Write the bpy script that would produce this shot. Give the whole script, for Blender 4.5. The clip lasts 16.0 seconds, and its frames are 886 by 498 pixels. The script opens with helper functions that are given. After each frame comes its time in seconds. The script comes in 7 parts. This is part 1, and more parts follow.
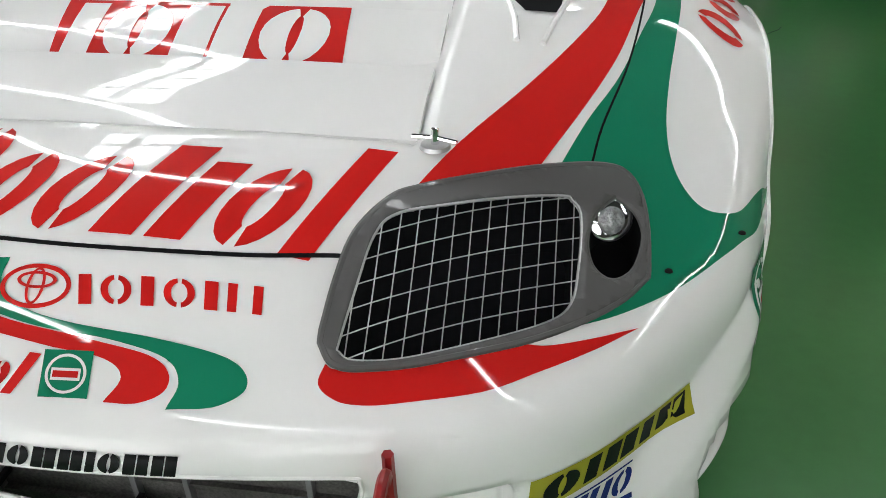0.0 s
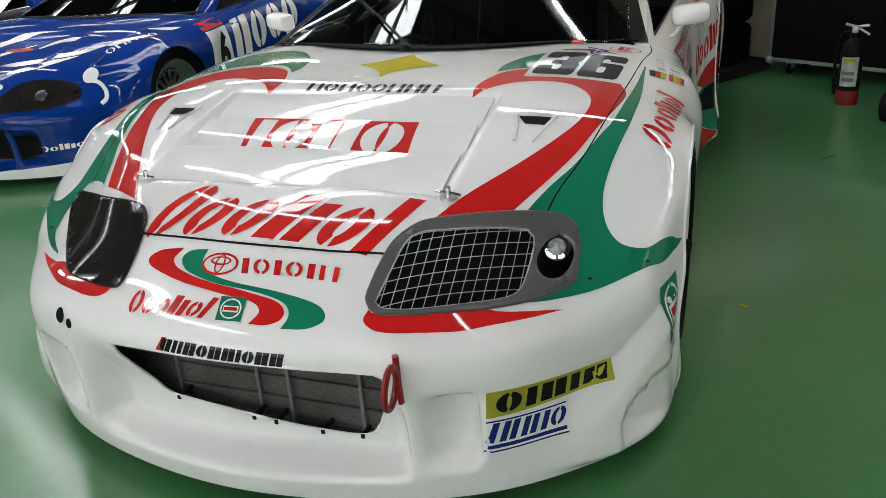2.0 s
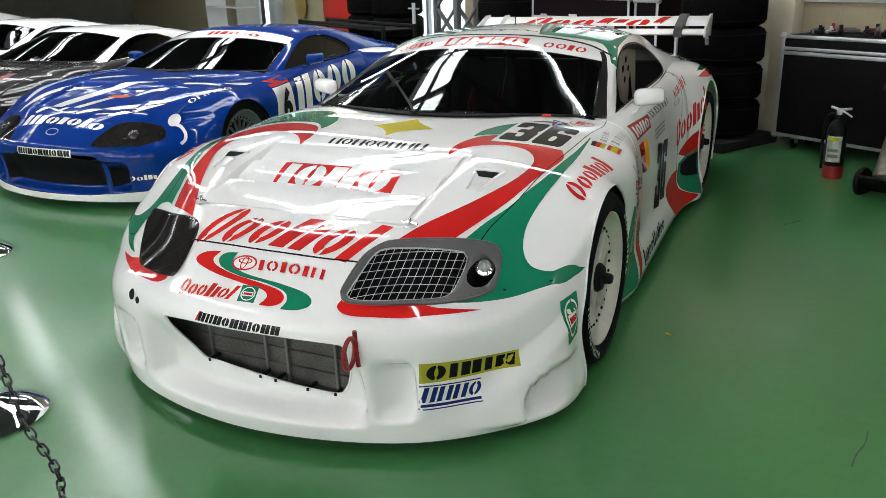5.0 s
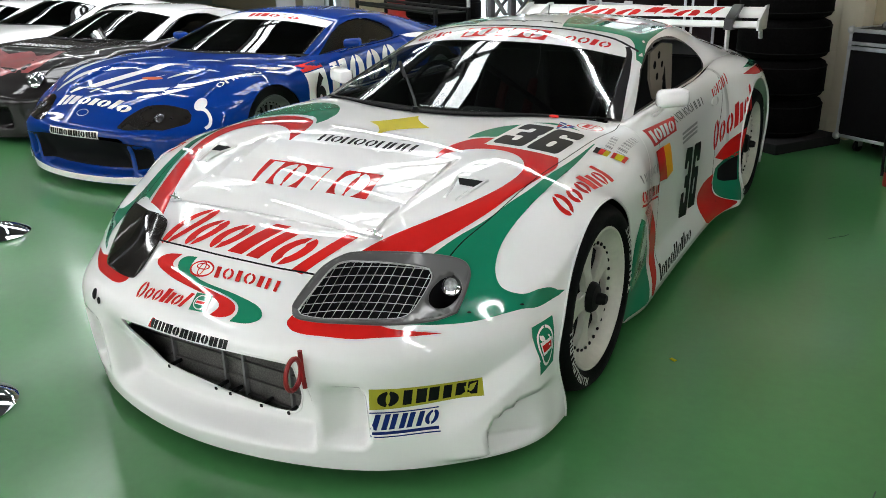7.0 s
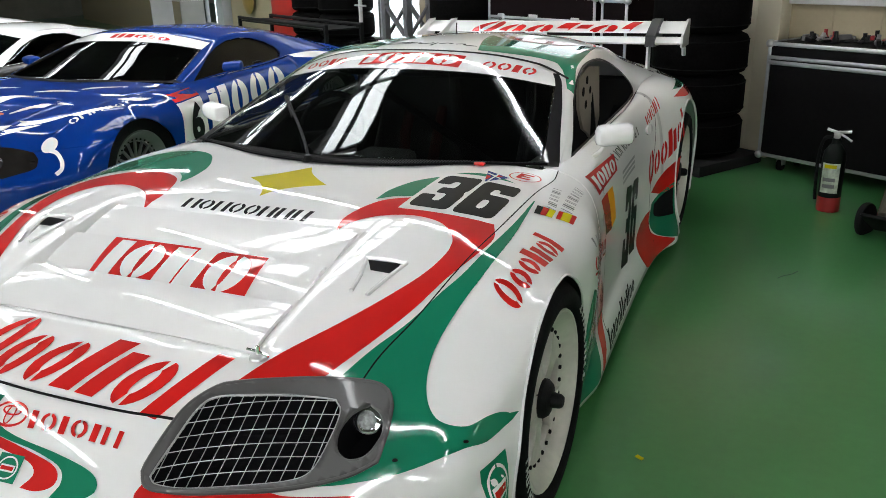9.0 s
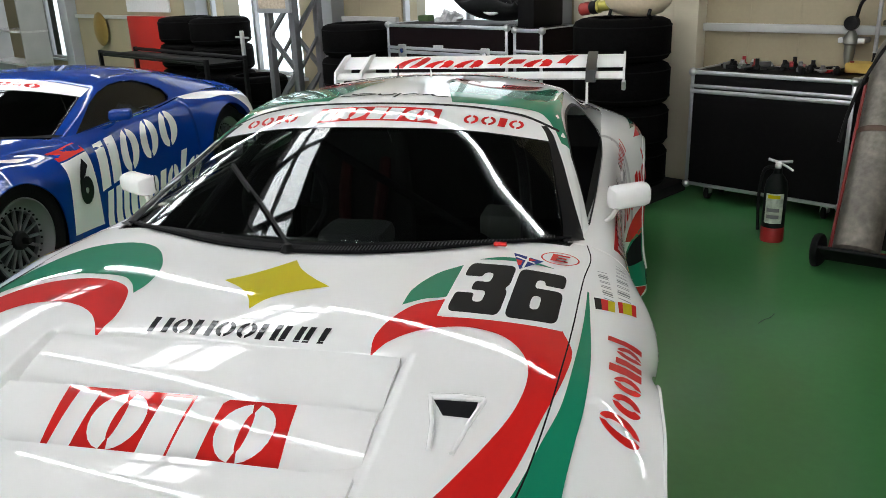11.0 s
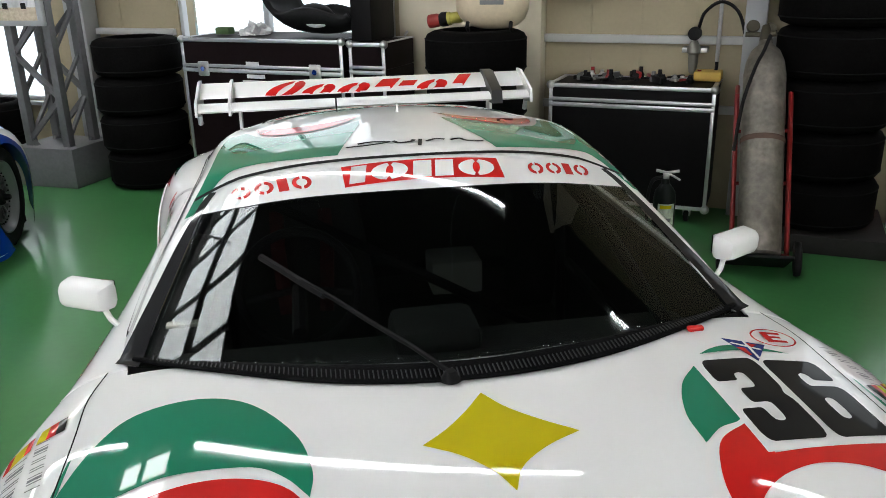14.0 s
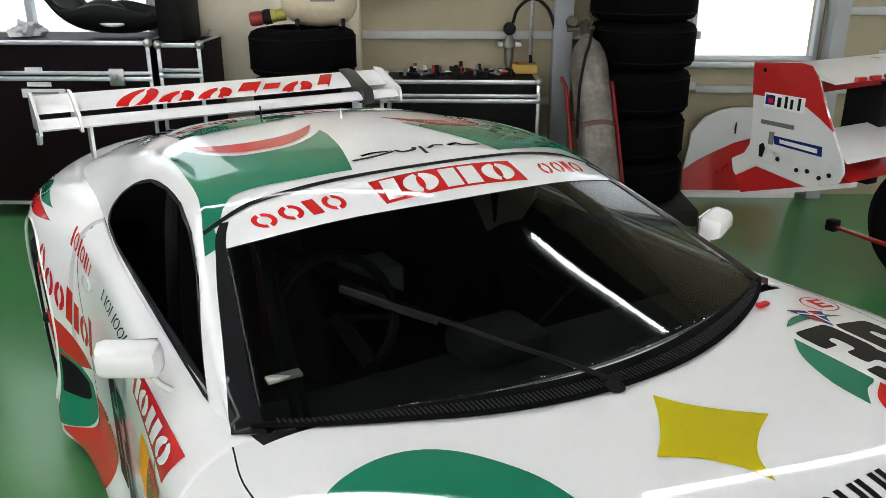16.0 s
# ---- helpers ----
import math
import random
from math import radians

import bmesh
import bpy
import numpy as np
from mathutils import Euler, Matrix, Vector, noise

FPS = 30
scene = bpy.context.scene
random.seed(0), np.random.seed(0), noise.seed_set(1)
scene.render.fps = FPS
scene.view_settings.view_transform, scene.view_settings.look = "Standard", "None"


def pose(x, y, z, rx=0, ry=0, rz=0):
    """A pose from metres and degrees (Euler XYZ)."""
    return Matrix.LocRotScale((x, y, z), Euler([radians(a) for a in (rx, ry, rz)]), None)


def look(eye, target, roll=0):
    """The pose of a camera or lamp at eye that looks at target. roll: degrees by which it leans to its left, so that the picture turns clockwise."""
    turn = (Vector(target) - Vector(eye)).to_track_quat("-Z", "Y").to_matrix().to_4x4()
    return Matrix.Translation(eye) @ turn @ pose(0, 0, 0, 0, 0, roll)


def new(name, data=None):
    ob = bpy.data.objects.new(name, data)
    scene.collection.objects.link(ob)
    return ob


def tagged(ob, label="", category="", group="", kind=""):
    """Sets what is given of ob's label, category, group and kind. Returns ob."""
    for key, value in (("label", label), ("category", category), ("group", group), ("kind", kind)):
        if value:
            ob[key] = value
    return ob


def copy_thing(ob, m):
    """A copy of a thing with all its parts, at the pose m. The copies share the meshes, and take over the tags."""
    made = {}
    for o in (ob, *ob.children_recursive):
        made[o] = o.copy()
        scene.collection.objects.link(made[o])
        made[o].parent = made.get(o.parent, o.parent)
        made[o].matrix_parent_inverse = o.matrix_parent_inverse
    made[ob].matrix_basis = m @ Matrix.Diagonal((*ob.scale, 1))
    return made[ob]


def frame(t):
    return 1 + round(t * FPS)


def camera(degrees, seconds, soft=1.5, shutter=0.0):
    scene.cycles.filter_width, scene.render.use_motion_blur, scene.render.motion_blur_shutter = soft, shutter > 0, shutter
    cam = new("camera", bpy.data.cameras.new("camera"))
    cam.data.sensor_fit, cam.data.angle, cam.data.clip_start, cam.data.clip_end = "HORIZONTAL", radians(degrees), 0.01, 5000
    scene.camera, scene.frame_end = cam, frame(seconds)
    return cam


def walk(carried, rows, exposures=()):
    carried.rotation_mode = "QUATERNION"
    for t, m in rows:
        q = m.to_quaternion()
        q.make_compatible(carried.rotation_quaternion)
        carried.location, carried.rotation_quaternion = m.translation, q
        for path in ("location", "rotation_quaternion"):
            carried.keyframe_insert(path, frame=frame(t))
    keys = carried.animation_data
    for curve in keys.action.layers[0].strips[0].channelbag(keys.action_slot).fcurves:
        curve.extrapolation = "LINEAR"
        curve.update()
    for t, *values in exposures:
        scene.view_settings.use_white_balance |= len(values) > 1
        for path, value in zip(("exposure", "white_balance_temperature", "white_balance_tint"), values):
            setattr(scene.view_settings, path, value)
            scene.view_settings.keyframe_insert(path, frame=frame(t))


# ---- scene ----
cam = camera(57.5, 16.0, soft=0.8)
PATH = [
    (0, (0.584, -0.476, 1.103), (0.321, 1.178, 0.009), -1.1),
    (0.5, (0.693, -0.639, 1.161), (0.284, 1.046, 0.164), -3.3),
    (1, (0.793, -0.79, 1.192), (0.271, 0.918, 0.293), -3.7),
    (1.5, (0.899, -0.959, 1.214), (0.302, 0.764, 0.392), -3.7),
    (2, (1.008, -1.113, 1.234), (0.354, 0.606, 0.449), -3.9),
    (2.5, (1.138, -1.228, 1.254), (0.419, 0.462, 0.462), -3.5),
    (3, (1.229, -1.357, 1.282), (0.455, 0.324, 0.525), -2.5),
    (3.5, (1.308, -1.512, 1.319), (0.529, 0.188, 0.609), -2.5),
    (4, (1.4, -1.628, 1.346), (0.617, 0.088, 0.679), -2.3),
    (6.5, (1.684, -1.418, 1.4), (0.75, 0.213, 0.716), -1.2),
    (7, (1.717, -1.283, 1.402), (0.746, 0.32, 0.705), -1.4),
    (7.5, (1.688, -1.139, 1.396), (0.702, 0.453, 0.696), -1.9),
    (8, (1.605, -1.001, 1.394), (0.695, 0.638, 0.699), -1.7),
    (8.5, (1.493, -0.866, 1.385), (0.692, 0.831, 0.691), -1.1),
    (9, (1.383, -0.738, 1.403), (0.626, 0.983, 0.722), -1.6),
    (11.5, (0.647, -0.374, 1.49), (0.285, 1.486, 0.852), -0.9),
    (12, (0.449, -0.286, 1.496), (0.141, 1.59, 0.874), 0.4),
    (12.5, (0.262, -0.21, 1.509), (0.115, 1.674, 0.856), -2.0),
    (13, (0.098, -0.11, 1.541), (0.157, 1.772, 0.868), -2.1),
    (13.5, (-0.071, 0.005, 1.557), (0.102, 1.891, 0.913), -1.7),
    (14, (-0.277, 0.069, 1.552), (0.023, 1.93, 0.883), -1.2),
    (14.5, (-0.472, 0.134, 1.569), (0.032, 1.944, 0.884), -1.5),
    (15, (-0.657, 0.213, 1.575), (0.049, 1.947, 0.873), -1.1),
    (15.5, (-0.847, 0.343, 1.572), (0.009, 2.004, 0.862), -0.2),
    (16, (-1.031, 0.433, 1.578), (-0.072, 2.046, 0.887), -0.0),
]
walk(cam, [(t, look(eye, target, roll)) for t, eye, target, roll in PATH],
     [(0, .1), (2, -.05), (4, .17), (7, .28), (9, .17), (12.5, .1), (14.5, 0), (16, .04)])

# ---- light ----
from mathutils.bvhtree import BVHTree

world = bpy.data.worlds.new("world")
scene.world = world
world.use_nodes = True
wn = world.node_tree.nodes
wl = world.node_tree.links
sky = wn.new("ShaderNodeTexSky")
sky.sky_type, sky.sun_disc, sky.sun_elevation, sky.sun_rotation = "NISHITA", False, radians(38), radians(200)
wl.new(sky.outputs[0], wn["Background"].inputs[0])
wn["Background"].inputs[1].default_value = 0.12
sun = new("sun", bpy.data.lights.new("sun", "SUN"))
sun.data.energy, sun.data.angle, sun.data.color = 1.2, radians(10), (1.0, 0.97, 0.92)
sun.matrix_basis = look((0, 0, 9), (-3.0, 4.0, 5.0))
scene.view_settings.exposure = 0.0


# ---- materials ----
def material(name, color, rough=0.5, metal=0.0, coat=0.0, grain=0.0, grain_scale=40.0, bump=0.0, stain=0.0, stain_scale=3.0, emit=0.0, random_hue=0.0, ior=1.45, spec=0.5):
    """A painted or raw surface with fine grain, larger stains and relief."""
    m = bpy.data.materials.new(name)
    m.use_nodes = True
    nt = m.node_tree
    b = nt.nodes["Principled BSDF"]
    b.inputs["Base Color"].default_value = (*color, 1)
    b.inputs["Roughness"].default_value = rough
    b.inputs["Metallic"].default_value = metal
    b.inputs["Coat Weight"].default_value = coat
    b.inputs["Coat Roughness"].default_value = 0.03
    b.inputs["IOR"].default_value = ior
    b.inputs["Specular IOR Level"].default_value = spec
    if emit:
        b.inputs["Emission Color"].default_value = (*color, 1)
        b.inputs["Emission Strength"].default_value = emit
    if grain or stain or bump:
        tc = nt.nodes.new("ShaderNodeTexCoord")
        fine = nt.nodes.new("ShaderNodeTexNoise")
        fine.inputs["Scale"].default_value, fine.inputs["Detail"].default_value = grain_scale, 5
        wide = nt.nodes.new("ShaderNodeTexNoise")
        wide.inputs["Scale"].default_value, wide.inputs["Detail"].default_value = stain_scale, 4
        for n in (fine, wide):
            nt.links.new(tc.outputs["Object"], n.inputs["Vector"])
        last = None
        for n, amount in ((fine, grain), (wide, stain)):
            if not amount:
                continue
            r = nt.nodes.new("ShaderNodeMapRange")
            r.inputs["From Min"].default_value, r.inputs["From Max"].default_value = 0.3, 0.7
            r.inputs["To Min"].default_value, r.inputs["To Max"].default_value = 1 - amount, 1 + amount
            nt.links.new(n.outputs["Fac"], r.inputs["Value"])
            if last is None:
                last = r.outputs[0]
            else:
                k = nt.nodes.new("ShaderNodeMath")
                k.operation = "MULTIPLY"
                nt.links.new(last, k.inputs[0])
                nt.links.new(r.outputs[0], k.inputs[1])
                last = k.outputs[0]
        if last is not None:
            mix = nt.nodes.new("ShaderNodeVectorMath")
            mix.operation = "SCALE"
            mix.inputs[0].default_value = color
            nt.links.new(last, mix.inputs["Scale"])
            nt.links.new(mix.outputs[0], b.inputs["Base Color"])
            r2 = nt.nodes.new("ShaderNodeMath")
            r2.operation = "MULTIPLY_ADD"
            r2.inputs[1].default_value, r2.inputs[2].default_value = rough * 0.5, rough * 0.75
            nt.links.new(wide.outputs["Fac"], r2.inputs[0])
            nt.links.new(r2.outputs[0], b.inputs["Roughness"])
        if bump:
            bp = nt.nodes.new("ShaderNodeBump")
            bp.inputs["Strength"].default_value, bp.inputs["Distance"].default_value = bump, 0.004
            nt.links.new(fine.outputs["Fac"], bp.inputs["Height"])
            nt.links.new(bp.outputs[0], b.inputs["Normal"])
    return m


WHITE = material("white_paint", (0.845, 0.838, 0.825), 0.5, coat=1.0, spec=0.1, stain=0.02, stain_scale=2.0)
RED = material("red_paint", (0.62, 0.012, 0.010), 0.5, coat=1.0, spec=0.1, stain=0.03)
GREEN = material("green_paint", (0.005, 0.20, 0.105), 0.5, coat=1.0, spec=0.1, stain=0.03)
YELLOW = material("yellow_film", (0.55, 0.46, 0.002), 0.5, coat=0.5, spec=0.08, stain=0.03)
BLACKP = material("black_film", (0.008, 0.008, 0.009), 0.5, coat=0.35, spec=0.05)
BLUE = material("blue_paint", (0.0006, 0.030, 0.215), 0.5, coat=0.55, spec=0.02, stain=0.04)
NAVY = material("navy_film", (0.01, 0.025, 0.16), 0.5, spec=0.1)
OLIVE = material("olive_yellow_film", (0.38, 0.36, 0.035), 0.5, coat=0.5, spec=0.08, stain=0.03)
ORANGE = material("orange_film", (0.75, 0.33, 0.01), 0.5, spec=0.1)
SILVERP = material("silver_paint", (0.42, 0.44, 0.46), 0.3, metal=0.3, coat=0.6, stain=0.05)
GREYP = material("grey_paint", (0.16, 0.16, 0.165), 0.35, coat=0.3, stain=0.05)
DARK = material("dark_plastic", (0.009, 0.009, 0.0095), 0.55, spec=0.12, grain=0.2)
# near-black for recesses and gaps: their shade is put into the colour
VOID = material("shade_black_inside", (0.008, 0.008, 0.009), 0.8, stain=0.3, spec=0.1)
RUBBER = material("tyre_rubber", (0.005, 0.005, 0.0055), 0.75, spec=0.12, grain=0.25, grain_scale=90, bump=0.2, stain=0.25)
SLICK = material("worn_slick_rubber", (0.0032, 0.003, 0.003), 0.85, spec=0.04, grain=0.3, grain_scale=60, bump=0.5, stain=0.3, stain_scale=6)
RIM = material("cream_rim_paint", (0.62, 0.60, 0.53), 0.4, coat=0.3, stain=0.12, stain_scale=9, grain=0.05)
RIMGREY = material("grey_rim", (0.16, 0.165, 0.17), 0.4, metal=0.5, stain=0.1)
STEEL = material("brushed_steel", (0.55, 0.55, 0.55), 0.35, metal=0.9, grain=0.08, stain=0.12)
CHROME = material("chrome", (0.8, 0.8, 0.82), 0.06, metal=1.0)
ALU = material("aluminium_edge", (0.62, 0.63, 0.65), 0.32, metal=0.85, grain=0.06, stain=0.08)
WIRE = material("bright_wire", (0.50, 0.50, 0.50), 0.35, metal=0.8)
CASE = material("black_laminate", (0.0045, 0.004, 0.0045), 0.5, spec=0.12, grain=0.15, stain=0.2, bump=0.15)
MAROON = material("dark_red_laminate", (0.006, 0.003, 0.0035), 0.55, spec=0.08, grain=0.15, stain=0.2)
CARBON = material("carbon_weave", (0.004, 0.004, 0.0045), 0.7, spec=0.04, grain=0.5, grain_scale=160, bump=0.3)
NET = material("radiator_core", (0.11, 0.105, 0.10), 0.6, metal=0.4, grain=0.35, grain_scale=220, stain=0.3, stain_scale=8)


def glass(name, tint, weight=0.03):
    m = bpy.data.materials.new(name)
    m.use_nodes = True
    nt = m.node_tree
    nt.nodes.remove(nt.nodes["Principled BSDF"])
    tr = nt.nodes.new("ShaderNodeBsdfTransparent")
    tr.inputs[0].default_value = (*tint, 1)
    gl = nt.nodes.new("ShaderNodeBsdfGlossy")
    gl.inputs["Roughness"].default_value = 0.015
    lw = nt.nodes.new("ShaderNodeLayerWeight")
    lw.inputs[0].default_value = 0.5
    po = nt.nodes.new("ShaderNodeMath")
    po.operation = "POWER"
    po.inputs[1].default_value = 5.0
    fr = nt.nodes.new("ShaderNodeMath")
    fr.operation = "MULTIPLY_ADD"
    fr.inputs[1].default_value, fr.inputs[2].default_value = 1.0 - weight, weight
    nt.links.new(lw.outputs["Facing"], po.inputs[0])
    nt.links.new(po.outputs[0], fr.inputs[0])
    mx = nt.nodes.new("ShaderNodeMixShader")
    nt.links.new(fr.outputs[0], mx.inputs[0])
    nt.links.new(tr.outputs[0], mx.inputs[1])
    nt.links.new(gl.outputs[0], mx.inputs[2])
    nt.links.new(mx.outputs[0], nt.nodes["Material Output"].inputs[0])
    return m


GLASS = glass("windscreen_glass", (0.58, 0.61, 0.60))
DARKGLASS = glass("tinted_glass", (0.14, 0.15, 0.16))


# ---- building helpers ----
def mesh_of(bm, name, mat, smooth=True, angle=None):
    me = bpy.data.meshes.new(name)
    bm.to_mesh(me)
    bm.free()
    for m in mat if isinstance(mat, (list, tuple)) else (mat,):
        me.materials.append(m)
    if smooth:
        me.shade_smooth()
        if angle:
            me.set_sharp_from_angle(angle=radians(angle))
    return me


def part(name, bm, mat, parent, label="", smooth=True, angle=35):
    ob = new(name, mesh_of(bm, name, mat, smooth, angle))
    ob.parent = parent
    if label:
        ob["label"] = label
    return ob


def thing(name, label, category, m=None, group="", kind=""):
    ob = new(name)
    ob.empty_display_size = 0.1
    if m is not None:
        ob.matrix_basis = m
    return tagged(ob, label, category, group, kind)


def solid(name, bm, mat, label, category, m=None, group="", kind="", angle=35):
    ob = new(name, mesh_of(bm, name, mat, True, angle))
    if m is not None:
        ob.matrix_basis = m
    return tagged(ob, label, category, group, kind)


def box(bm, x0, y0, z0, x1, y1, z1, bevel=0.0, mat=0, m=None):
    made = bmesh.ops.create_cube(bm, size=1.0)["verts"]
    for v in made:
        v.co = Vector((x0 + (v.co.x + 0.5) * (x1 - x0), y0 + (v.co.y + 0.5) * (y1 - y0), z0 + (v.co.z + 0.5) * (z1 - z0)))
    faces = {f for v in made for f in v.link_faces}
    if bevel:
        edges = {e for v in made for e in v.link_edges}
        res = bmesh.ops.bevel(bm, geom=list(edges), offset=bevel, segments=2, affect="EDGES", profile=0.5)
        faces = set(res["faces"]) | {f for f in faces if f.is_valid}
        made = list({v for f in faces for v in f.verts})
    for f in faces:
        f.material_index = mat
    if m is not None:
        bmesh.ops.transform(bm, matrix=m, verts=list({v for f in faces for v in f.verts}))
    return bm


def boxed(*args, **kw):
    return box(bmesh.new(), *args, **kw)


def lathe(bm, profile, axis="z", steps=32, m=None, mat=0, caps=True):
    """Turns a list of (radius, height) round an axis."""
    rings = []
    for r, h in profile:
        ring = []
        for k in range(steps):
            a = 2 * math.pi * k / steps
            c, s = r * math.cos(a), r * math.sin(a)
            p = {"z": (c, s, h), "x": (h, c, s), "y": (c, h, s)}[axis]
            ring.append(bm.verts.new(p))
        rings.append(ring)
    faces = []
    for a, b in zip(rings, rings[1:]):
        for k in range(steps):
            f = bm.faces.new((a[k], a[(k + 1) % steps], b[(k + 1) % steps], b[k]))
            f.material_index = mat
            faces.append(f)
    for ring, r in ((rings[0], profile[0][0]), (rings[-1], profile[-1][0])):
        if caps and r > 1e-4:
            f = bm.faces.new(ring)
            f.material_index = mat
            faces.append(f)
    verts = [v for ring in rings for v in ring]
    if m is not None:
        bmesh.ops.transform(bm, matrix=m, verts=verts)
    bmesh.ops.recalc_face_normals(bm, faces=faces)
    return bm


def tube(bm, pts, r, steps=8, closed=False, mat=0):
    """A round bar along a list of points."""
    pts = [Vector(p) for p in pts]
    n = len(pts)
    rings = []
    up = None
    for i, p in enumerate(pts):
        a = pts[(i - 1) % n] if closed or i else p
        b = pts[(i + 1) % n] if closed or i < n - 1 else p
        t = (b - a).normalized()
        if up is None:
            up = t.orthogonal().normalized()
        side = t.cross(up)
        if side.length < 1e-5:
            side = t.orthogonal()
        side.normalize()
        up = side.cross(t).normalized()
        rings.append([bm.verts.new(p + r * (math.cos(2 * math.pi * k / steps) * side + math.sin(2 * math.pi * k / steps) * up)) for k in range(steps)])
    for i in range(n if closed else n - 1):
        a, b = rings[i], rings[(i + 1) % n]
        for k in range(steps):
            f = bm.faces.new((a[k], a[(k + 1) % steps], b[(k + 1) % steps], b[k]))
            f.material_index = mat
    if not closed:
        for ring in (rings[0], rings[-1]):
            bm.faces.new(ring).material_index = mat
    bmesh.ops.recalc_face_normals(bm, faces=bm.faces[:])
    return bm


def tubed(*args, **kw):
    return tube(bmesh.new(), *args, **kw)


def prism(bm, outline, z0, z1, m=None, mat=0):
    """A flat outline (x, y) made into a plate from z0 to z1."""
    lo = [bm.verts.new((x, y, z0)) for x, y in outline]
    hi = [bm.verts.new((x, y, z1)) for x, y in outline]
    n = len(lo)
    faces = [bm.faces.new(lo[::-1]), bm.faces.new(hi)]
    for k in range(n):
        faces.append(bm.faces.new((lo[k], lo[(k + 1) % n], hi[(k + 1) % n], hi[k])))
    for f in faces:
        f.material_index = mat
    bmesh.ops.recalc_face_normals(bm, faces=faces)
    if m is not None:
        bmesh.ops.transform(bm, matrix=m, verts=lo + hi)
    return bm


def spline(points, per=8, closed=False):
    """A smooth curve through points of any dimension."""
    p = np.array(points, float)
    n = len(p)
    out = []
    for i in range(n if closed else n - 1):
        if closed:
            a, b, c, d = p[(i - 1) % n], p[i], p[(i + 1) % n], p[(i + 2) % n]
        else:
            b, c = p[i], p[i + 1]
            a = p[i - 1] if i else 2 * b - c
            d = p[i + 2] if i + 2 < n else 2 * c - b
        for k in range(per):
            t = k / per
            out.append(0.5 * (2 * b + (c - a) * t + (2 * a - 5 * b + 4 * c - d) * t * t + (3 * b - a - 3 * c + d) * t**3))
    if not closed:
        out.append(p[-1])
    return np.array(out)


# ---- the grand tourer's skin ----
# Lines along the body, from the centre to the sill; each row goes from the lip over the bonnet to the tail.
LINE_CENTRE = [(0, .085, .05), (0, .075, .12), (0, .10, .26), (0, .085, .405), (0, .15, .475), (0, .235, .545), (0, .34, .605), (0, .49, .645), (0, .78, .70), (0, 1.05, .762), (0, 1.30, .78), (0, 1.46, .785), (0, 1.53, .78), (0, 1.70, .72), (0, 2.3, .5), (0, 2.9, .5), (0, 3.25, .6), (0, 3.6, .7), (0, 4.0, .80), (0, 4.32, .78), (0, 4.42, .5)]
LINE_INNER = [(.3, .125, .05), (.3, .115, .12), (.3, .125, .26), (.3, .11, .40), (.3, .175, .465), (.28, .26, .535), (.27, .36, .597), (.27, .50, .648), (.27, .785, .705), (.27, 1.05, .762), (.27, 1.30, .78), (.27, 1.475, .785), (.3, 1.56, .785), (.3, 1.72, .72), (.35, 2.3, .52), (.35, 2.9, .52), (.35, 3.25, .62), (.3, 3.6, .72), (.3, 4.0, .80), (.3, 4.30, .78), (.3, 4.40, .5)]
LINE_BONNET = [(0.55, 0.21, 0.05), (0.55, 0.2, 0.12), (0.55, 0.18, 0.26), (0.55, 0.18, 0.395), (0.5, 0.22, 0.455), (0.46, 0.31, 0.517), (0.45, 0.4, 0.582), (0.45, 0.53, 0.65), (0.46, 0.8, 0.722), (0.46, 1.06, 0.765), (0.46, 1.31, 0.78), (0.46, 1.48, 0.785), (0.5, 1.6, 0.785), (0.55, 1.76, 0.74), (0.6, 2.3, 0.7), (0.6, 2.9, 0.7), (0.56, 3.25, 0.76), (0.52, 3.6, 0.78), (0.5, 4, 0.79), (0.5, 4.27, 0.76), (0.5, 4.36, 0.5)]
LINE_WING = [(0.72, 0.335, 0.05), (0.72, 0.32, 0.12), (0.695, 0.31, 0.26), (0.695, 0.305, 0.39), (0.656, 0.35, 0.455), (0.608, 0.4, 0.51), (0.598, 0.48, 0.567), (0.598, 0.6, 0.637), (0.63, 0.83, 0.715), (0.62, 1.07, 0.757), (0.62, 1.31, 0.772), (0.64, 1.48, 0.775), (0.68, 1.62, 0.77), (0.709, 1.8, 0.77), (0.734, 2.3, 0.775), (0.724, 2.9, 0.79), (0.69, 3.25, 0.82), (0.69, 3.6, 0.8), (0.67, 4, 0.76), (0.65, 4.22, 0.71), (0.63, 4.3, 0.48)]
LINE_SHOULDER = [(0.85, 0.475, 0.05), (0.85, 0.46, 0.12), (0.802, 0.445, 0.27), (0.802, 0.44, 0.39), (0.783, 0.475, 0.46), (0.745, 0.52, 0.52), (0.735, 0.6, 0.57), (0.735, 0.7, 0.637), (0.745, 0.88, 0.712), (0.735, 1.09, 0.74), (0.80, 1.32, 0.742), (0.85, 1.46, 0.733), (0.86, 1.58, 0.715), (0.84, 1.78, 0.697), (0.808, 2.3, 0.68), (0.802, 2.9, 0.7), (0.866, 3.25, 0.73), (0.882, 3.6, 0.74), (0.835, 3.97, 0.68), (0.764, 4.17, 0.62), (0.735, 4.24, 0.44)]
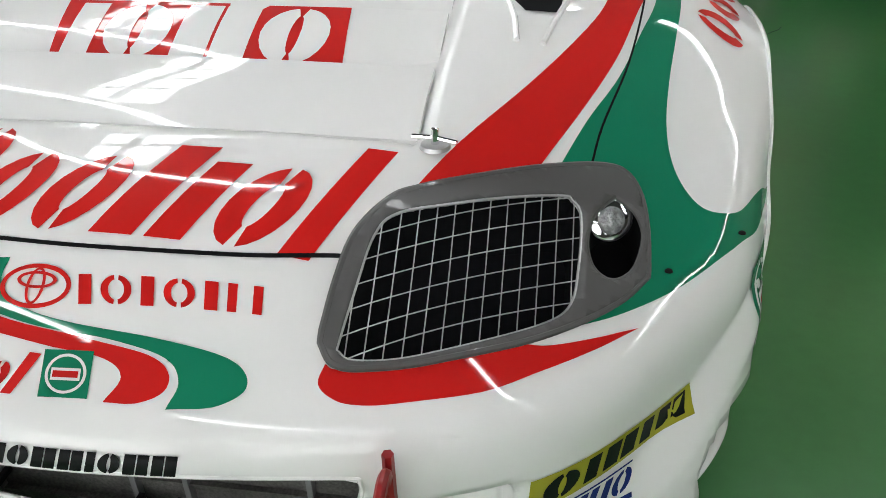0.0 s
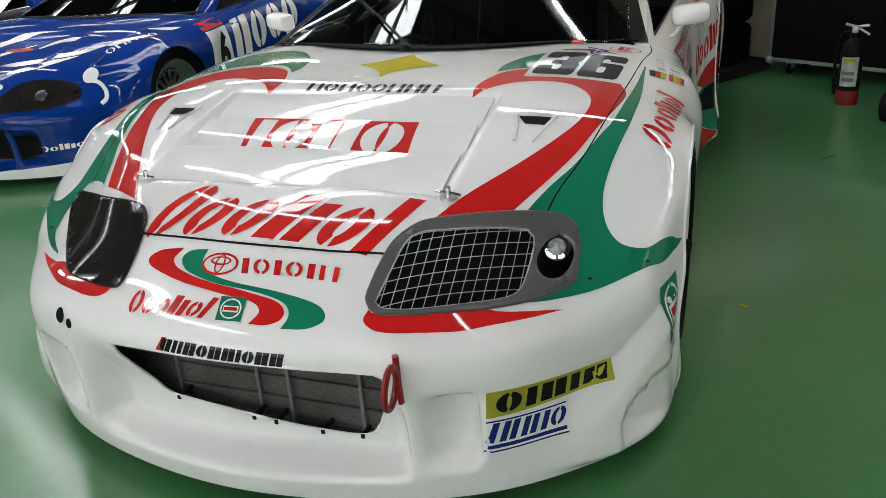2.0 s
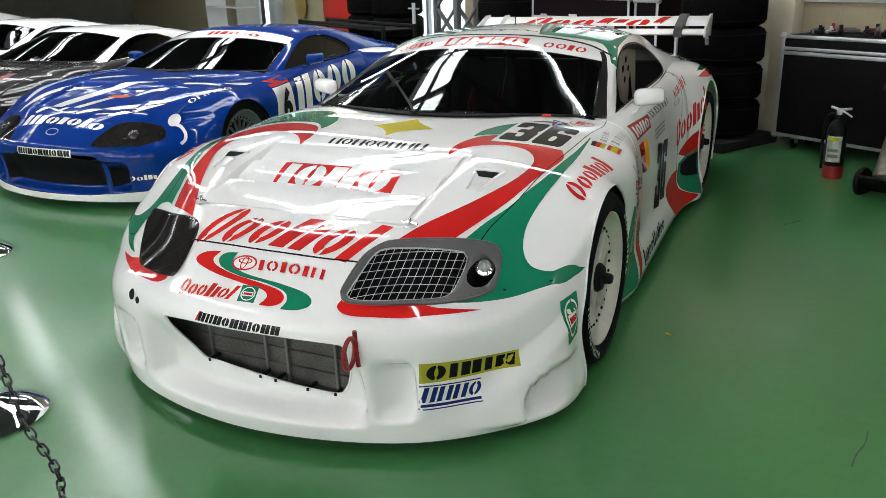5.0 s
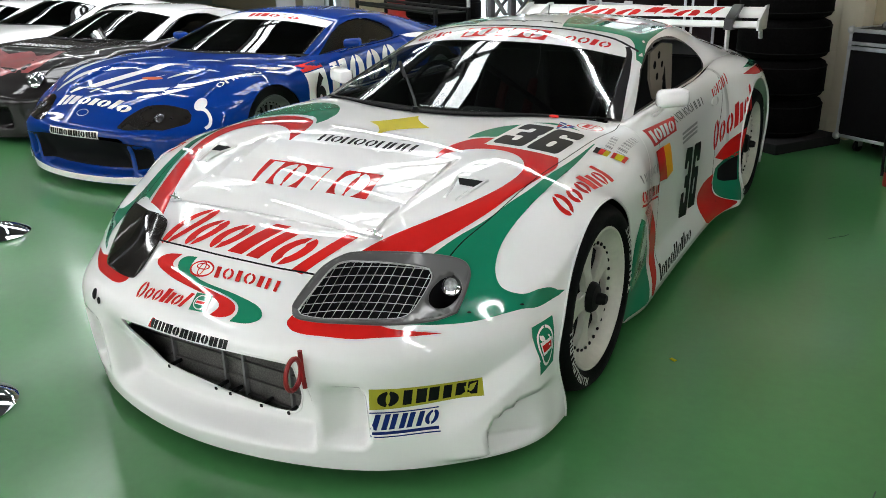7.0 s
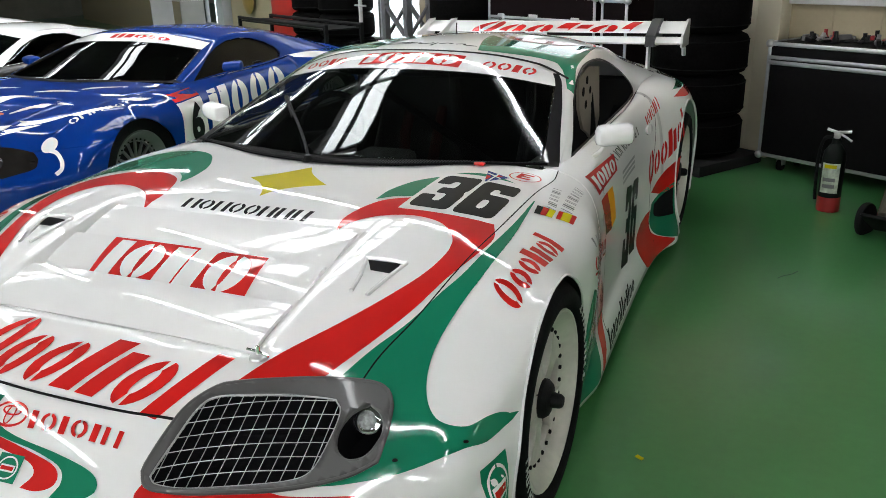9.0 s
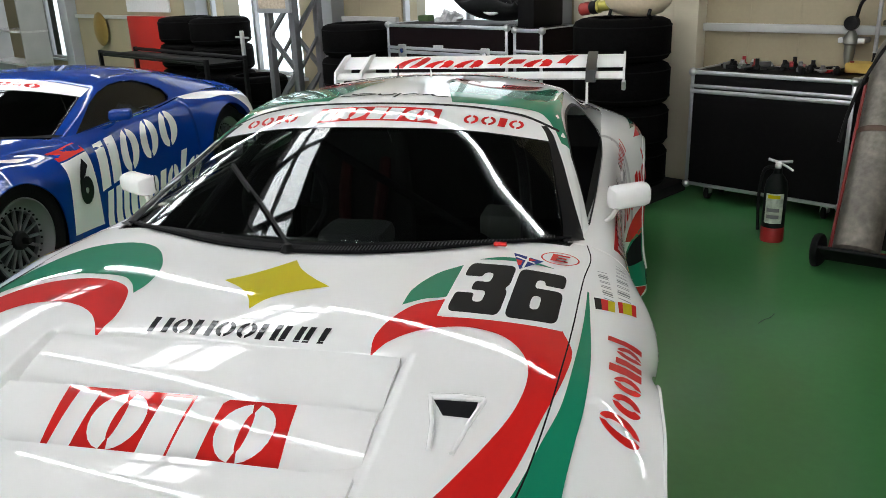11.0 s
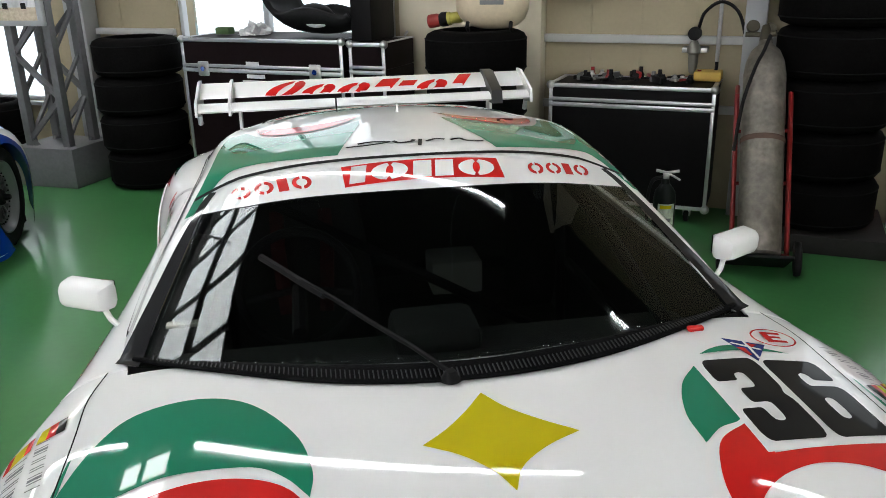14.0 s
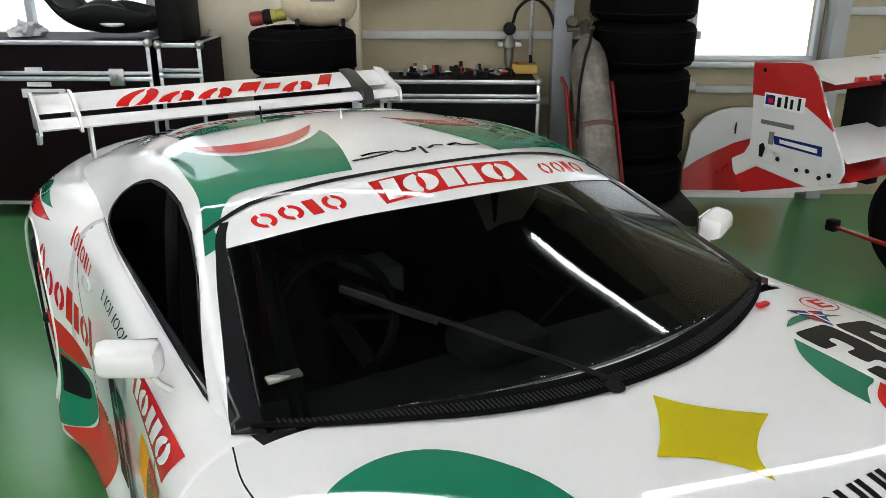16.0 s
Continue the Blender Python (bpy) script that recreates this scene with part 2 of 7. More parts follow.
LINE_FLANK = [(0.91, 0.6, 0.05), (0.915, 0.58, 0.12), (0.87, 0.54, 0.28), (0.879, 0.54, 0.4), (0.87, 0.56, 0.47), (0.865, 0.62, 0.53), (0.86, 0.71, 0.58), (0.855, 0.8, 0.64), (0.845, 0.94, 0.7), (0.845, 1.11, 0.705), (0.918, 1.33, 0.64), (0.925, 1.43, 0.59), (0.912, 1.5, 0.475), (0.868, 1.72, 0.4), (0.826, 2.3, 0.4), (0.822, 2.9, 0.4), (0.926, 3.22, 0.42), (0.932, 3.6, 0.5), (0.90, 3.95, 0.45), (0.827, 4.12, 0.42), (0.788, 4.18, 0.35)]
LINE_EDGE = [(0.916, 0.74, 0.05), (0.926, 0.705, 0.13), (0.918, 0.66, 0.28), (0.924, 0.68, 0.41), (0.917, 0.726, 0.49), (0.917, 0.766, 0.555), (0.915, 0.83, 0.61), (0.915, 0.90, 0.648), (0.911, 1.0, 0.660), (0.909, 1.12, 0.639), (0.905, 1.285, 0.525), (0.893, 1.362, 0.34), (0.872, 1.38, 0.07), (0.855, 1.65, 0.07), (0.834, 2.3, 0.07), (0.834, 2.9, 0.07), (0.928, 3.16, 0.07), (0.925, 3.6, 0.07), (0.868, 3.95, 0.1), (0.815, 4.1, 0.12), (0.796, 4.15, 0.15)]
SKIN_LINES = (LINE_CENTRE, LINE_INNER, LINE_BONNET, LINE_WING, LINE_SHOULDER, LINE_FLANK, LINE_EDGE)
# The cabin: centre, mid, screen edge, window top, belt; rows from the screen's foot to the tail.
CAB_CENTRE = [(0, 1.52, .79), (0, 1.81, .905), (0, 2.13, 1.035), (0, 2.35, 1.074), (0, 2.7, 1.075), (0, 3.1, 1.050), (0, 3.5, .980), (0, 3.9, .885), (0, 4.15, .80)]
CAB_MID = [(.35, 1.565, .785), (.33, 1.84, .895), (.31, 2.16, 1.02), (.3, 2.36, 1.060), (.3, 2.7, 1.06), (.3, 3.1, 1.035), (.3, 3.5, .970), (.28, 3.9, .877), (.27, 4.15, .80)]
CAB_SCREEN = [(0.685, 1.68, 0.762), (0.635, 1.93, 0.855), (0.57, 2.24, 0.965), (0.52, 2.4, 1.017), (0.51, 2.72, 1.02), (0.5, 3.1, 0.996), (0.47, 3.5, 0.928), (0.44, 3.9, 0.85), (0.42, 4.15, 0.79)]
CAB_RAIL = [(.715, 1.725, .757), (.69, 1.98, .835), (.63, 2.30, .94), (.60, 2.45, .985), (.59, 2.74, 1.0), (.58, 3.1, .96), (.55, 3.48, .895), (.52, 3.88, .83), (.5, 4.13, .77)]
CAB_BELT = [(0.724, 1.78, 0.762), (0.734, 2.05, 0.77), (0.736, 2.35, 0.775), (0.736, 2.5, 0.777), (0.731, 2.75, 0.78), (0.709, 3.1, 0.8), (0.70, 3.45, 0.805), (0.665, 3.85, 0.775), (0.62, 4.1, 0.735)]
CAB_LINES = (CAB_CENTRE, CAB_MID, CAB_SCREEN, CAB_RAIL, CAB_BELT)


def grid_of(lines, per_row, per_col):
    """A smooth grid through lines; rows along, columns across, with its mirror image."""
    along = np.array([spline(l, per_row) for l in lines])
    whole = np.concatenate([along[:0:-1] * (-1, 1, 1), along])
    return np.array([spline(whole[:, k], per_col) for k in range(whole.shape[1])])


def grid_normals(g):
    du = np.gradient(g, axis=1)
    dv = np.gradient(g, axis=0)
    n = np.cross(du, dv)
    return n / (np.linalg.norm(n, axis=2, keepdims=True) + 1e-9)


def grid_bvh(g):
    r, c = g.shape[:2]
    polys = [(i * c + j, i * c + j + 1, (i + 1) * c + j + 1, (i + 1) * c + j) for i in range(r - 1) for j in range(c - 1)]
    return BVHTree.FromPolygons([tuple(p) for p in g.reshape(-1, 3)], polys)


def panel(name, g, nrm, keep, mat, parent, label="", thick=0.0, cuts=(), fine=6):
    """One panel of a grid: the quads in keep. cuts: (axes, outline, mask) openings whose rims are cut finely."""
    r, c = g.shape[:2]
    dist = []
    for axes, outline, ok in cuts:
        d, _, _ = inside_distance(outline, g[..., axes[0]], g[..., axes[1]])
        dist.append(np.where(ok, d, 1.0))
    known, verts, norms, faces = {}, [], [], []

    def corner(p, n):
        key = tuple(np.round(p, 5))
        if key not in known:
            known[key] = len(verts)
            verts.append(tuple(p))
            norms.append(tuple(n))
        return known[key]

    for i, j in np.argwhere(keep):
        corners = ((i, j), (i, j + 1), (i + 1, j + 1), (i + 1, j))
        size = max(np.linalg.norm(g[i, j] - g[i + 1, j + 1]), np.linalg.norm(g[i + 1, j] - g[i, j + 1]))
        crossed, gone = [], False
        for k, d in enumerate(dist):
            v = [d[a] for a in corners]
            if max(v) < -.4 * size:
                gone = True
            elif min(v) < .5 * size and max(v) < .9:
                crossed.append(k)
        if gone:
            continue
        if not crossed:
            faces.append([corner(g[a], nrm[a]) for a in corners])
            continue
        s, t = np.meshgrid(np.linspace(0, 1, fine + 1), np.linspace(0, 1, fine + 1))
        w = [(1 - s) * (1 - t), s * (1 - t), s * t, (1 - s) * t]
        p = sum(k2[..., None] * g[a] for k2, a in zip(w, corners))
        n = sum(k2[..., None] * nrm[a] for k2, a in zip(w, corners))
        least = np.full(s.shape, 1e9)
        for k in crossed:
            axes, outline, _ = cuts[k]
            d, ru, rv = inside_distance(outline, p[..., axes[0]], p[..., axes[1]])
            least = np.minimum(least, d)
            edge = (d < 0) & (d > -size / fine * 1.0)
            p[..., axes[0]] = np.where(edge, ru, p[..., axes[0]])
            p[..., axes[1]] = np.where(edge, rv, p[..., axes[1]])
        mid = (least[:-1, :-1] + least[1:, :-1] + least[:-1, 1:] + least[1:, 1:]) / 4
        for a in range(fine):
            for b in range(fine):
                if mid[a, b] > -1e-4:
                    q = [corner(p[e], n[e]) for e in ((a, b), (a, b + 1), (a + 1, b + 1), (a + 1, b))]
                    if len(set(q)) == 4:
                        faces.append(q)
    me = bpy.data.meshes.new(name)
    me.from_pydata(verts, [], faces)
    me.materials.append(mat)
    me.shade_smooth()
    me.normals_split_custom_set_from_vertices(norms)
    ob = new(name, me)
    ob.parent = parent
    if label:
        ob["label"] = label
    if thick and not cuts:
        s = ob.modifiers.new("thickness", "SOLIDIFY")
        s.thickness, s.offset = thick, -1
    return ob


ROWS_PER, COLS_PER = 10, 12


def relaxed(g, across, along):
    """The grid with its small undulations evened out; its rims stay."""
    for _ in range(across):
        m = g.copy()
        m[1:-1] += .25 * (g[:-2] + g[2:] - 2 * g[1:-1])
        g = m
    for _ in range(along):
        m = g.copy()
        m[:, 1:-1] += .25 * (g[:, :-2] + g[:, 2:] - 2 * g[:, 1:-1])
        g = m
    return g


SKIN = relaxed(grid_of(SKIN_LINES, ROWS_PER, COLS_PER), 12, 35)


def step(v, a, b):
    t = np.clip((v - a) / (b - a), 0, 1)
    return t * t * (3 - 2 * t)


# the bonnet's outlet well, brake ducts and the hollows beside the mouth
X, Y, Z = SKIN[..., 0], SKIN[..., 1], SKIN[..., 2]
well = step(Y, .475, .505) * (1 - step(Y, .955, .985)) * (1 - step(abs(X), .395, .415))
front = (Z < .55) & (Y < .8)
side = np.where(X < 0, -1.0, 1.0)
duct = step(abs(X), .425, .505) * (1 - step(abs(X), .545, .566)) * step(Z, .125, .165) * (1 - step(Z, .285, .335)) * front
SKIN[..., 2] -= .022 * well
tray = step(Z, .10, .15) * (1 - step(Z, .17, .40)) * step(X, -.42, -.33) * (1 - step(X, .385, .43)) * front
# the flared fold that runs up to the arch, and the air channel behind it
corner = front & (abs(X) > .55)
fold = .125 + (Y - .284) * .674
rise = Z - fold
flare = np.where(rise < 0, 1.0, np.clip(1 - rise / .07, 0, 1)) * step(Z, .052, .09) * step(Y, .26, .42) * (1 - step(Y, .56, .66)) * corner
brow = np.interp(Y, [.40, .425, .47, .52, .56, .66], [.150, .172, .202, .222, .228, .226])
channel = step(Y, .418, .432) * (1 - step(Y, .44, .70)) * (1 - step(Z, brow - .016, brow + .002)) * step(Z, .055, .095) * corner
push = .032 * flare - .085 * channel
SKIN[..., 0] += side * .74 * push
SKIN[..., 1] += .07 * duct + .08 * tray - .67 * push
# the sills flare out towards the floor
sill = (1 - step(Z, .085, .235)) * step(Y, 1.40, 1.62) * (1 - step(Y, 3.02, 3.25)) * (abs(X) > .7)
SKIN[..., 0] += side * .042 * sill
SKIN_N = grid_normals(SKIN)
CAB = relaxed(grid_of(CAB_LINES, 16, 14), 12, 12)
CAB_N = grid_normals(CAB)


def inside_distance(outline, u, v):
    """Signed distance to a closed outline (negative inside) and the nearest rim point."""
    p = np.array(outline, float)
    best = np.full(u.shape, 1e9)
    ru, rv = np.zeros(u.shape), np.zeros(u.shape)
    odd = np.zeros(u.shape, bool)
    for a, b in zip(p, np.roll(p, -1, 0)):
        d = b - a
        t = np.clip(((u - a[0]) * d[0] + (v - a[1]) * d[1]) / (d @ d + 1e-12), 0, 1)
        pu, pv = a[0] + t * d[0], a[1] + t * d[1]
        dist = np.hypot(u - pu, v - pv)
        nearer = dist < best
        best = np.where(nearer, dist, best)
        ru, rv = np.where(nearer, pu, ru), np.where(nearer, pv, rv)
        if abs(d[1]) > 1e-9:
            odd ^= ((a[1] > v) != (b[1] > v)) & (u < a[0] + (v - a[1]) * d[0] / d[1])
    return np.where(odd, -best, best), ru, rv


MOUTH = [(-.268, .380), (-.15, .386), (.03, .387), (.2, .386), (.36, .380), (.385, .365), (.372, .30), (.345, .225), (.31, .172), (.2, .176), (0, .200), (-.13, .210), (-.195, .216), (-.232, .262), (-.258, .33)]
SIDE_WINDOW = [(1.83, .762), (1.97, .828), (2.13, .900), (2.30, .955), (2.45, .982), (2.6, .988), (2.75, .974), (2.9, .930), (3.0, .875), (3.02, .83), (2.96, .80), (2.8, .79), (2.475, .786), (2.1, .778), (1.9, .768)]
MESH_OPENING = [(.345, .219), (.354, .279), (.366, .345), (.389, .378), (.456, .411), (.584, .474), (.607, .478), (.62, .462), (.62, .40), (.612, .353), (.581, .318), (.508, .27), (.427, .229), (.366, .213)]
LAMP_OPENING = [(.664, .512), (.693, .506), (.707, .479), (.694, .432), (.664, .405), (.638, .409), (.628, .437), (.638, .477)]


def ring_of(cy, cz, radius, n=48):
    return [(cy + radius * math.cos(2 * math.pi * k / n), cz + radius * math.sin(2 * math.pi * k / n)) for k in range(n)]


def build_skin(parent, paint, openings=()):
    """The outer panels of one car; openings are outlines seen from above that are cut into the nose."""
    g, n = SKIN.copy(), SKIN_N
    r, c = g.shape[:2]
    mid = c // 2
    row = np.arange(r - 1)[:, None] / ROWS_PER + np.zeros((1, c - 1))
    col = abs(np.arange(c - 1)[None, :] + .5 - mid) / COLS_PER + np.zeros((r - 1, 1))
    low = (g[..., 1] < .45) & (g[..., 2] < .46)
    band = (np.arange(r)[:, None] > 36) & (np.arange(r)[:, None] < 75) & (g[..., 0] > -9)
    cuts = [((0, 2), MOUTH, low)] + [((0, 1), o, band) for o in openings]
    arch = [((1, 2), ring_of(3.50, .33, .362), abs(g[..., 0]) > .75)]
    keep = ~((row > 12.0) & (row < 16.9) & (col < 3.0))
    bumper = row < 5.6
    bonnet = (row >= 5.6) & (row < 12.0) & (col < 3.5)
    wing = (row >= 5.6) & (row < 12.3) & ~bonnet
    door = (row >= 12.3) & (row < 15.35)
    tail = ~(bumper | bonnet | wing | door)
    panel("front_bumper", g, n, keep & bumper, paint, parent, "", .006, cuts)
    panel("bonnet", g, n, keep & bonnet, paint, parent, "", .006, cuts[1:])
    sides = (np.arange(c - 1)[None, :] >= mid) + np.zeros((r - 1, 1), bool)
    for s in (sides, ~sides):
        panel("front_wing", g, n, keep & wing & s, paint, parent, "", .006, cuts[1:])
        panel("door", g, n, keep & door & s, paint, parent, "", .006)
    panel("rear_quarter", g, n, keep & tail, paint, parent, "", .006, arch, 4)


def build_cabin(parent, paint, glassy, side_glass=None):
    g, n = CAB.copy(), CAB_N
    r, c = g.shape[:2]
    mid = c // 2
    row = np.arange(r - 1)[:, None] / 16 + .5 / 16 + np.zeros((1, c - 1))
    col = abs(np.arange(c - 1)[None, :] + .5 - mid) / 14 + np.zeros((r - 1, 1))
    flank = abs(g[..., 0]) > .45
    screen = (row < 2.06) & (col < 2.0)
    hatch = (row > 4.9) & (row < 7.0) & (col < 1.7)
    shell = ~(screen | hatch)
    panel("roof", g, n, shell, paint, parent, "", .012, [((1, 2), SIDE_WINDOW, flank)], 4)
    panel("windscreen", g, n, screen, glassy, parent, "curved laminated windscreen", .004).visible_shadow = False
    if side_glass:
        d, _, _ = inside_distance(SIDE_WINDOW, g[..., 1], g[..., 2])
        d = np.where(flank, d, 1.0)
        inner = (d[:-1, :-1] < .01) & (d[1:, 1:] < .01)
        half = (np.arange(c - 1)[None, :] >= mid) + np.zeros((r - 1, 1), bool)
        gi = g - n * .008
        for h in (half, ~half):
            panel("side_window", gi, n, inner & h, side_glass, parent, "", .004)
    panel("rear_window", g, n, hatch, DARKGLASS, parent, "", .004)


def wheel(parent, x, y, z, side, rim_mat, spokes=5, radius=.335, rim=.236, width=.27):
    """Tyre, rim with spokes and a centre nut; side: +1 outer face towards +x."""
    hub = new("wheel")
    hub.parent = parent
    hub.matrix_basis = pose(x, y, z, 0, 0, 0 if side > 0 else 180)
    t = bmesh.new()
    lathe(t, [(rim - .005, -width), (radius - .04, -width + .004), (radius - .012, -width + .022), (radius, -width + .05), (radius, -.05), (radius - .007, -.02), (radius - .017, -.004), (radius - .028, .006), (rim + .030, .009), (rim + .014, .007), (rim, -.003), (rim - .005, -.012)], "x", 56, caps=False)
    part("tyre", t, RUBBER, hub, "black racing slick")
    b = bmesh.new()
    hole = rim * .78
    lathe(b, [(rim - .004, -.03), (rim, -.010), (rim - .003, -.002), (rim - .010, -.002), (rim - .018, -.012), (hole + .012, -.036), (hole, -.040), (hole - .020, -.042), (hole - .022, -.052), (hole - .012, -.2)], "x", 56, caps=False)
    rimob = part("rim", b, rim_mat, hub)
    for k in range(spokes):
        m = Matrix.Rotation(2 * math.pi * k / spokes + .3, 4, "X")
        if spokes <= 6:
            pts = [(-.034, .03), (-.030, .06), (-.027, .09), (-.034, .125), (-.062, hole - .022), (0, hole - .010), (.062, hole - .022), (.034, .125), (.027, .09), (.030, .06), (.034, .03)]
        else:
            pts = [(-.009, .03), (-.008, hole - .012), (.008, hole - .012), (.009, .03)]
        bb = bmesh.new()
        prism(bb, pts, -.058, -.036 if spokes <= 6 else -.043)
        bmesh.ops.bevel(bb, geom=bb.edges[:], offset=.003, segments=2, affect="EDGES")
        # outline lies in (across, outwards), plate along the axle
        turn = Matrix(((0, 0, 1, 0), (1, 0, 0, 0), (0, 1, 0, 0), (0, 0, 0, 1)))
        bmesh.ops.transform(bb, matrix=m @ turn, verts=bb.verts[:])
        part("spoke", bb, rim_mat, hub)
    b = bmesh.new()
    lathe(b, [(.001, .020), (.014, .020), (.019, .012), (.021, -.010), (.042, -.014), (.052, -.026), (.054, -.07)], "x", 20)
    part("centre_nut", b, DARK, hub)
    b = bmesh.new()
    for k in range(30):
        a = 2 * math.pi * k / 30
        lathe(b, [(.001, -.034), (.0055, -.035), (.0065, -.042)], "x", 6, pose(0, (hole - .009) * math.cos(a), (hole - .009) * math.sin(a)))
    tagged(part("bolt_circle", b, DARK, hub), kind="stuff")
    b = bmesh.new()
    # near-black disc, coloured for the shade behind the spokes
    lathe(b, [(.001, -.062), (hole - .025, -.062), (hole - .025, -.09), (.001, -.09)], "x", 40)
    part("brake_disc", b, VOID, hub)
    return hub


# ---- hall ----
WA = radians(-32)
WALL_AT = pose(1.304, 5.40, 0, 0, 0, -32)          # x along the back wall, -y into the hall


def on_wall(a, b, z=0.0, rz=0.0):
    return WALL_AT @ pose(a, -b, z, 0, 0, rz)


FLOORM = material("green_epoxy", (0.054, 0.200, 0.064), 0.31, spec=0.3, coat=0.6, stain=0.14, stain_scale=0.8, grain=0.04, grain_scale=25)
FLOORM.node_tree.nodes["Principled BSDF"].inputs["Coat Roughness"].default_value = 0.15
WALLM = material("beige_panel", (0.32, 0.273, 0.178), 0.6, stain=0.06, grain=0.03)
GREYM = material("grey_steel_paint", (0.34, 0.35, 0.36), 0.45, stain=0.08)
CEILM = material("dark_ceiling", (0.055, 0.055, 0.055), 0.8, stain=0.1)
DAYLIGHT = material("bright_outside", (1.0, 1.0, 1.0), 1.0, emit=3.4)
SKYLIGHT = material("bright_sky", (0.95, 0.98, 1.0), 1.0, emit=11.0)
YARDLIGHT = material("bright_yard", (0.86, 0.93, 1.0), 1.0, emit=1.1)
TUBEM = material("fluorescent_tube", (0.97, 0.985, 1.0), 1.0, emit=31.0)
b = bmesh.new()
box(b, -26, -14, -.3, 16, 26, 0)
for axis, stops in (((1, 0, 0), range(-24, 16, 2)), ((0, 1, 0), range(-12, 26, 2))):
    for at in stops:
        bmesh.ops.bisect_plane(b, geom=b.verts[:] + b.edges[:] + b.faces[:], plane_co=Vector(axis) * (at + .37), plane_no=axis)
tagged(solid("floor", b, FLOORM, "glossy green epoxy hall floor", "floor"), kind="structure")
# ceiling with three rooflights
CZ = 4.5
lights = [(-13.4, 5.0, 3.6), (-9.8, 5.0, 3.6), (-6.2, 5.0, 3.0), (-2.6, 4.6, 2.2)]
b = bmesh.new()
edge = -40.0
for x, y, half in lights:
    box(b, edge, -30, CZ, x - .42, 34, CZ + .2)
    box(b, x - .42, -30, CZ, x + .42, y - half, CZ + .2)
    box(b, x - .42, y + half, CZ, x + .42, 34, CZ + .2)
    edge = x + .42
box(b, edge, -30, CZ, 30, 34, CZ + .2)
solid("ceiling", b, CEILM, "dark painted hall ceiling", "ceiling", kind="structure")
for n, (x, y, half) in enumerate(lights):
    at = pose(x, y, CZ)
    solid("backdrop", boxed(-.7, -half - .2, .35, .7, half + .2, .37), SKYLIGHT, "bright white daylight above the rooflight", "backdrop", at, kind="structure")
    rooflight = thing("window_%d" % (n + 9), "white rooflight with dark glazing bars", "window", at, kind="structure")
    bars = round(half * 2 / .68)
    for k in range(bars + 1):
        at_y = -half + 2 * half * k / bars
        part("glazing_bar", boxed(-.5, at_y - .03, .0, .5, at_y + .03, .08), CEILM, rooflight)
    part("glazing_bar", boxed(-.03, -half, .0, .03, half, .07), CEILM, rooflight)

# back wall with its window openings: from, to, sill
openings = [(-12.6, -10.9, .35), (-6.45, -4.6, .45), (-3.02, -1.38, .95), (2.15, 2.99, .90)]
b = bmesh.new()
edge = -22.0
for a0, a1, sill in openings:
    box(b, edge, 0, 0, a0, .2, 4.9)
    box(b, a0, 0, 0, a1, .2, sill)
    box(b, a0, 0, 2.6, a1, .2, 4.9)
    edge = a1
box(b, edge, 0, 0, 4.4, .2, 4.9)
solid("wall_back", b, WALLM, "beige panelled hall wall", "wall", WALL_AT, kind="structure")
WINFRAME = material("grey_window_frame", (0.50, 0.52, 0.54), 0.4, metal=0.3, stain=0.05)
for n, (a0, a1, sill) in enumerate(openings):
    solid("backdrop", boxed(a0 - .3, .6, sill - .4, a1 + .3, .62, 3.0), YARDLIGHT, "bright white daylight outside the window", "backdrop", WALL_AT, kind="structure")
    win = thing("window_%d" % (n + 1), "bright window in a grey metal frame", "window", WALL_AT, kind="structure")
    for x0, z0, x1, z1 in ((a0, sill, a1, sill + .032), (a0, 2.55, a1, 2.6), (a0, sill, a0 + .035, 2.6), (a1 - .035, sill, a1, 2.6), ((a0 + a1) / 2 - .025, sill, (a0 + a1) / 2 + .025, 2.6))[:5 if a1 - a0 > 1 else 4]:
        part("window_frame", boxed(x0, .02, z0, x1, .08, z1, bevel=.006), WINFRAME, win)
    part("window_sill", boxed(a0 - .06, -.05, sill - .035, a1 + .06, .1, sill - .001, bevel=.006), WINFRAME, win)
# side walls: tone lowered so that they reflect less in the windscreen
SIDEWALL = material("low_bounce_panel", (0.22, 0.20, 0.16), 0.7, stain=0.1)
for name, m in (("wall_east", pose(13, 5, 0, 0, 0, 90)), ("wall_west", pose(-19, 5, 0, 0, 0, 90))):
    solid(name, boxed(-24, -.1, 0, 24, .1, 4.9), SIDEWALL, "plain hall wall, tone lowered to dim its reflection", "wall", m, kind="structure")
solid("wall_back_far", boxed(4.4, 0, 0, 16, .2, 4.9), WALLM, "plain hall wall, tone lowered to dim its reflection beyond the beige panels", "wall", WALL_AT, kind="structure")
# front wall behind the path, with wide glazed doors; unseen, darkened to dim reflections
FRONT_AT = pose(-1.0, -6.5, 0, 0, 0, -14)
gates = [(-9.0, -5.2), (-4.2, -.4), (.6, 4.4), (5.4, 9.2)]
b = bmesh.new()
edge = -20.0
for a0, a1 in gates:
    box(b, edge, -.2, 0, a0, 0, 4.9)
    box(b, a0, -.2, 0, a1, 0, .8)
    box(b, a0, -.2, 3.1, a1, 0, 4.9)
    edge = a1
box(b, edge, -.2, 0, 20, 0, 4.9)
solid("wall_front", b, material("low_bounce_front_wall", (0.13, 0.12, 0.10), 0.7, stain=0.1), "unseen hall wall with wide glazed doors, darkened to dim its reflection", "wall", FRONT_AT, kind="structure")
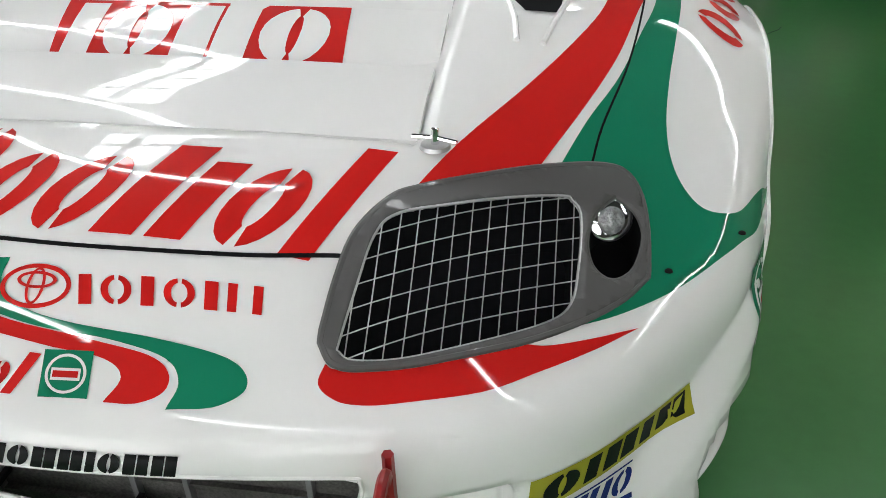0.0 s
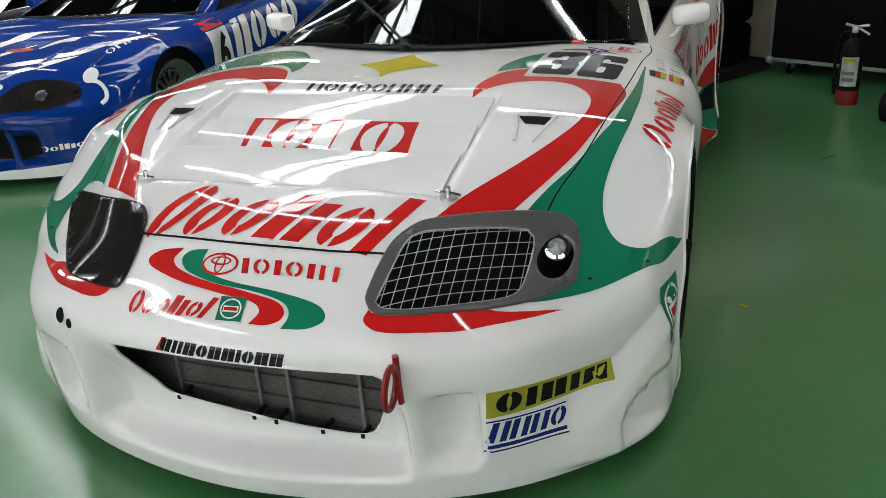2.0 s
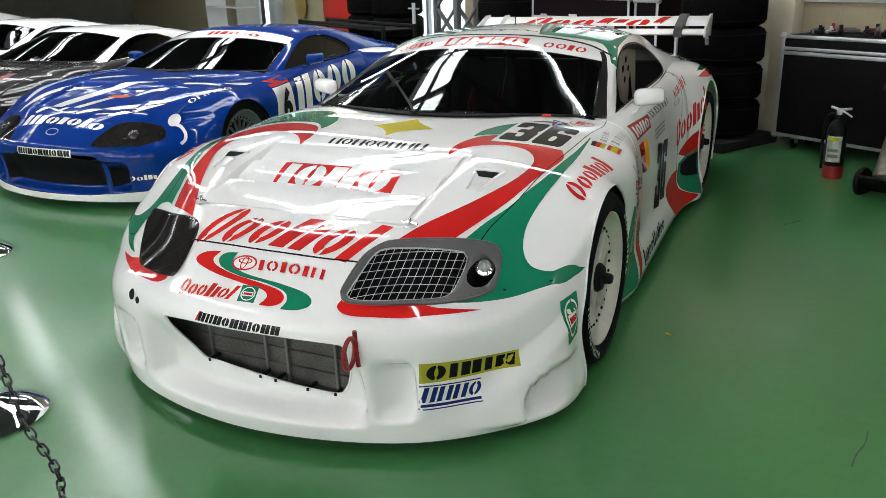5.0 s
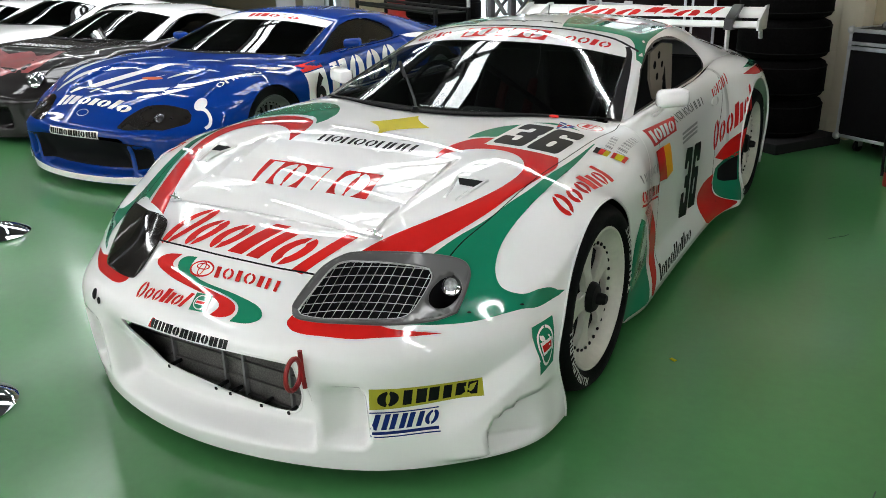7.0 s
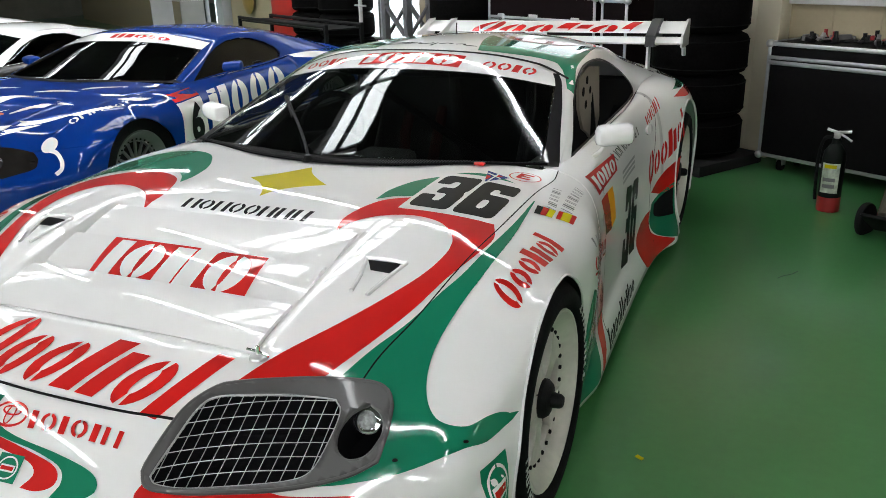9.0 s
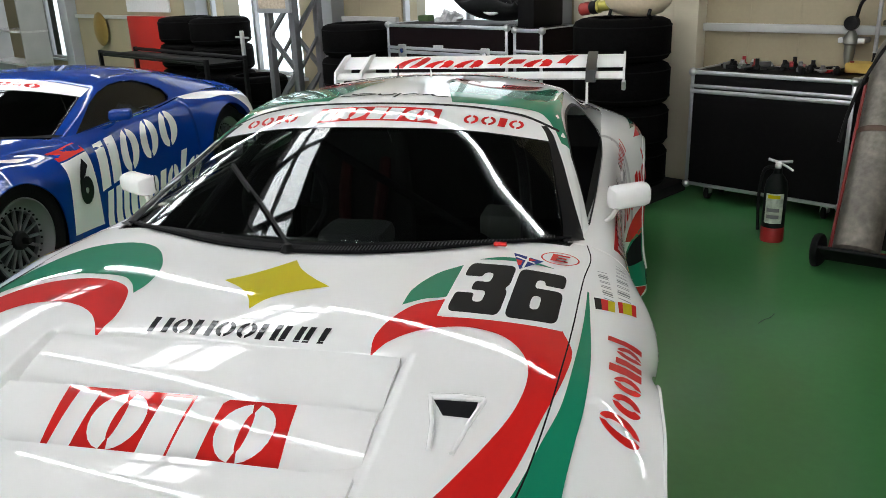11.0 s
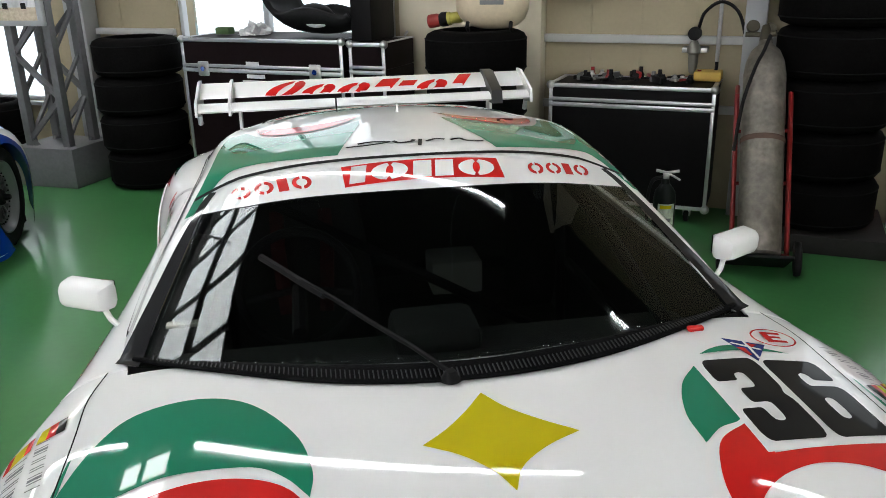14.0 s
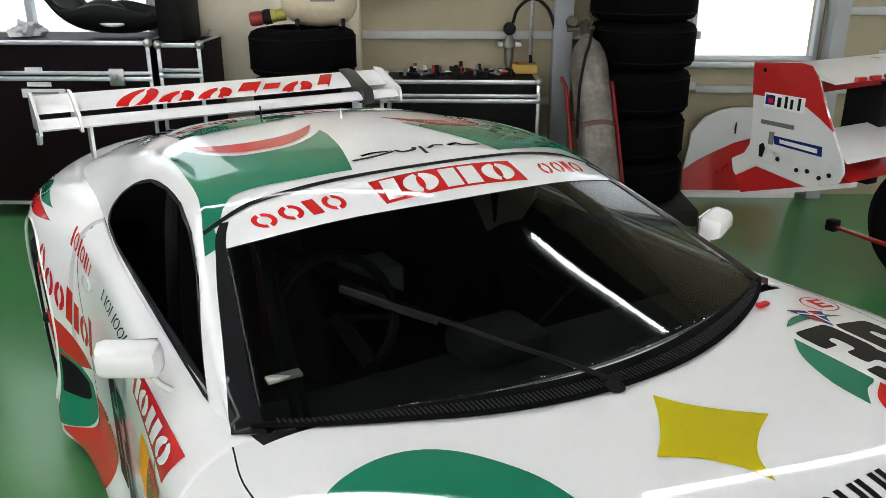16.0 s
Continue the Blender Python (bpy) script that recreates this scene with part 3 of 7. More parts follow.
for n, (a0, a1) in enumerate(gates):
    solid("backdrop", boxed(a0 - .3, -.62, 0, a1 + .3, -.6, 3.4), DAYLIGHT, "bright white daylight outside the glazed door", "backdrop", FRONT_AT, kind="structure")
    gate = thing("window_%d" % (n + 5), "wide glazed hall door with grey bars", "window", FRONT_AT, kind="structure")
    for k in range(5):
        x = a0 + (a1 - a0) * k / 4
        part("door_bar", boxed(x - .04, -.12, .8, x + .04, -.04, 3.1, bevel=.006), GREYM, gate)
    for z in (.8, 1.55, 2.3, 3.05):
        part("door_bar", boxed(a0, -.11, z, a1, -.05, z + .05, bevel=.006), GREYM, gate)
lamp0 = None
for k in range(6):
    for j in range(5):
        at = pose(0, 0, 3.0, 0, 0, -28) @ pose(-8.9 + 3.5 * j, 5.88 - 2.6 * k, 0)
        if lamp0 is None:
            lamp0 = thing("ceiling_lamp", "white fluorescent ceiling lamp on thin rods", "lamp", at, group="fluorescent lamps")
            part("tube", boxed(-1.3, -.02, -.03, 1.3, .02, .014, bevel=.01), TUBEM, lamp0)
            part("reflector", boxed(-1.34, -.09, .016, 1.34, .09, .05, bevel=.01), GREYM, lamp0)
            for x in (-.9, .9):
                part("rod", boxed(x - .008, -.008, .05, x + .008, .008, 1.52), GREYM, lamp0)
        else:
            copy_thing(lamp0, at)

# ---- markings: shapes laid on a surface along one direction ----
from mathutils.geometry import tessellate_polygon
from mathutils.kdtree import KDTree

SKIN_TREE = grid_bvh(SKIN)
CAB_TREE = grid_bvh(CAB)


def normal_index(g, n):
    """A finder of the smooth normal near a point of a grid."""
    tree = KDTree(g.shape[0] * g.shape[1])
    for k, p in enumerate(g.reshape(-1, 3)):
        tree.insert(p, k)
    tree.balance()
    return tree, [Vector(v) for v in n.reshape(-1, 3)]


SMOOTH = ((SKIN_TREE, *normal_index(SKIN, SKIN_N)), (CAB_TREE, *normal_index(CAB, CAB_N)))


def smooth_normal(tree, p):
    for known, index, normals in SMOOTH:
        if known is tree:
            total = Vector()
            for _, k, far in index.find_n(p, 6):
                total += normals[k] / (far * far + 1e-5)
            return total.normalized()
    return None



class Plane:
    """A drawing plane: u and v axes in space and the trees onto which its shapes are pressed."""

    def __init__(self, u, v, trees):
        self.u, self.v = Vector(u).normalized(), Vector(v).normalized()
        self.n = self.u.cross(self.v).normalized()
        self.trees = trees


TOP = Plane((1, 0, 0), (0, 1, 0), (SKIN_TREE, CAB_TREE))
FRONT = Plane((1, 0, 0), (0, 0, 1), (SKIN_TREE,))
LEFT_SIDE = Plane((0, 1, 0), (0, 0, 1), (SKIN_TREE, CAB_TREE))
RIGHT_SIDE = Plane((0, -1, 0), (0, 0, 1), (SKIN_TREE, CAB_TREE))


def press(name, plane, shapes, mat, parent, off=.0015, cell=.03, label="", thick=0.0):
    """shapes: list of (outline, holes...) in plane coordinates; cut into cells and pressed on the surface."""
    for ending in ("_row", "_bars"):
        if name.endswith(ending):
            for shape in shapes:
                press(name[:-len(ending)] + ("_bar" if ending == "_bars" else ""), plane, [shape], mat, parent, off, cell, label, thick)
            return None
    bm = bmesh.new()
    for shape in shapes:
        loops = [[Vector((x, y, 0)) for x, y in loop] for loop in shape]
        flat = [bm.verts.new(p) for loop in loops for p in loop]
        for tri in tessellate_polygon(loops):
            try:
                bm.faces.new([flat[k] for k in tri])
            except ValueError:
                pass
    if not bm.verts:
        return None
    for axis in (0, 1):
        vals = [v.co[axis] for v in bm.verts]
        k = math.floor(min(vals) / cell) + 1
        while k * cell < max(vals):
            co, no = [0, 0, 0], [0, 0, 0]
            co[axis], no[axis] = k * cell, 1
            bmesh.ops.bisect_plane(bm, geom=bm.verts[:] + bm.edges[:] + bm.faces[:], plane_co=co, plane_no=no, dist=1e-6)
            k += 1
    dead, smooth = [], {}
    for v in bm.verts:
        start = plane.u * v.co.x + plane.v * v.co.y + plane.n * 3.0
        best = None
        for tree in plane.trees:
            hit = tree.ray_cast(start, -plane.n)
            if hit[0] is not None and (best is None or hit[3] < best[2]):
                best = (hit[0], hit[1], hit[3], tree)
        if best is None:
            dead.append(v)
            continue
        even = smooth_normal(best[3], best[0]) or best[1]
        no = even if even.dot(plane.n) > 0 else -even
        v.co = best[0] + no * off
        v.normal = no
        smooth[v] = no
    bmesh.ops.delete(bm, geom=dead, context="VERTS")
    bmesh.ops.recalc_face_normals(bm, faces=bm.faces[:])
    if bm.faces and sum(f.normal.dot(plane.n) for f in bm.faces) < 0:
        bmesh.ops.reverse_faces(bm, faces=bm.faces[:])
    bm.verts.index_update()
    even = [smooth.get(v, v.normal).copy() for v in bm.verts]
    ob = part(name, bm, mat, parent, label, angle=None)
    if any(tree in (SKIN_TREE, CAB_TREE) for tree in plane.trees) and not thick:
        ob.data.normals_split_custom_set_from_vertices(even)
    if thick:
        m = ob.modifiers.new("thickness", "SOLIDIFY")
        m.thickness, m.offset = thick, 1
    return ob


def curve(*runs):
    """One closed outline from several smooth runs of points, with corners between the runs."""
    out = []
    for run in runs:
        pts = spline(run, 6) if len(run) > 2 else np.array(run, float)
        out += [tuple(p) for p in pts]
    clean = [out[0]]
    for p in out[1:]:
        if math.hypot(p[0] - clean[-1][0], p[1] - clean[-1][1]) > 1e-4:
            clean.append(p)
    if math.hypot(clean[0][0] - clean[-1][0], clean[0][1] - clean[-1][1]) < 1e-4:
        clean.pop()
    return clean


def mirrored(outline):
    return [(.024 - x, y) for x, y in outline][::-1]


def oval(cx, cy, rx, ry, n=28, slant=0.0):
    return [(cx + rx * math.cos(2 * math.pi * k / n) + slant * ry * math.sin(2 * math.pi * k / n), cy + ry * math.sin(2 * math.pi * k / n)) for k in range(n)]


def in_quad(quad, shapes):
    """Maps unit-square shapes into the quad (lower left, lower right, upper right, upper left)."""
    a, b, c, d = (np.array(p, float) for p in quad)
    f = lambda p: tuple((a * (1 - p[0]) + b * p[0]) * (1 - p[1]) + (d * (1 - p[0]) + c * p[0]) * p[1])
    return [[[f(p) for p in loop] for loop in shape] for shape in shapes]


def emblem_row(pattern, slant=0.0, weight=.30, gap=.16):
    """A row of plain strokes in the unit square: O tall pair of crescents, o low pair, I tall bar, i low bar, m middle bar, H pair of bars."""
    widths = {"O": 1.0, "o": .95, "I": .42, "i": .5, "m": .6, "H": 1.1}
    total = sum(widths[ch] for ch in pattern) + gap * (len(pattern) - 1)
    out, x, k = [], 0.0, 1 / total
    for ch in pattern:
        w = widths[ch] * k
        h = {"o": .72, "i": .72, "m": .88}.get(ch, 1.0)
        s = weight * k
        lean = lambda loop: [[(px + slant * (py - .5), py) for px, py in loop]]
        if ch in "Oo":
            for sign in (-1, 1):
                outer = [(x + w / 2 + sign * w / 2 * math.cos(a), h / 2 + h / 2 * math.sin(a)) for a in np.linspace(-1.42, 1.42, 11)]
                inner = [(x + w / 2 + sign * max(w / 2 - s, .02 * w) * math.cos(a), h / 2 + (h / 2 - .16) * math.sin(a)) for a in np.linspace(1.35, -1.35, 11)]
                out.append(lean(outer + inner))
        elif ch == "H":
            for x0 in (x, x + w - s * 1.25):
                out.append(lean([(x0, 0), (x0 + s * 1.25, 0), (x0 + s * 1.25, 1), (x0, 1)]))
        else:
            out.append(lean([(x, 0), (x + w, 0), (x + w, h), (x, h)]))
        x += w + gap * k
    return out


def figures(text, bold=.03):
    """Outlines of figures in the built-in type, scaled into the unit square."""
    cu = bpy.data.curves.new("figures", "FONT")
    cu.body, cu.offset, cu.resolution_u = text, bold, 4
    ob = bpy.data.objects.new("figures", cu)
    scene.collection.objects.link(ob)
    bpy.context.view_layer.update()
    me = bpy.data.meshes.new_from_object(ob.evaluated_get(bpy.context.evaluated_depsgraph_get()))
    tris = [[(me.vertices[i].co.x, me.vertices[i].co.y) for i in p.vertices] for p in me.polygons]
    bpy.data.objects.remove(ob)
    bpy.data.curves.remove(cu)
    xs, ys = [p[0] for t in tris for p in t], [p[1] for t in tris for p in t]
    fx = lambda p: ((p[0] - min(xs)) / (max(xs) - min(xs)), (p[1] - min(ys)) / (max(ys) - min(ys)))
    return [[[fx(p) for p in t]] for t in tris]


SQUARE = [[[(0, 0), (1, 0), (1, 1), (0, 1)]]]


def strip(points, width, per=6):
    """A ribbon outline along a smooth open line."""
    p = spline(points, per) if len(points) > 2 else np.array(points, float)
    t = np.gradient(p, axis=0)
    t /= np.linalg.norm(t, axis=1, keepdims=True) + 1e-9
    n = np.stack([-t[:, 1], t[:, 0]], 1) * width / 2
    return [tuple(q) for q in np.concatenate([p + n, (p - n)[::-1]])]


# ---- main car ----
car = thing("racing_car", "white racing coupe with red and green stripes on the green floor", "racing car")
HEADLIGHT = curve([(.326, .235), (.332, .29), (.345, .345), (.379, .395), (.415, .419), (.487, .457), (.566, .502), (.643, .542), (.679, .55), (.70, .53), (.71, .487), (.712, .44)], [(.712, .434), (.673, .385), (.609, .327), (.542, .28), (.446, .231), (.377, .209), (.344, .207), (.327, .223)])
OPEN_MESH = curve([*MESH_OPENING, MESH_OPENING[0]])
OPEN_LAMP = curve([*LAMP_OPENING, LAMP_OPENING[0]])
build_skin(car, WHITE, (OPEN_MESH, OPEN_LAMP))
build_cabin(car, WHITE, GLASS)
for x, y, z, s in ((.905, 1.044, .318, 1), (-.905, 1.044, .318, -1), (.897, 3.49, .318, 1), (-.897, 3.49, .318, -1)):
    wheel(car, x, y, z, s, RIM, radius=.317, rim=.2415)

# bonnet slats in the outlet well
def slat(parent, y0, y1, z0, z1, half, mat):
    bm = bmesh.new()
    rows = []
    for k in range(7):
        t = k / 6
        y, z = y0 + (y1 - y0) * t, z0 + (z1 - z0) * t + .006 * math.sin(math.pi * t)
        rows.append([bm.verts.new((half * (j / 12 - 1), y + .02 * (1 - abs(j / 12 - 1)) * 0, z + .004 * (1 - (j / 12 - 1) ** 2))) for j in range(25)])
    for a, b2 in zip(rows, rows[1:]):
        for j in range(24):
            bm.faces.new((a[j], a[j + 1], b2[j + 1], b2[j]))
    geo = bmesh.ops.extrude_face_region(bm, geom=bm.faces[:])
    for v in geo["geom"]:
        if isinstance(v, bmesh.types.BMVert):
            v.co.z -= .010
    bmesh.ops.recalc_face_normals(bm, faces=bm.faces[:])
    return part("bonnet_slat", bm, mat, parent, "white outlet slat set in the bonnet")


slats = [slat(car, .492, .648, .633, .677, .398, WHITE), slat(car, .655, .80, .653, .714, .398, WHITE), slat(car, .805, .962, .694, .746, .398, WHITE)]
slat_tree = BVHTree.FromPolygons([v.co.copy() for v in slats[1].data.vertices], [tuple(p.vertices) for p in slats[1].data.polygons])
SLAT = Plane((1, 0, 0), (0, 1, 0), (slat_tree,))

# sweeping stripes
red_right = curve([(.403, .411), (.45, .49), (.535, .625), (.607, .757), (.645, .85), (.657, .94), (.64, 1.01), (.59, 1.065), (.516, 1.085), (.449, 1.073), (.397, 1.046), (.36, 1.01), (.331, .967)], [(.331, .967), (.324, 1.03), (.34, 1.10), (.376, 1.168), (.44, 1.206)], [(.447, 1.12), (.60, 1.128), (.708, 1.128)], [(.708, 1.128), (.734, 1.05), (.722, .94), (.697, .845), (.665, .73), (.617, .615), (.555, .489)])
red_left = mirrored(curve([(.403, .411), (.45, .49), (.535, .625), (.607, .757), (.645, .85), (.657, .94), (.64, 1.01), (.59, 1.065), (.516, 1.085), (.449, 1.073), (.397, 1.046), (.36, 1.01), (.331, .967)], [(.331, .967), (.324, 1.03), (.34, 1.10), (.376, 1.168), (.44, 1.206), (.52, 1.215), (.60, 1.195), (.67, 1.15), (.715, 1.09), (.734, 1.02), (.722, .94), (.697, .845), (.665, .73), (.617, .615), (.555, .489)]))
press("red_stripe", TOP, [[red_right]], RED, car)
press("red_stripe", TOP, [[red_left]], RED, car)
green_side = curve([(.585, .507), (.624, .60), (.667, .69), (.70, .79), (.728, .89), (.742, 1.05), (.748, 1.2), (.748, 1.345)], [(.752, 1.34), (.771, 1.06), (.769, .903), (.757, .81), (.744, .72), (.739, .65), (.748, .60), (.77, .565), (.80, .554), (.845, .575), (.876, .622), (.903, .676)], [(.914, .706), (.904, .664), (.881, .592), (.85, .545), (.81, .5), (.743, .431), (.673, .37), (.609, .325)], [(.612, .331), (.673, .387), (.714, .434)], [(.714, .434), (.711, .49), (.70, .532), (.679, .552), (.643, .544), (.585, .512)])
press("green_stripe", TOP, [[green_side]], GREEN, car, off=.002, cell=.015)
press("green_stripe", TOP, [[mirrored(green_side)]], GREEN, car, off=.002, cell=.015)
press("green_patch", TOP, [[curve([(.346, 1.164), (.350, 1.25), (.386, 1.345), (.443, 1.411)], [(.450, 1.30), (.440, 1.222), (.39, 1.20), (.346, 1.164)])]], GREEN, car)
press("green_patch", TOP, [[mirrored(curve([(.345, 1.145), (.340, 1.21), (.368, 1.316), (.45, 1.43), (.55, 1.472), (.66, 1.448), (.715, 1.366), (.75, 1.24), (.762, 1.10)], [(.752, 1.10), (.70, 1.175), (.63, 1.22), (.56, 1.243), (.44, 1.236), (.385, 1.20), (.345, 1.145)]))]], GREEN, car)
red_low = curve([(.335, .205), (.351, .203), (.415, .222), (.477, .252), (.545, .283), (.589, .298), (.645, .331), (.704, .372)], [(.704, .372), (.646, .318), (.584, .268), (.514, .22), (.421, .185), (.37, .174), (.343, .177), (.33, .187), (.335, .205)])
for o in (red_low, mirrored(red_low)):
    press("red_underline", TOP, [[o]], RED, car)
press("red_ribbon", TOP, [[curve([(-.14, .266), (-.20, .263), (-.227, .247), (-.203, .225), (-.111, .197), (0, .18), (.077, .174), (.104, .16), (.089, .136)], [(.089, .136), (.127, .139), (.156, .152), (.159, .169), (.133, .182), (.059, .189), (-.046, .20), (-.124, .22), (-.154, .241), (-.14, .266)])]], RED, car)
press("green_ribbon", TOP, [[curve([(-.073, .264), (-.118, .26), (-.132, .241), (-.101, .216), (-.018, .197), (.082, .191), (.151, .182), (.172, .163), (.163, .138)], [(.163, .138), (.216, .147), (.248, .165), (.246, .182), (.216, .193), (.14, .198), (.031, .202), (-.039, .214), (-.074, .238), (-.073, .264)])]], GREEN, car)

# maker's and sponsors' marks as plain ovals and bars
press("red_emblem_row", TOP, in_quad([(-.285, .294), (.313, .302), (.36, .462), (-.24, .458)], emblem_row("OoomioI", slant=.06, weight=.34)), RED, car, off=.0018)
press("red_emblem_row", TOP, in_quad([(.033, .220), (.253, .237), (.249, .265), (.023, .250)], emblem_row("IOIOIH", weight=.24, gap=.3)), RED, car, off=.0018)
press("red_ring", TOP, [[oval(-.028, .235, .046, .023), oval(-.028, .235, .040, .0185)], [oval(-.028, .241, .026, .009), oval(-.028, .241, .021, .006)], [oval(-.028, .235, .012, .019), oval(-.028, .235, .008, .0165)]], RED, car, off=.0018, cell=.02)
press("red_emblem_row", TOP, in_quad([(-.222, .138), (-.018, .134), (-.004, .172), (-.232, .183)], emblem_row("OoomioI", slant=.06, weight=.3)), RED, car, off=.0018, cell=.02)
badge = [(.010, .134), (.070, .137), (.066, .179), (.006, .176)]


def badge_on(plane, quad, parent):
    press("green_badge", plane, in_quad(quad, SQUARE), GREEN, parent, off=.0018)
    press("badge_ring", plane, in_quad(quad, [[oval(.5, .5, .42, .42), oval(.5, .5, .36, .36)], [[(.2, .36), (.8, .36), (.8, .62), (.2, .62)]]]), WHITE, parent, off=.0024, cell=.02)
    press("badge_bar", plane, in_quad(quad, [[[(.24, .42), (.76, .42), (.76, .56), (.24, .56)]]]), RED, parent, off=.003, cell=.02)


badge_on(TOP, badge, car)
press("black_emblem_row", FRONT, in_quad([(-.118, .391), (.182, .388), (.182, .414), (-.112, .418)], emblem_row("HIIHOHHIOHH", weight=.42, gap=.14, slant=.02)), BLACKP, car, off=.0018)
press("red_emblem_bar", FRONT, in_quad([(-.128, .391), (-.116, .391), (-.098, .420), (-.110, .420)], SQUARE), RED, car, off=.002)
press("red_plate", SLAT, in_quad([(-.232, .664), (.252, .664), (.240, .797), (-.250, .797)], [[[(0, 0), (1, 0), (1, 1), (.72, .98), (.6, .55), (.58, 1), (0, 1)]]]), RED, car)
press("white_emblem_row", SLAT, in_quad([(-.21, .668), (.222, .668), (.215, .788), (-.225, .788)], emblem_row("IOHO", slant=.03, weight=.42, gap=.12)), WHITE, car, off=.0025)
press("black_emblem_row", TOP, in_quad([(-.195, .994), (.219, .992), (.222, 1.046), (-.20, 1.048)], emblem_row("HOHOOHHH", weight=.26, gap=.16)), BLACKP, car)
press("yellow_diamond", TOP, [[curve([(.146, 1.237), (.085, 1.285), (.035, 1.335), (.002, 1.388)], [(.002, 1.388), (-.04, 1.33), (-.085, 1.28), (-.13, 1.243)], [(-.13, 1.243), (-.07, 1.205), (-.025, 1.155), (.0, 1.105)], [(.0, 1.105), (.025, 1.16), (.08, 1.205), (.146, 1.237)])]], YELLOW, car)

# start number and small stickers
def soften(loop, cut=.035):
    """The loop with each corner cut twice, at most a set length along its edges."""
    for _ in range(2):
        out = []
        for k, p in enumerate(loop):
            for q in (loop[k - 1], loop[(k + 1) % len(loop)]):
                far = math.dist(p, q)
                f = min(cut, .3 * far) / far
                out.append((p[0] + (q[0] - p[0]) * f, p[1] + (q[1] - p[1]) * f))
        loop, cut = out, cut * .5
    return loop


BLOCK_3 = [[[(0, .07), (.07, 0), (.93, 0), (1, .07), (1, .44), (.92, .51), (1, .58), (1, .93), (.93, 1), (.07, 1), (0, .93), (0, .70), (.38, .70), (.38, .76), (.43, .80), (.55, .80), (.59, .76), (.59, .64), (.55, .60), (.27, .60), (.27, .42), (.55, .42), (.59, .38), (.59, .24), (.55, .20), (.43, .20), (.38, .24), (.38, .36), (0, .36)]]]
BLOCK_6 = [[[(0, .07), (.07, 0), (.93, 0), (1, .07), (1, .55), (.93, .62), (.41, .62), (.41, .76), (.46, .80), (.55, .80), (.6, .76), (.6, .70), (1, .70), (1, .93), (.93, 1), (.07, 1), (0, .93)], [(.41, .24), (.46, .20), (.55, .20), (.60, .24), (.60, .42), (.55, .46), (.46, .46), (.41, .42)]]]
BLOCK_3, BLOCK_6 = ([[soften(l) for l in sh] for sh in block] for block in (BLOCK_3, BLOCK_6))
press("number_plate_field", TOP, in_quad([(.436, 1.122), (.706, 1.126), (.712, 1.445), (.440, 1.432)], SQUARE), WHITE, car, off=.0018)
press("race_number", TOP, in_quad([(.450, 1.147), (.567, 1.145), (.572, 1.423), (.457, 1.423)], BLOCK_3), BLACKP, car, off=.0026)
press("race_number", TOP, in_quad([(.579, 1.143), (.693, 1.147), (.697, 1.402), (.583, 1.412)], BLOCK_6), BLACKP, car, off=.0026)
press("red_ring", TOP, [[oval(.670, 1.508, .049, .044), oval(.670, 1.508, .045, .040)]], RED, car, off=.005)
press("letter_sticker", TOP, in_quad([(.646, 1.484), (.690, 1.480), (.694, 1.530), (.650, 1.534)], [[[(0, 0), (1, 0), (1, .22), (.34, .22), (.34, .4), (.85, .4), (.85, .6), (.34, .6), (.34, .78), (1, .78), (1, 1), (0, 1)]]]), RED, car, off=.0065)
press("green_tip", TOP, [[curve([(.472, 1.450), (.505, 1.470), (.545, 1.481), (.60, 1.472), (.665, 1.438)], [(.665, 1.438), (.60, 1.452), (.54, 1.457), (.472, 1.450)])]], GREEN, car, off=.0022, cell=.03)
press("blue_pennant", TOP, [[[(.551, 1.513), (.632, 1.475), (.579, 1.406)]]], NAVY, car, off=.003)
press("pennant_line", TOP, [[strip([(.560, 1.488), (.611, 1.452)], .007)], [strip([(.592, 1.494), (.586, 1.415)], .006)]], WHITE, car, off=.0042)
press("pennant_bar", TOP, [[[(.563, 1.468), (.580, 1.462), (.579, 1.432), (.572, 1.428)]], [[(.593, 1.485), (.612, 1.474), (.595, 1.462)]]], RED, car, off=.0042)
for m, s in ((lambda o: o, 1), (mirrored, -1)):
    press("red_emblem_row", TOP, [[m(l) for l in sh] for sh in in_quad([(.870, .84), (.874, 1.215), (.802, 1.17), (.795, .85)], emblem_row("OoomioI", slant=.05, weight=.32))], RED, car, off=.0018)

for m in (lambda o: o, lambda o: [(-x, 2.78 - y) for x, y in o]):
    for quad, strokes in (([(.81, 1.345), (.788, 1.49), (.764, 1.48), (.787, 1.335)], "HIHHHIH"), ([(.848, 1.385), (.832, 1.585), (.807, 1.57), (.818, 1.365)], "HIHHIHHHH")):
        press("grey_name_row", TOP, [[m(l) for l in sh] for sh in in_quad(quad, emblem_row(strokes, slant=.05, weight=.14, gap=.22))], GREYP, car, off=.0022)
    for quad, stripes in (([(.770, 1.272), (.813, 1.295), (.812, 1.343), (.764, 1.325)], ((0, .33, BLACKP), (.33, .66, RED), (.66, 1, YELLOW))), ([(.822, 1.305), (.862, 1.338), (.860, 1.388), (.818, 1.352)], ((0, .25, RED), (.25, .75, YELLOW), (.75, 1, RED)))):
        for u0, u1, m3 in stripes:
            press("flag_bar", TOP, [[m(l) for l in sh] for sh in in_quad(quad, [[[(u0, 0), (u1, 0), (u1, 1), (u0, 1)]]])], m3, car, off=.002)

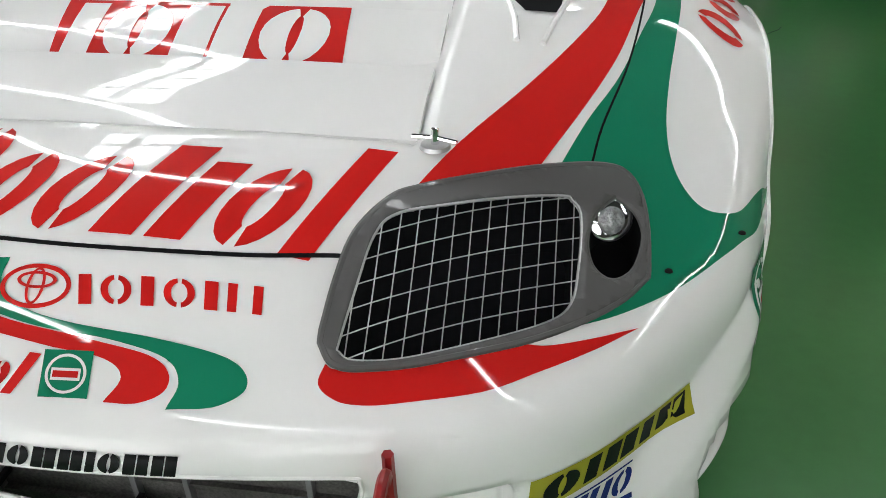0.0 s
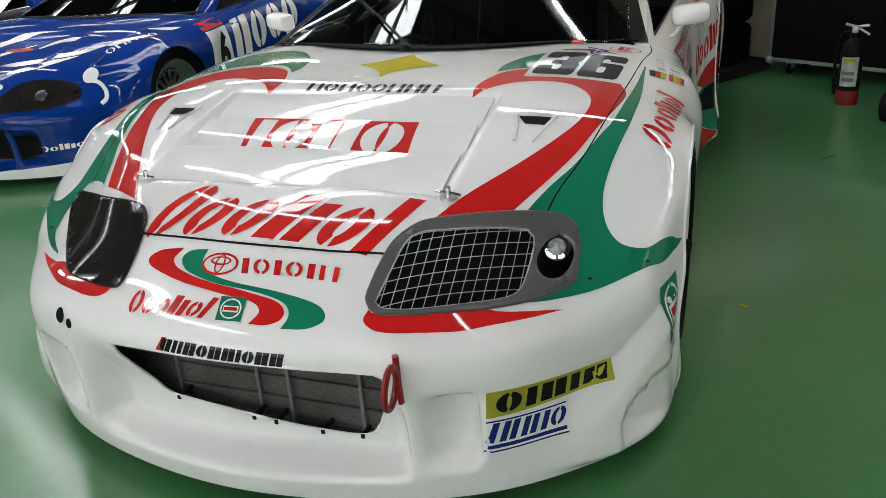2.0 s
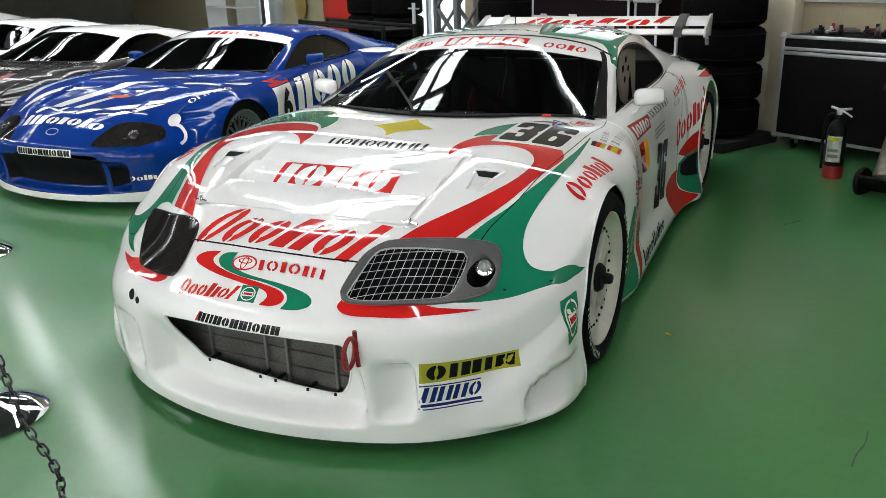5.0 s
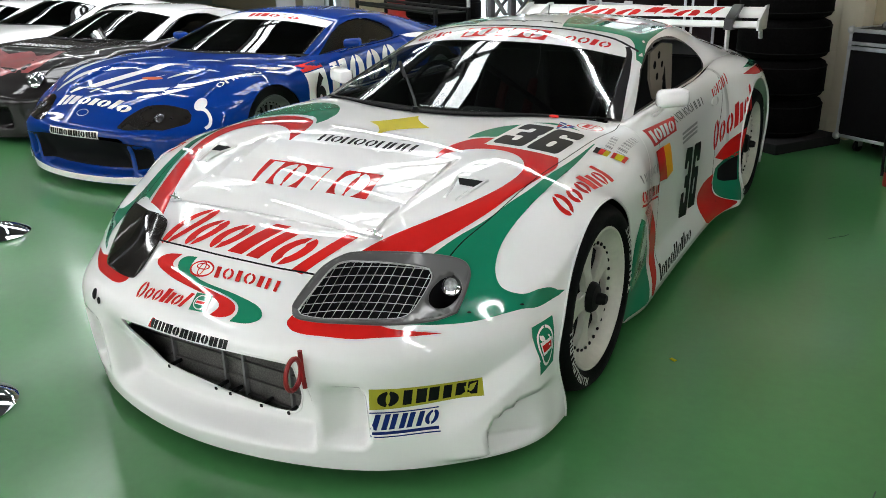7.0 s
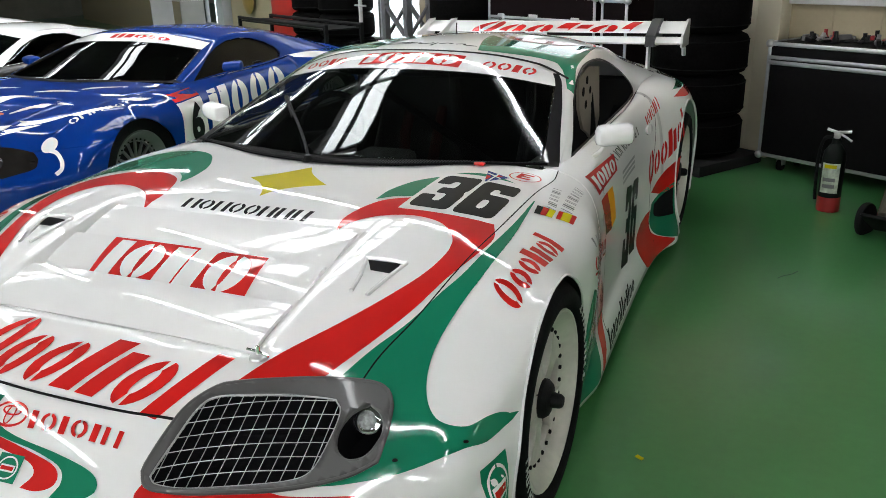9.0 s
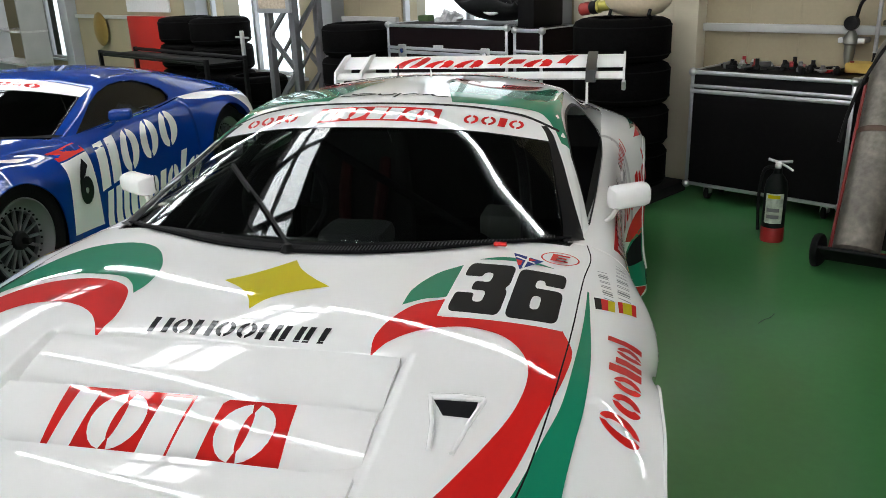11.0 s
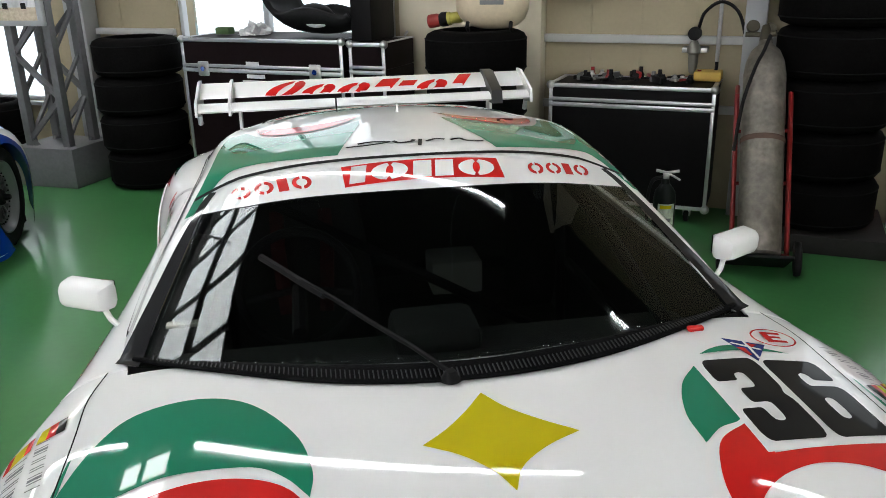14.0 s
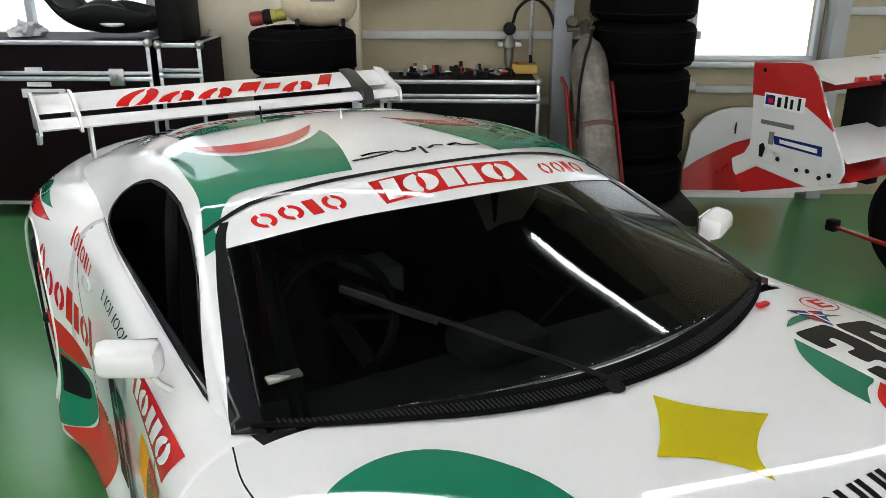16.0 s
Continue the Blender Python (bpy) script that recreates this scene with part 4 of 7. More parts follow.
# flank markings: (u along, v up)
for plane, sg in ((LEFT_SIDE, 1), (RIGHT_SIDE, -1)):
    def q4(a, b2, c2, d2):
        """Lower left, lower right, upper right, upper left as read by one who faces this flank; y and z."""
        return [(y if sg > 0 else -y, z) for y, z in ((a, b2, c2, d2) if sg > 0 else (b2, a, d2, c2))]

    press("red_plate", plane, in_quad(q4((1.76, .664), (2.16, .648), (2.165, .708), (1.72, .732)), SQUARE), RED, car)
    press("white_emblem_row", plane, in_quad(q4((1.79, .672), (2.13, .657), (2.135, .699), (1.76, .720)), emblem_row("IOHO", weight=.36, gap=.14)), WHITE, car, off=.0025)
    press("black_emblem_row", plane, in_quad(q4((2.20, .674), (2.68, .672), (2.66, .711), (2.12, .716)), emblem_row("HOHOOHHH", weight=.16, gap=.14)), BLACKP, car)
    press("red_emblem_row", plane, in_quad(q4((2.86, .672), (3.08, .715), (3.11, .765), (2.85, .715)), emblem_row("IOIOIH", weight=.22, gap=.25)), RED, car)
    press("race_number", plane, in_quad(q4((2.22, .235), (2.385, .209), (2.468, .514), (2.335, .534)), BLOCK_3), BLACKP, car, off=.0026)
    press("race_number", plane, in_quad(q4((2.405, .228), (2.545, .213), (2.637, .505), (2.50, .518)), BLOCK_6), BLACKP, car, off=.0026)
    press("thin_print_bars", plane, [[[(a, z) for a, z in ((sg * 2.26, h), (sg * 2.55, h), (sg * 2.55, h + .012), (sg * 2.26, h + .012))]] for h in (.565, .585, .605)], GREYP, car)
    press("orange_sticker", plane, in_quad(q4((1.93, .49), (2.073, .495), (2.023, .626), (1.87, .638)), SQUARE), ORANGE, car)
    press("red_sticker", plane, in_quad(q4((1.81, .515), (1.96, .49), (1.90, .637), (1.762, .645)), SQUARE), RED, car, off=.0022)
    press("grey_emblem_row", plane, in_quad(q4((1.40, .618), (1.763, .564), (1.78, .597), (1.38, .650)), emblem_row("HHIHOOI", weight=.2, gap=.2)), GREYP, car)
    press("red_emblem_row", plane, in_quad(q4((1.39, .548), (1.793, .474), (1.799, .507), (1.37, .598)), emblem_row("OHIHIHI", weight=.26, gap=.2)), RED, car)
    press("red_underline_bar", plane, in_quad(q4((1.39, .534), (1.79, .456), (1.79, .464), (1.39, .543)), SQUARE), RED, car)
    press("red_emblem_row", plane, in_quad(q4((2.86, .40), (3.30, .56), (3.32, .68), (2.85, .545)), emblem_row("OoomioI", slant=.04, weight=.3)), RED, car)
    f = lambda run: [(sg * y, z) for y, z in run]
    press("red_swoosh", plane, [[curve(f([(1.44, .50), (1.56, .50), (1.68, .43), (1.78, .33), (1.80, .24), (1.77, .15), (1.69, .075)]), f([(1.66, .09), (1.70, .17), (1.70, .26), (1.65, .34), (1.56, .43), (1.44, .50)]))]], RED, car)
    press("green_swoosh", plane, [[curve(f([(1.40, .49), (1.50, .44), (1.60, .35), (1.655, .26), (1.655, .17), (1.62, .085)]), f([(1.60, .08), (1.50, .075), (1.40, .075)]), f([(1.39, .1), (1.385, .25), (1.38, .40), (1.40, .49)]))]], GREEN, car)
    press("black_emblem_row", plane, in_quad(q4((1.81, .098), (2.36, .108), (2.39, .158), (1.81, .160)), emblem_row("IoiooHomIoo", weight=.34, gap=.14, slant=.05)), BLACKP, car)
    press("red_swoosh", plane, [[curve(f([(2.88, .285), (2.73, .275), (2.61, .24), (2.59, .17), (2.64, .10), (2.70, .075)]), f([(2.72, .075), (2.95, .075), (3.07, .09)]), f([(3.07, .10), (2.95, .14), (2.87, .18), (2.86, .23), (2.88, .285)]))]], RED, car)
    press("green_swoosh", plane, [[curve(f([(2.90, .31), (3.02, .34), (3.14, .36)]), f([(3.14, .36), (3.135, .25), (3.15, .12)]), f([(3.13, .09), (3.0, .125), (2.90, .17), (2.87, .23), (2.90, .31)]))]], GREEN, car)
    press("red_swoosh", plane, [[curve(f([(2.89, .365), (3.02, .33), (3.15, .34)]), f([(3.16, .36), (3.20, .44), (3.22, .47)]), f([(3.18, .46), (3.05, .43), (2.89, .365)]))]], RED, car)
    press("duct_shadow_inlay", plane, [[curve(f([(2.93, .30), (3.03, .325), (3.12, .335)]), f([(3.12, .33), (3.115, .27), (3.12, .21)]), f([(3.11, .205), (3.0, .22), (2.93, .25), (2.93, .30)]))]], VOID, car, off=.003)
    press("rear_red_swoosh", plane, [[curve(f([(3.30, .735), (3.5, .745), (3.75, .73), (3.95, .66)]), f([(3.95, .63), (3.75, .695), (3.5, .71), (3.30, .735)]))]], RED, car)
    press("rear_green_swoosh", plane, [[curve(f([(3.36, .76), (3.55, .768), (3.78, .755), (3.97, .69)]), f([(3.97, .67), (3.75, .735), (3.5, .75), (3.36, .76)]))]], GREEN, car)
    # window seal and door lines
    press("window_seal", plane, [[curve([(sg * y, z) for y, z in SIDE_WINDOW] + [(sg * SIDE_WINDOW[0][0], SIDE_WINDOW[0][1])]), [(sg * (2.42 + (y - 2.42) * .975), .885 + (z - .885) * .93) for y, z in SIDE_WINDOW]]], BLACKP, car, off=.003)
    for line in ([(1.86, .70), (1.80, .5), (1.80, .3), (1.83, .09)], [(3.02, .78), (2.96, .6), (2.88, .4), (2.85, .09)]):
        press("door_line", plane, [[strip([(sg * y, z) for y, z in line], .005)]], VOID, car)
    press("door_catch", plane, [[[(sg * (2.86 + .05 * math.cos(a * .5236)), .66 + .022 * math.sin(a * .5236)) for a in range(12)]]], WHITE, car, off=.002, thick=.008)

# bumper corner stickers on both sides of the nose
for sg in (1, -1):
    pl = Plane((.72, sg * .69, 0), (0, 0, 1), (SKIN_TREE,)) if sg > 0 else Plane((.72, -.69, 0), (0, 0, 1), (SKIN_TREE,))
    uu = lambda x, y: x * pl.u.x + y * pl.u.y
    if sg > 0:
        a0, a1 = uu(.578, .203), uu(.795, .43)
        press("yellow_plate", pl, in_quad([(a0, .258), (a1, .256), (a1, .303), (a0, .323)], SQUARE), OLIVE, car)
        press("black_emblem_row", pl, in_quad([(a0 + .02, .266), (a1 - .015, .263), (a1 - .015, .298), (a0 + .02, .315)], emblem_row("OIHIH", weight=.4, gap=.2, slant=.02)), BLACKP, car, off=.0024)
        b1 = uu(.715, .33)
        press("navy_plate", pl, in_quad([(a0, .166), (b1, .172), (b1, .244), (a0, .251)], SQUARE), WHITE, car, off=.0016)
        press("navy_emblem_row", pl, in_quad([(a0 + .005, .192), (b1 - .005, .196), (b1, .236), (a0 + .01, .244)], emblem_row("HHHO", weight=.32, gap=.16, slant=.05)), NAVY, car, off=.0024)
        press("navy_bars", pl, in_quad([(a0, .166), (b1, .172), (b1, .244), (a0, .251)], [[[(0, 0), (1, 0), (1, .05), (0, .05)]], [[(0, .95), (1, .95), (1, 1), (0, 1)]], [[(.02, .12), (.98, .12), (.98, .24), (.02, .24)]]]), NAVY, car, off=.0024)
for plane, sg in ((LEFT_SIDE, 1), (RIGHT_SIDE, -1)):
    badge_on(plane, [(sg * .558, .276), (sg * .636, .288), (sg * .636, .430), (sg * .558, .418)], car)

# bonnet seams, roof and screen
seam = [strip([(-.345, .318), (-.2, .295), (0, .281), (.2, .292), (.345, .318)], .005)]
press("bonnet_seam", TOP, [seam], VOID, car, off=.0022)
for o in (1, -1):
    press("bonnet_seam", TOP, [[strip([(o * .632, .54), (o * .645, .60), (o * .682, .725), (o * .707, .87), (o * .72, 1.02), (o * .728, 1.17), (o * .735, 1.40), (o * .745, 1.55), (o * .73, 1.66)], .0032)]], VOID, car, off=.0022)
foot = lambda x: 1.433 + .50 * x * x + .14 * abs(x) ** 5
press("scuttle", TOP, [[[(x, foot(x)) for x in np.linspace(-.685, .685, 41)] + [(x, foot(x) + .075 - .06 * abs(x / .685) ** 3) for x in np.linspace(.685, -.685, 41)]]], CARBON, car, off=.004, label="black carbon strip at the foot of the windscreen", thick=.004)
bt = lambda x: 2.205 + .26 * x * x
bb2 = lambda x: 2.053 + .34 * x * x
press("screen_banner", TOP, [[[(x, bb2(x)) for x in np.linspace(-.585, .585, 41)] + [(x, bt(x) - .45 * max(0, abs(x) - .47) ** 1.4 * 2.2) for x in np.linspace(.575, -.575, 41)]]], WHITE, car, off=.002, label="white sun strip across the top of the windscreen")
press("screen_seal", TOP, [[[(x, bt(x) - .45 * max(0, abs(x) - .47) ** 1.4 * 2.2) for x in np.linspace(-.60, .60, 41)] + [(x, bt(x) + .016 - .45 * max(0, abs(x) - .47) ** 1.4 * 2.2) for x in np.linspace(.60, -.60, 41)]]], BLACKP, car, off=.004)
for o in (1, -1):
    outer = spline([(.722, 1.695), (.695, 1.80), (.664, 1.92), (.632, 2.05), (.606, 2.14), (.583, 2.215), (.558, 2.258)], 5)
    inner = spline([(.668, 1.655), (.648, 1.80), (.623, 1.92), (.598, 2.05), (.580, 2.14), (.560, 2.205), (.540, 2.246)], 5)
    press("screen_seal", TOP, [[[(o * x, y) for x, y in (*outer, *inner[::-1])]]], BLACKP, car, off=.003)
press("red_plate", TOP, in_quad([(-.202, 2.090), (.219, 2.094), (.217, 2.190), (-.206, 2.186)], SQUARE), RED, car, off=.003)
press("white_emblem_row", TOP, in_quad([(-.185, 2.10), (.20, 2.10), (.20, 2.178), (-.185, 2.178)], emblem_row("IOHO", weight=.4, gap=.14, slant=.03)), WHITE, car, off=.004)
for quad in ([(-.49, 2.165), (-.283, 2.115), (-.29, 2.20), (-.51, 2.255)], [(.297, 2.12), (.485, 2.175), (.49, 2.258), (.297, 2.198)]):
    press("red_emblem_row", TOP, in_quad(quad, emblem_row("ooio", weight=.21, gap=.2)), RED, car, off=.003)
green_roof = curve([(.235, 2.262), (.35, 2.285), (.46, 2.325), (.525, 2.335), (.562, 2.30)], [(.588, 2.25), (.614, 2.18)], [(.645, 2.175), (.624, 2.26), (.606, 2.33), (.592, 2.42), (.582, 2.60), (.57, 2.80)], [(.515, 2.84), (.475, 2.70), (.41, 2.59), (.30, 2.555), (.21, 2.61), (.145, 2.69)], [(.150, 2.62), (.185, 2.45), (.235, 2.262)])
red_roof = curve([(.13, 2.80), (.20, 2.66), (.30, 2.585), (.40, 2.62), (.46, 2.72), (.485, 2.86)], [(.485, 2.86), (.42, 2.76), (.33, 2.70), (.23, 2.71), (.13, 2.80)])
for fn in (lambda o: o, mirrored):
    press("green_roof_patch", TOP, [[fn(green_roof)]], GREEN, car, off=.002)
    press("red_roof_patch", TOP, [[fn(red_roof)]], RED, car, off=.0026)
    press("green_rear_roof_patch", TOP, [[fn(curve([(.10, 3.0), (.25, 2.97), (.42, 3.0)], [(.46, 3.12), (.30, 3.15), (.12, 3.12), (.10, 3.0)]))]], GREEN, car, off=.002)
strokes = (([(-.185, 2.316), (-.12, 2.318), (-.06, 2.335), (-.11, 2.347), (-.15, 2.338)], .012), ([(-.05, 2.342), (-.035, 2.320), (0, 2.326), (.012, 2.345)], .013), ([(.03, 2.346), (.026, 2.32), (.02, 2.285)], .011), ([(.045, 2.322), (.075, 2.343), (.10, 2.335)], .012), ([(.115, 2.330), (.145, 2.343), (.16, 2.322), (.21, 2.318)], .012))
for line, broad in strokes:
    press("black_scribble", TOP, [[strip(line, broad)]], BLACKP, car, off=.002, cell=.02)


# ---- main car: lamps, grille, mirrors, wing, cabin ----
SMOKE = material("smoked_cover", (0.016, 0.014, 0.013), 0.06, spec=0.4, stain=0.2, stain_scale=9)
HEADGREY = material("headlamp_grey", (0.085, 0.083, 0.082), 0.34, coat=0.25, stain=0.06, stain_scale=8)
CREAM = material("cream_cage_paint", (0.30, 0.26, 0.21), 0.5, stain=0.1)
REDCLOTH = material("red_harness", (0.06, 0.007, 0.007), 0.8, grain=0.2)
HOOKRED = material("tow_hook_red", (0.28, 0.01, 0.012), 0.4, stain=0.1)


def skin_at(x, y, lift=0.0):
    hit = SKIN_TREE.ray_cast(Vector((x, y, 3)), Vector((0, 0, -1)))
    return hit[0] + hit[1] * (lift if hit[1].z > 0 else -lift)


def front_at(x, z, lift=0.0):
    hit = SKIN_TREE.ray_cast(Vector((x, -2, z)), Vector((0, 1, 0)))
    return hit[0] + hit[1] * (lift if hit[1].y < 0 else -lift)


# grilled headlamp recess
frame_ob = press("headlamp_frame", TOP, [[HEADLIGHT, OPEN_MESH, OPEN_LAMP]], HEADGREY, car, off=.0045, cell=.015, label="dark grey headlamp surround", thick=.004)
part("surround_edge", tubed([skin_at(x, y, .004) for x, y in HEADLIGHT], .0055, 8, closed=True), HEADGREY, car)
part("lamp_bowl_rim", tubed([skin_at(x, y, .004) for x, y in OPEN_LAMP], .0045, 8, closed=True), HEADGREY, car)


def bucket(name, outline, depth, mat):
    """A well below an opening in the nose, coloured near-black for the shade inside."""
    bm = bmesh.new()
    cx, cy = np.mean(outline, 0)
    rings = []
    for k, (shrink, drop) in enumerate(((1.04, .004), (1.0, depth * .5), (.9, depth))):
        rings.append([bm.verts.new(skin_at(cx + (x - cx) * shrink, cy + (y - cy) * shrink) + Vector((0, .35 * drop, -drop))) for x, y in outline])
    n = len(outline)
    for a, b2 in zip(rings, rings[1:]):
        for k in range(n):
            bm.faces.new((a[k], a[(k + 1) % n], b2[(k + 1) % n], b2[k]))
    bm.faces.new(rings[-1])
    bmesh.ops.recalc_face_normals(bm, faces=bm.faces[:])
    return part(name, bm, mat, car, angle=30)


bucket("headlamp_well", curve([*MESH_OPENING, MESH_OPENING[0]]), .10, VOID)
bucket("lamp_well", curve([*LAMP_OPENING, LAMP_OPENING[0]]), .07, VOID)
grille_rim = curve([*MESH_OPENING, MESH_OPENING[0]])
part("mesh_rim", tubed([skin_at(x, y, .006) for x, y in grille_rim], .0026, 6, closed=True), WIRE, car, "bright wire rim of the headlamp guard")


def clipped_line(a, d, outline, n=40):
    """The stretch of the line a + t d that lies inside the outline."""
    ts = np.linspace(-.4, .4, 400)
    u, v = a[0] + ts * d[0], a[1] + ts * d[1]
    dist, _, _ = inside_distance(outline, u, v)
    ok = ts[dist < 0]
    if len(ok) < 4:
        return None
    return [(a[0] + t * d[0], a[1] + t * d[1]) for t in np.linspace(ok[0], ok[-1], 14)]


across = np.array((.24, .135)) / math.hypot(.24, .135)      # wires that run along the lamp
down = np.array((-.004, .19)) / math.hypot(.004, .19)
for d, step_dir, count, gap2 in ((across, down, 9, .0255), (down, across, 11, .0245)):
    for k in range(-count, count + 1):
        base = np.array((.483, .335)) + step_dir * k * gap2
        line = clipped_line(base, d, grille_rim)
        if line:
            part("guard_wire", tubed([skin_at(x, y, .005) for x, y in line], .0009, 5), WIRE, car)
# round driving lamp in its bowl
lamp_c = skin_at(.668, .488, -.012)
aim = Vector((.25, -.85, .45)).normalized()
m = Matrix.Translation(lamp_c) @ aim.to_track_quat("Z", "Y").to_matrix().to_4x4()
b = bmesh.new()
lathe(b, [(.001, -.05), (.022, -.045), (.030, -.01), (.031, .0), (.027, .002)], "z", 28, m)
driving_lamp = part("driving_lamp", b, CHROME, car, "round chrome driving lamp")
b = bmesh.new()
lathe(b, [(.001, .006), (.012, .005), (.022, .001), (.028, -.004)], "z", 24, m)
part("lamp_glass", b, material("lamp_glass", (0.32, 0.33, 0.33), 0.12, metal=0.5, grain=0.35, grain_scale=120, bump=0.8), driving_lamp)
# smoked cover over the other headlamp
cover = curve([(-.30, .188), (-.277, .191), (-.268, .228), (-.282, .31), (-.312, .368), (-.36, .398), (-.484, .440), (-.60, .500), (-.672, .540)], [(-.680, .535), (-.668, .49), (-.60, .392), (-.54, .315), (-.475, .245), (-.41, .215), (-.345, .196), (-.30, .188)])
press("headlamp_cover", TOP, [[cover]], SMOKE, car, off=.003, cell=.02, label="smoked dark headlamp cover", thick=.004)
# small round holes and screws
for x, z, r in ((-.437, .408, .016), (-.402, .398, .011)):
    press("round_hole", FRONT, [[oval(x, z, r, r, 16)]], VOID, car, off=.002, cell=.05)
for x, y in ((.851, .556), (.742, .455), (-.83, .556), (-.72, .455), (.375, .632), (-.375, .632)):
    b = bmesh.new()
    lathe(b, [(.001, .002), (.005, .0015), (.006, 0)], "z", 10, Matrix.Translation(skin_at(x, y, .004)))
    part("screw", b, DARK, car)
for x in (.424, -.392):
    c0 = skin_at(x, .480, .002)
    b = bmesh.new()
    lathe(b, [(.001, .006), (.019, .005), (.021, 0)], "z", 20, Matrix.Translation(c0))
    pin = part("bonnet_pin", b, STEEL, car, "steel bonnet pin with a wire clip")
    b = bmesh.new()
    lathe(b, [(.001, .028), (.005, .027), (.006, .0)], "z", 10, Matrix.Translation(c0))
    tube(b, [c0 + Vector((-.032, .006, .012)), c0 + Vector((0, 0, .014)), c0 + Vector((.030, -.008, .012))], .003, 6)
    part("pin_clip", b, CHROME, pin)

# bonnet vents: raised lips and dark slot
for s, cx in ((1, 0.0), (-1, .024)):
    slot = [(cx + s * x, y) for x, y in ((.495, .838), (.577, .847), (.574, .805), (.520, .801))]
    press("vent_slot", TOP, [[slot if s > 0 else slot[::-1]]], VOID, car, off=.003)
    side1 = [skin_at(cx + s * x, y, .002) for x, y in ((.512, .72), (.505, .78), (.486, .848))]
    side2 = [skin_at(cx + s * x, y, .002) for x, y in ((.552, .72), (.566, .78), (.588, .857))]
    b = bmesh.new()
    tube(b, side1, .005, 8)
    tube(b, side2, .005, 8)
    tube(b, [side1[-1], (side1[-1] + side2[-1]) / 2 + Vector((0, .002, .002)), side2[-1]], .006, 8)
    part("vent_lip", b, WHITE, car)

# radiator behind the mouth, with splitter braces
b = bmesh.new()
box(b, -.40, .235, .12, .405, .26, .41)
core = part("radiator", b, NET, car, "dusty grey radiator core behind the mouth")
for x in (-.20, .02, .10, .28):
    part("radiator_rib", boxed(x, .222, .13, x + .008, .235, .40), GREYP, core)
for k in range(4):
    z = .16 + .055 * k
    part("radiator_fin", boxed(-.40, .225, z, .405, .234, z + .004), NET, core)
for x, z in ((-.17, .214), (.035, .197), (.09, .192), (.20, .178), (.29, .172)):
    q = front_at(x, z - .006, .002)
    part("splitter_brace", boxed(-.004, -.002, -.004, .005, .05, .006, bevel=.0015, m=Matrix.Translation(q)), DARK, car)
part("mouth_lining", boxed(-.30, .15, .392, .42, .25, .398), GREYP, car)
part("mouth_rim", tubed([front_at(x, z, -.002) for x, z in curve([*MOUTH, MOUTH[0]])], .004, 8, closed=True), WHITE, car)

# tow hook loop
base = front_at(.418, .375, .004)
loop = [base + Vector((.004 * math.sin(a), -.040 + .030 * math.cos(a), .046 * math.sin(a))) for a in np.linspace(0, 2 * math.pi, 22)[:-1]]
hook = part("tow_hook", tubed(loop, .007, 8, closed=True), HOOKRED, car, "dark red tow loop")
part("hook_strap", tubed([base + Vector((.004, -.012, .058)), base + Vector((.004, -.010, 0)), base + Vector((.004, -.004, -.055))], .007, 6), HOOKRED, hook)

# splitter blade and underside
b = bmesh.new()
edge_line = [(x, .085 + .35 * abs(x) ** 2.0 * (1 + .55 * abs(x) ** 4)) for x in np.linspace(-.9, .9, 37)]
prism(b, [(x * .93, y + .07) for x, y in edge_line] + [(.86, 1.3), (-.86, 1.3)], .035, .05)
prism(b, [(-.80, 1.3), (.80, 1.3), (.80, 4.1), (-.80, 4.1)], .045, .06)
part("floor_pan", b, VOID, car)
# arch linings and beams, with the shade inside put into their colour
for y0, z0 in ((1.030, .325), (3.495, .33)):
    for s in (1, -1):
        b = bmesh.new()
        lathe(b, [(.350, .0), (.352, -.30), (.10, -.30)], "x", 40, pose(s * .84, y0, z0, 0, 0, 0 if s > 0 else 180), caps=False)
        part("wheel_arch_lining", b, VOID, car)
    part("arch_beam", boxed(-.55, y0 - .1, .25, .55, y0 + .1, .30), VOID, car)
for s in (1, -1):
    arc = [Vector(LINE_EDGE[k]) for k in range(12)]
    arc = spline([(s * (p.x + .0015), p.y, p.z) for p in arc], 6)
    part("arch_lip", tubed([tuple(p) for p in arc], .0035, 8), WHITE, car)
    rear = [(s * (SKIN_TREE.ray_cast(Vector((s * 3, y, z)), Vector((-s, 0, 0)))[0] or Vector((s * .87, 0, 0))).x * s, y, z) for y, z in [(3.50 + .36 * math.cos(a), .33 + .36 * math.sin(a)) for a in np.linspace(-.55, math.pi + .55, 30)]]
    part("arch_lip", tubed(rear, .006, 8), WHITE, car)

# tyre wall lettering as plain curved bars
TYREWHITE = material("tyre_print", (0.50, 0.50, 0.48), 0.7, grain=0.3)
for s in (1, -1):
    for y0, z0, x0 in ((1.044, .318, .905), (3.49, .318, .897)):
        for start, count, broad in ((-.28, 7, .155), (3.12, 11, .108)):
            b = bmesh.new()
            for k in range(count):
                a0 = start + k * broad
                bars = [(0, .24, 0, 1), (.52, .76, 0, 1)] if k % 3 else [(.26, .50, 0, 1)]
                level = (.0, .4, .76)[k % 3]
                for u0, u1, v0, v1 in bars + [(0, .76, level, level + .24)]:
                    pts = [b.verts.new((s * (x0 + .0098 + .0003 * (v1 - v0 > .5)), y0 + s * (.259 + .026 * v) * math.cos(a0 + broad * u), z0 + (.259 + .026 * v) * math.sin(a0 + broad * u))) for u, v in ((u0, v0), (u1, v0), (u1, v1), (u0, v1))]
                    b.faces.new(pts if s > 0 else pts[::-1])
            tagged(part("tyre_print", b, TYREWHITE, car), kind="stuff")

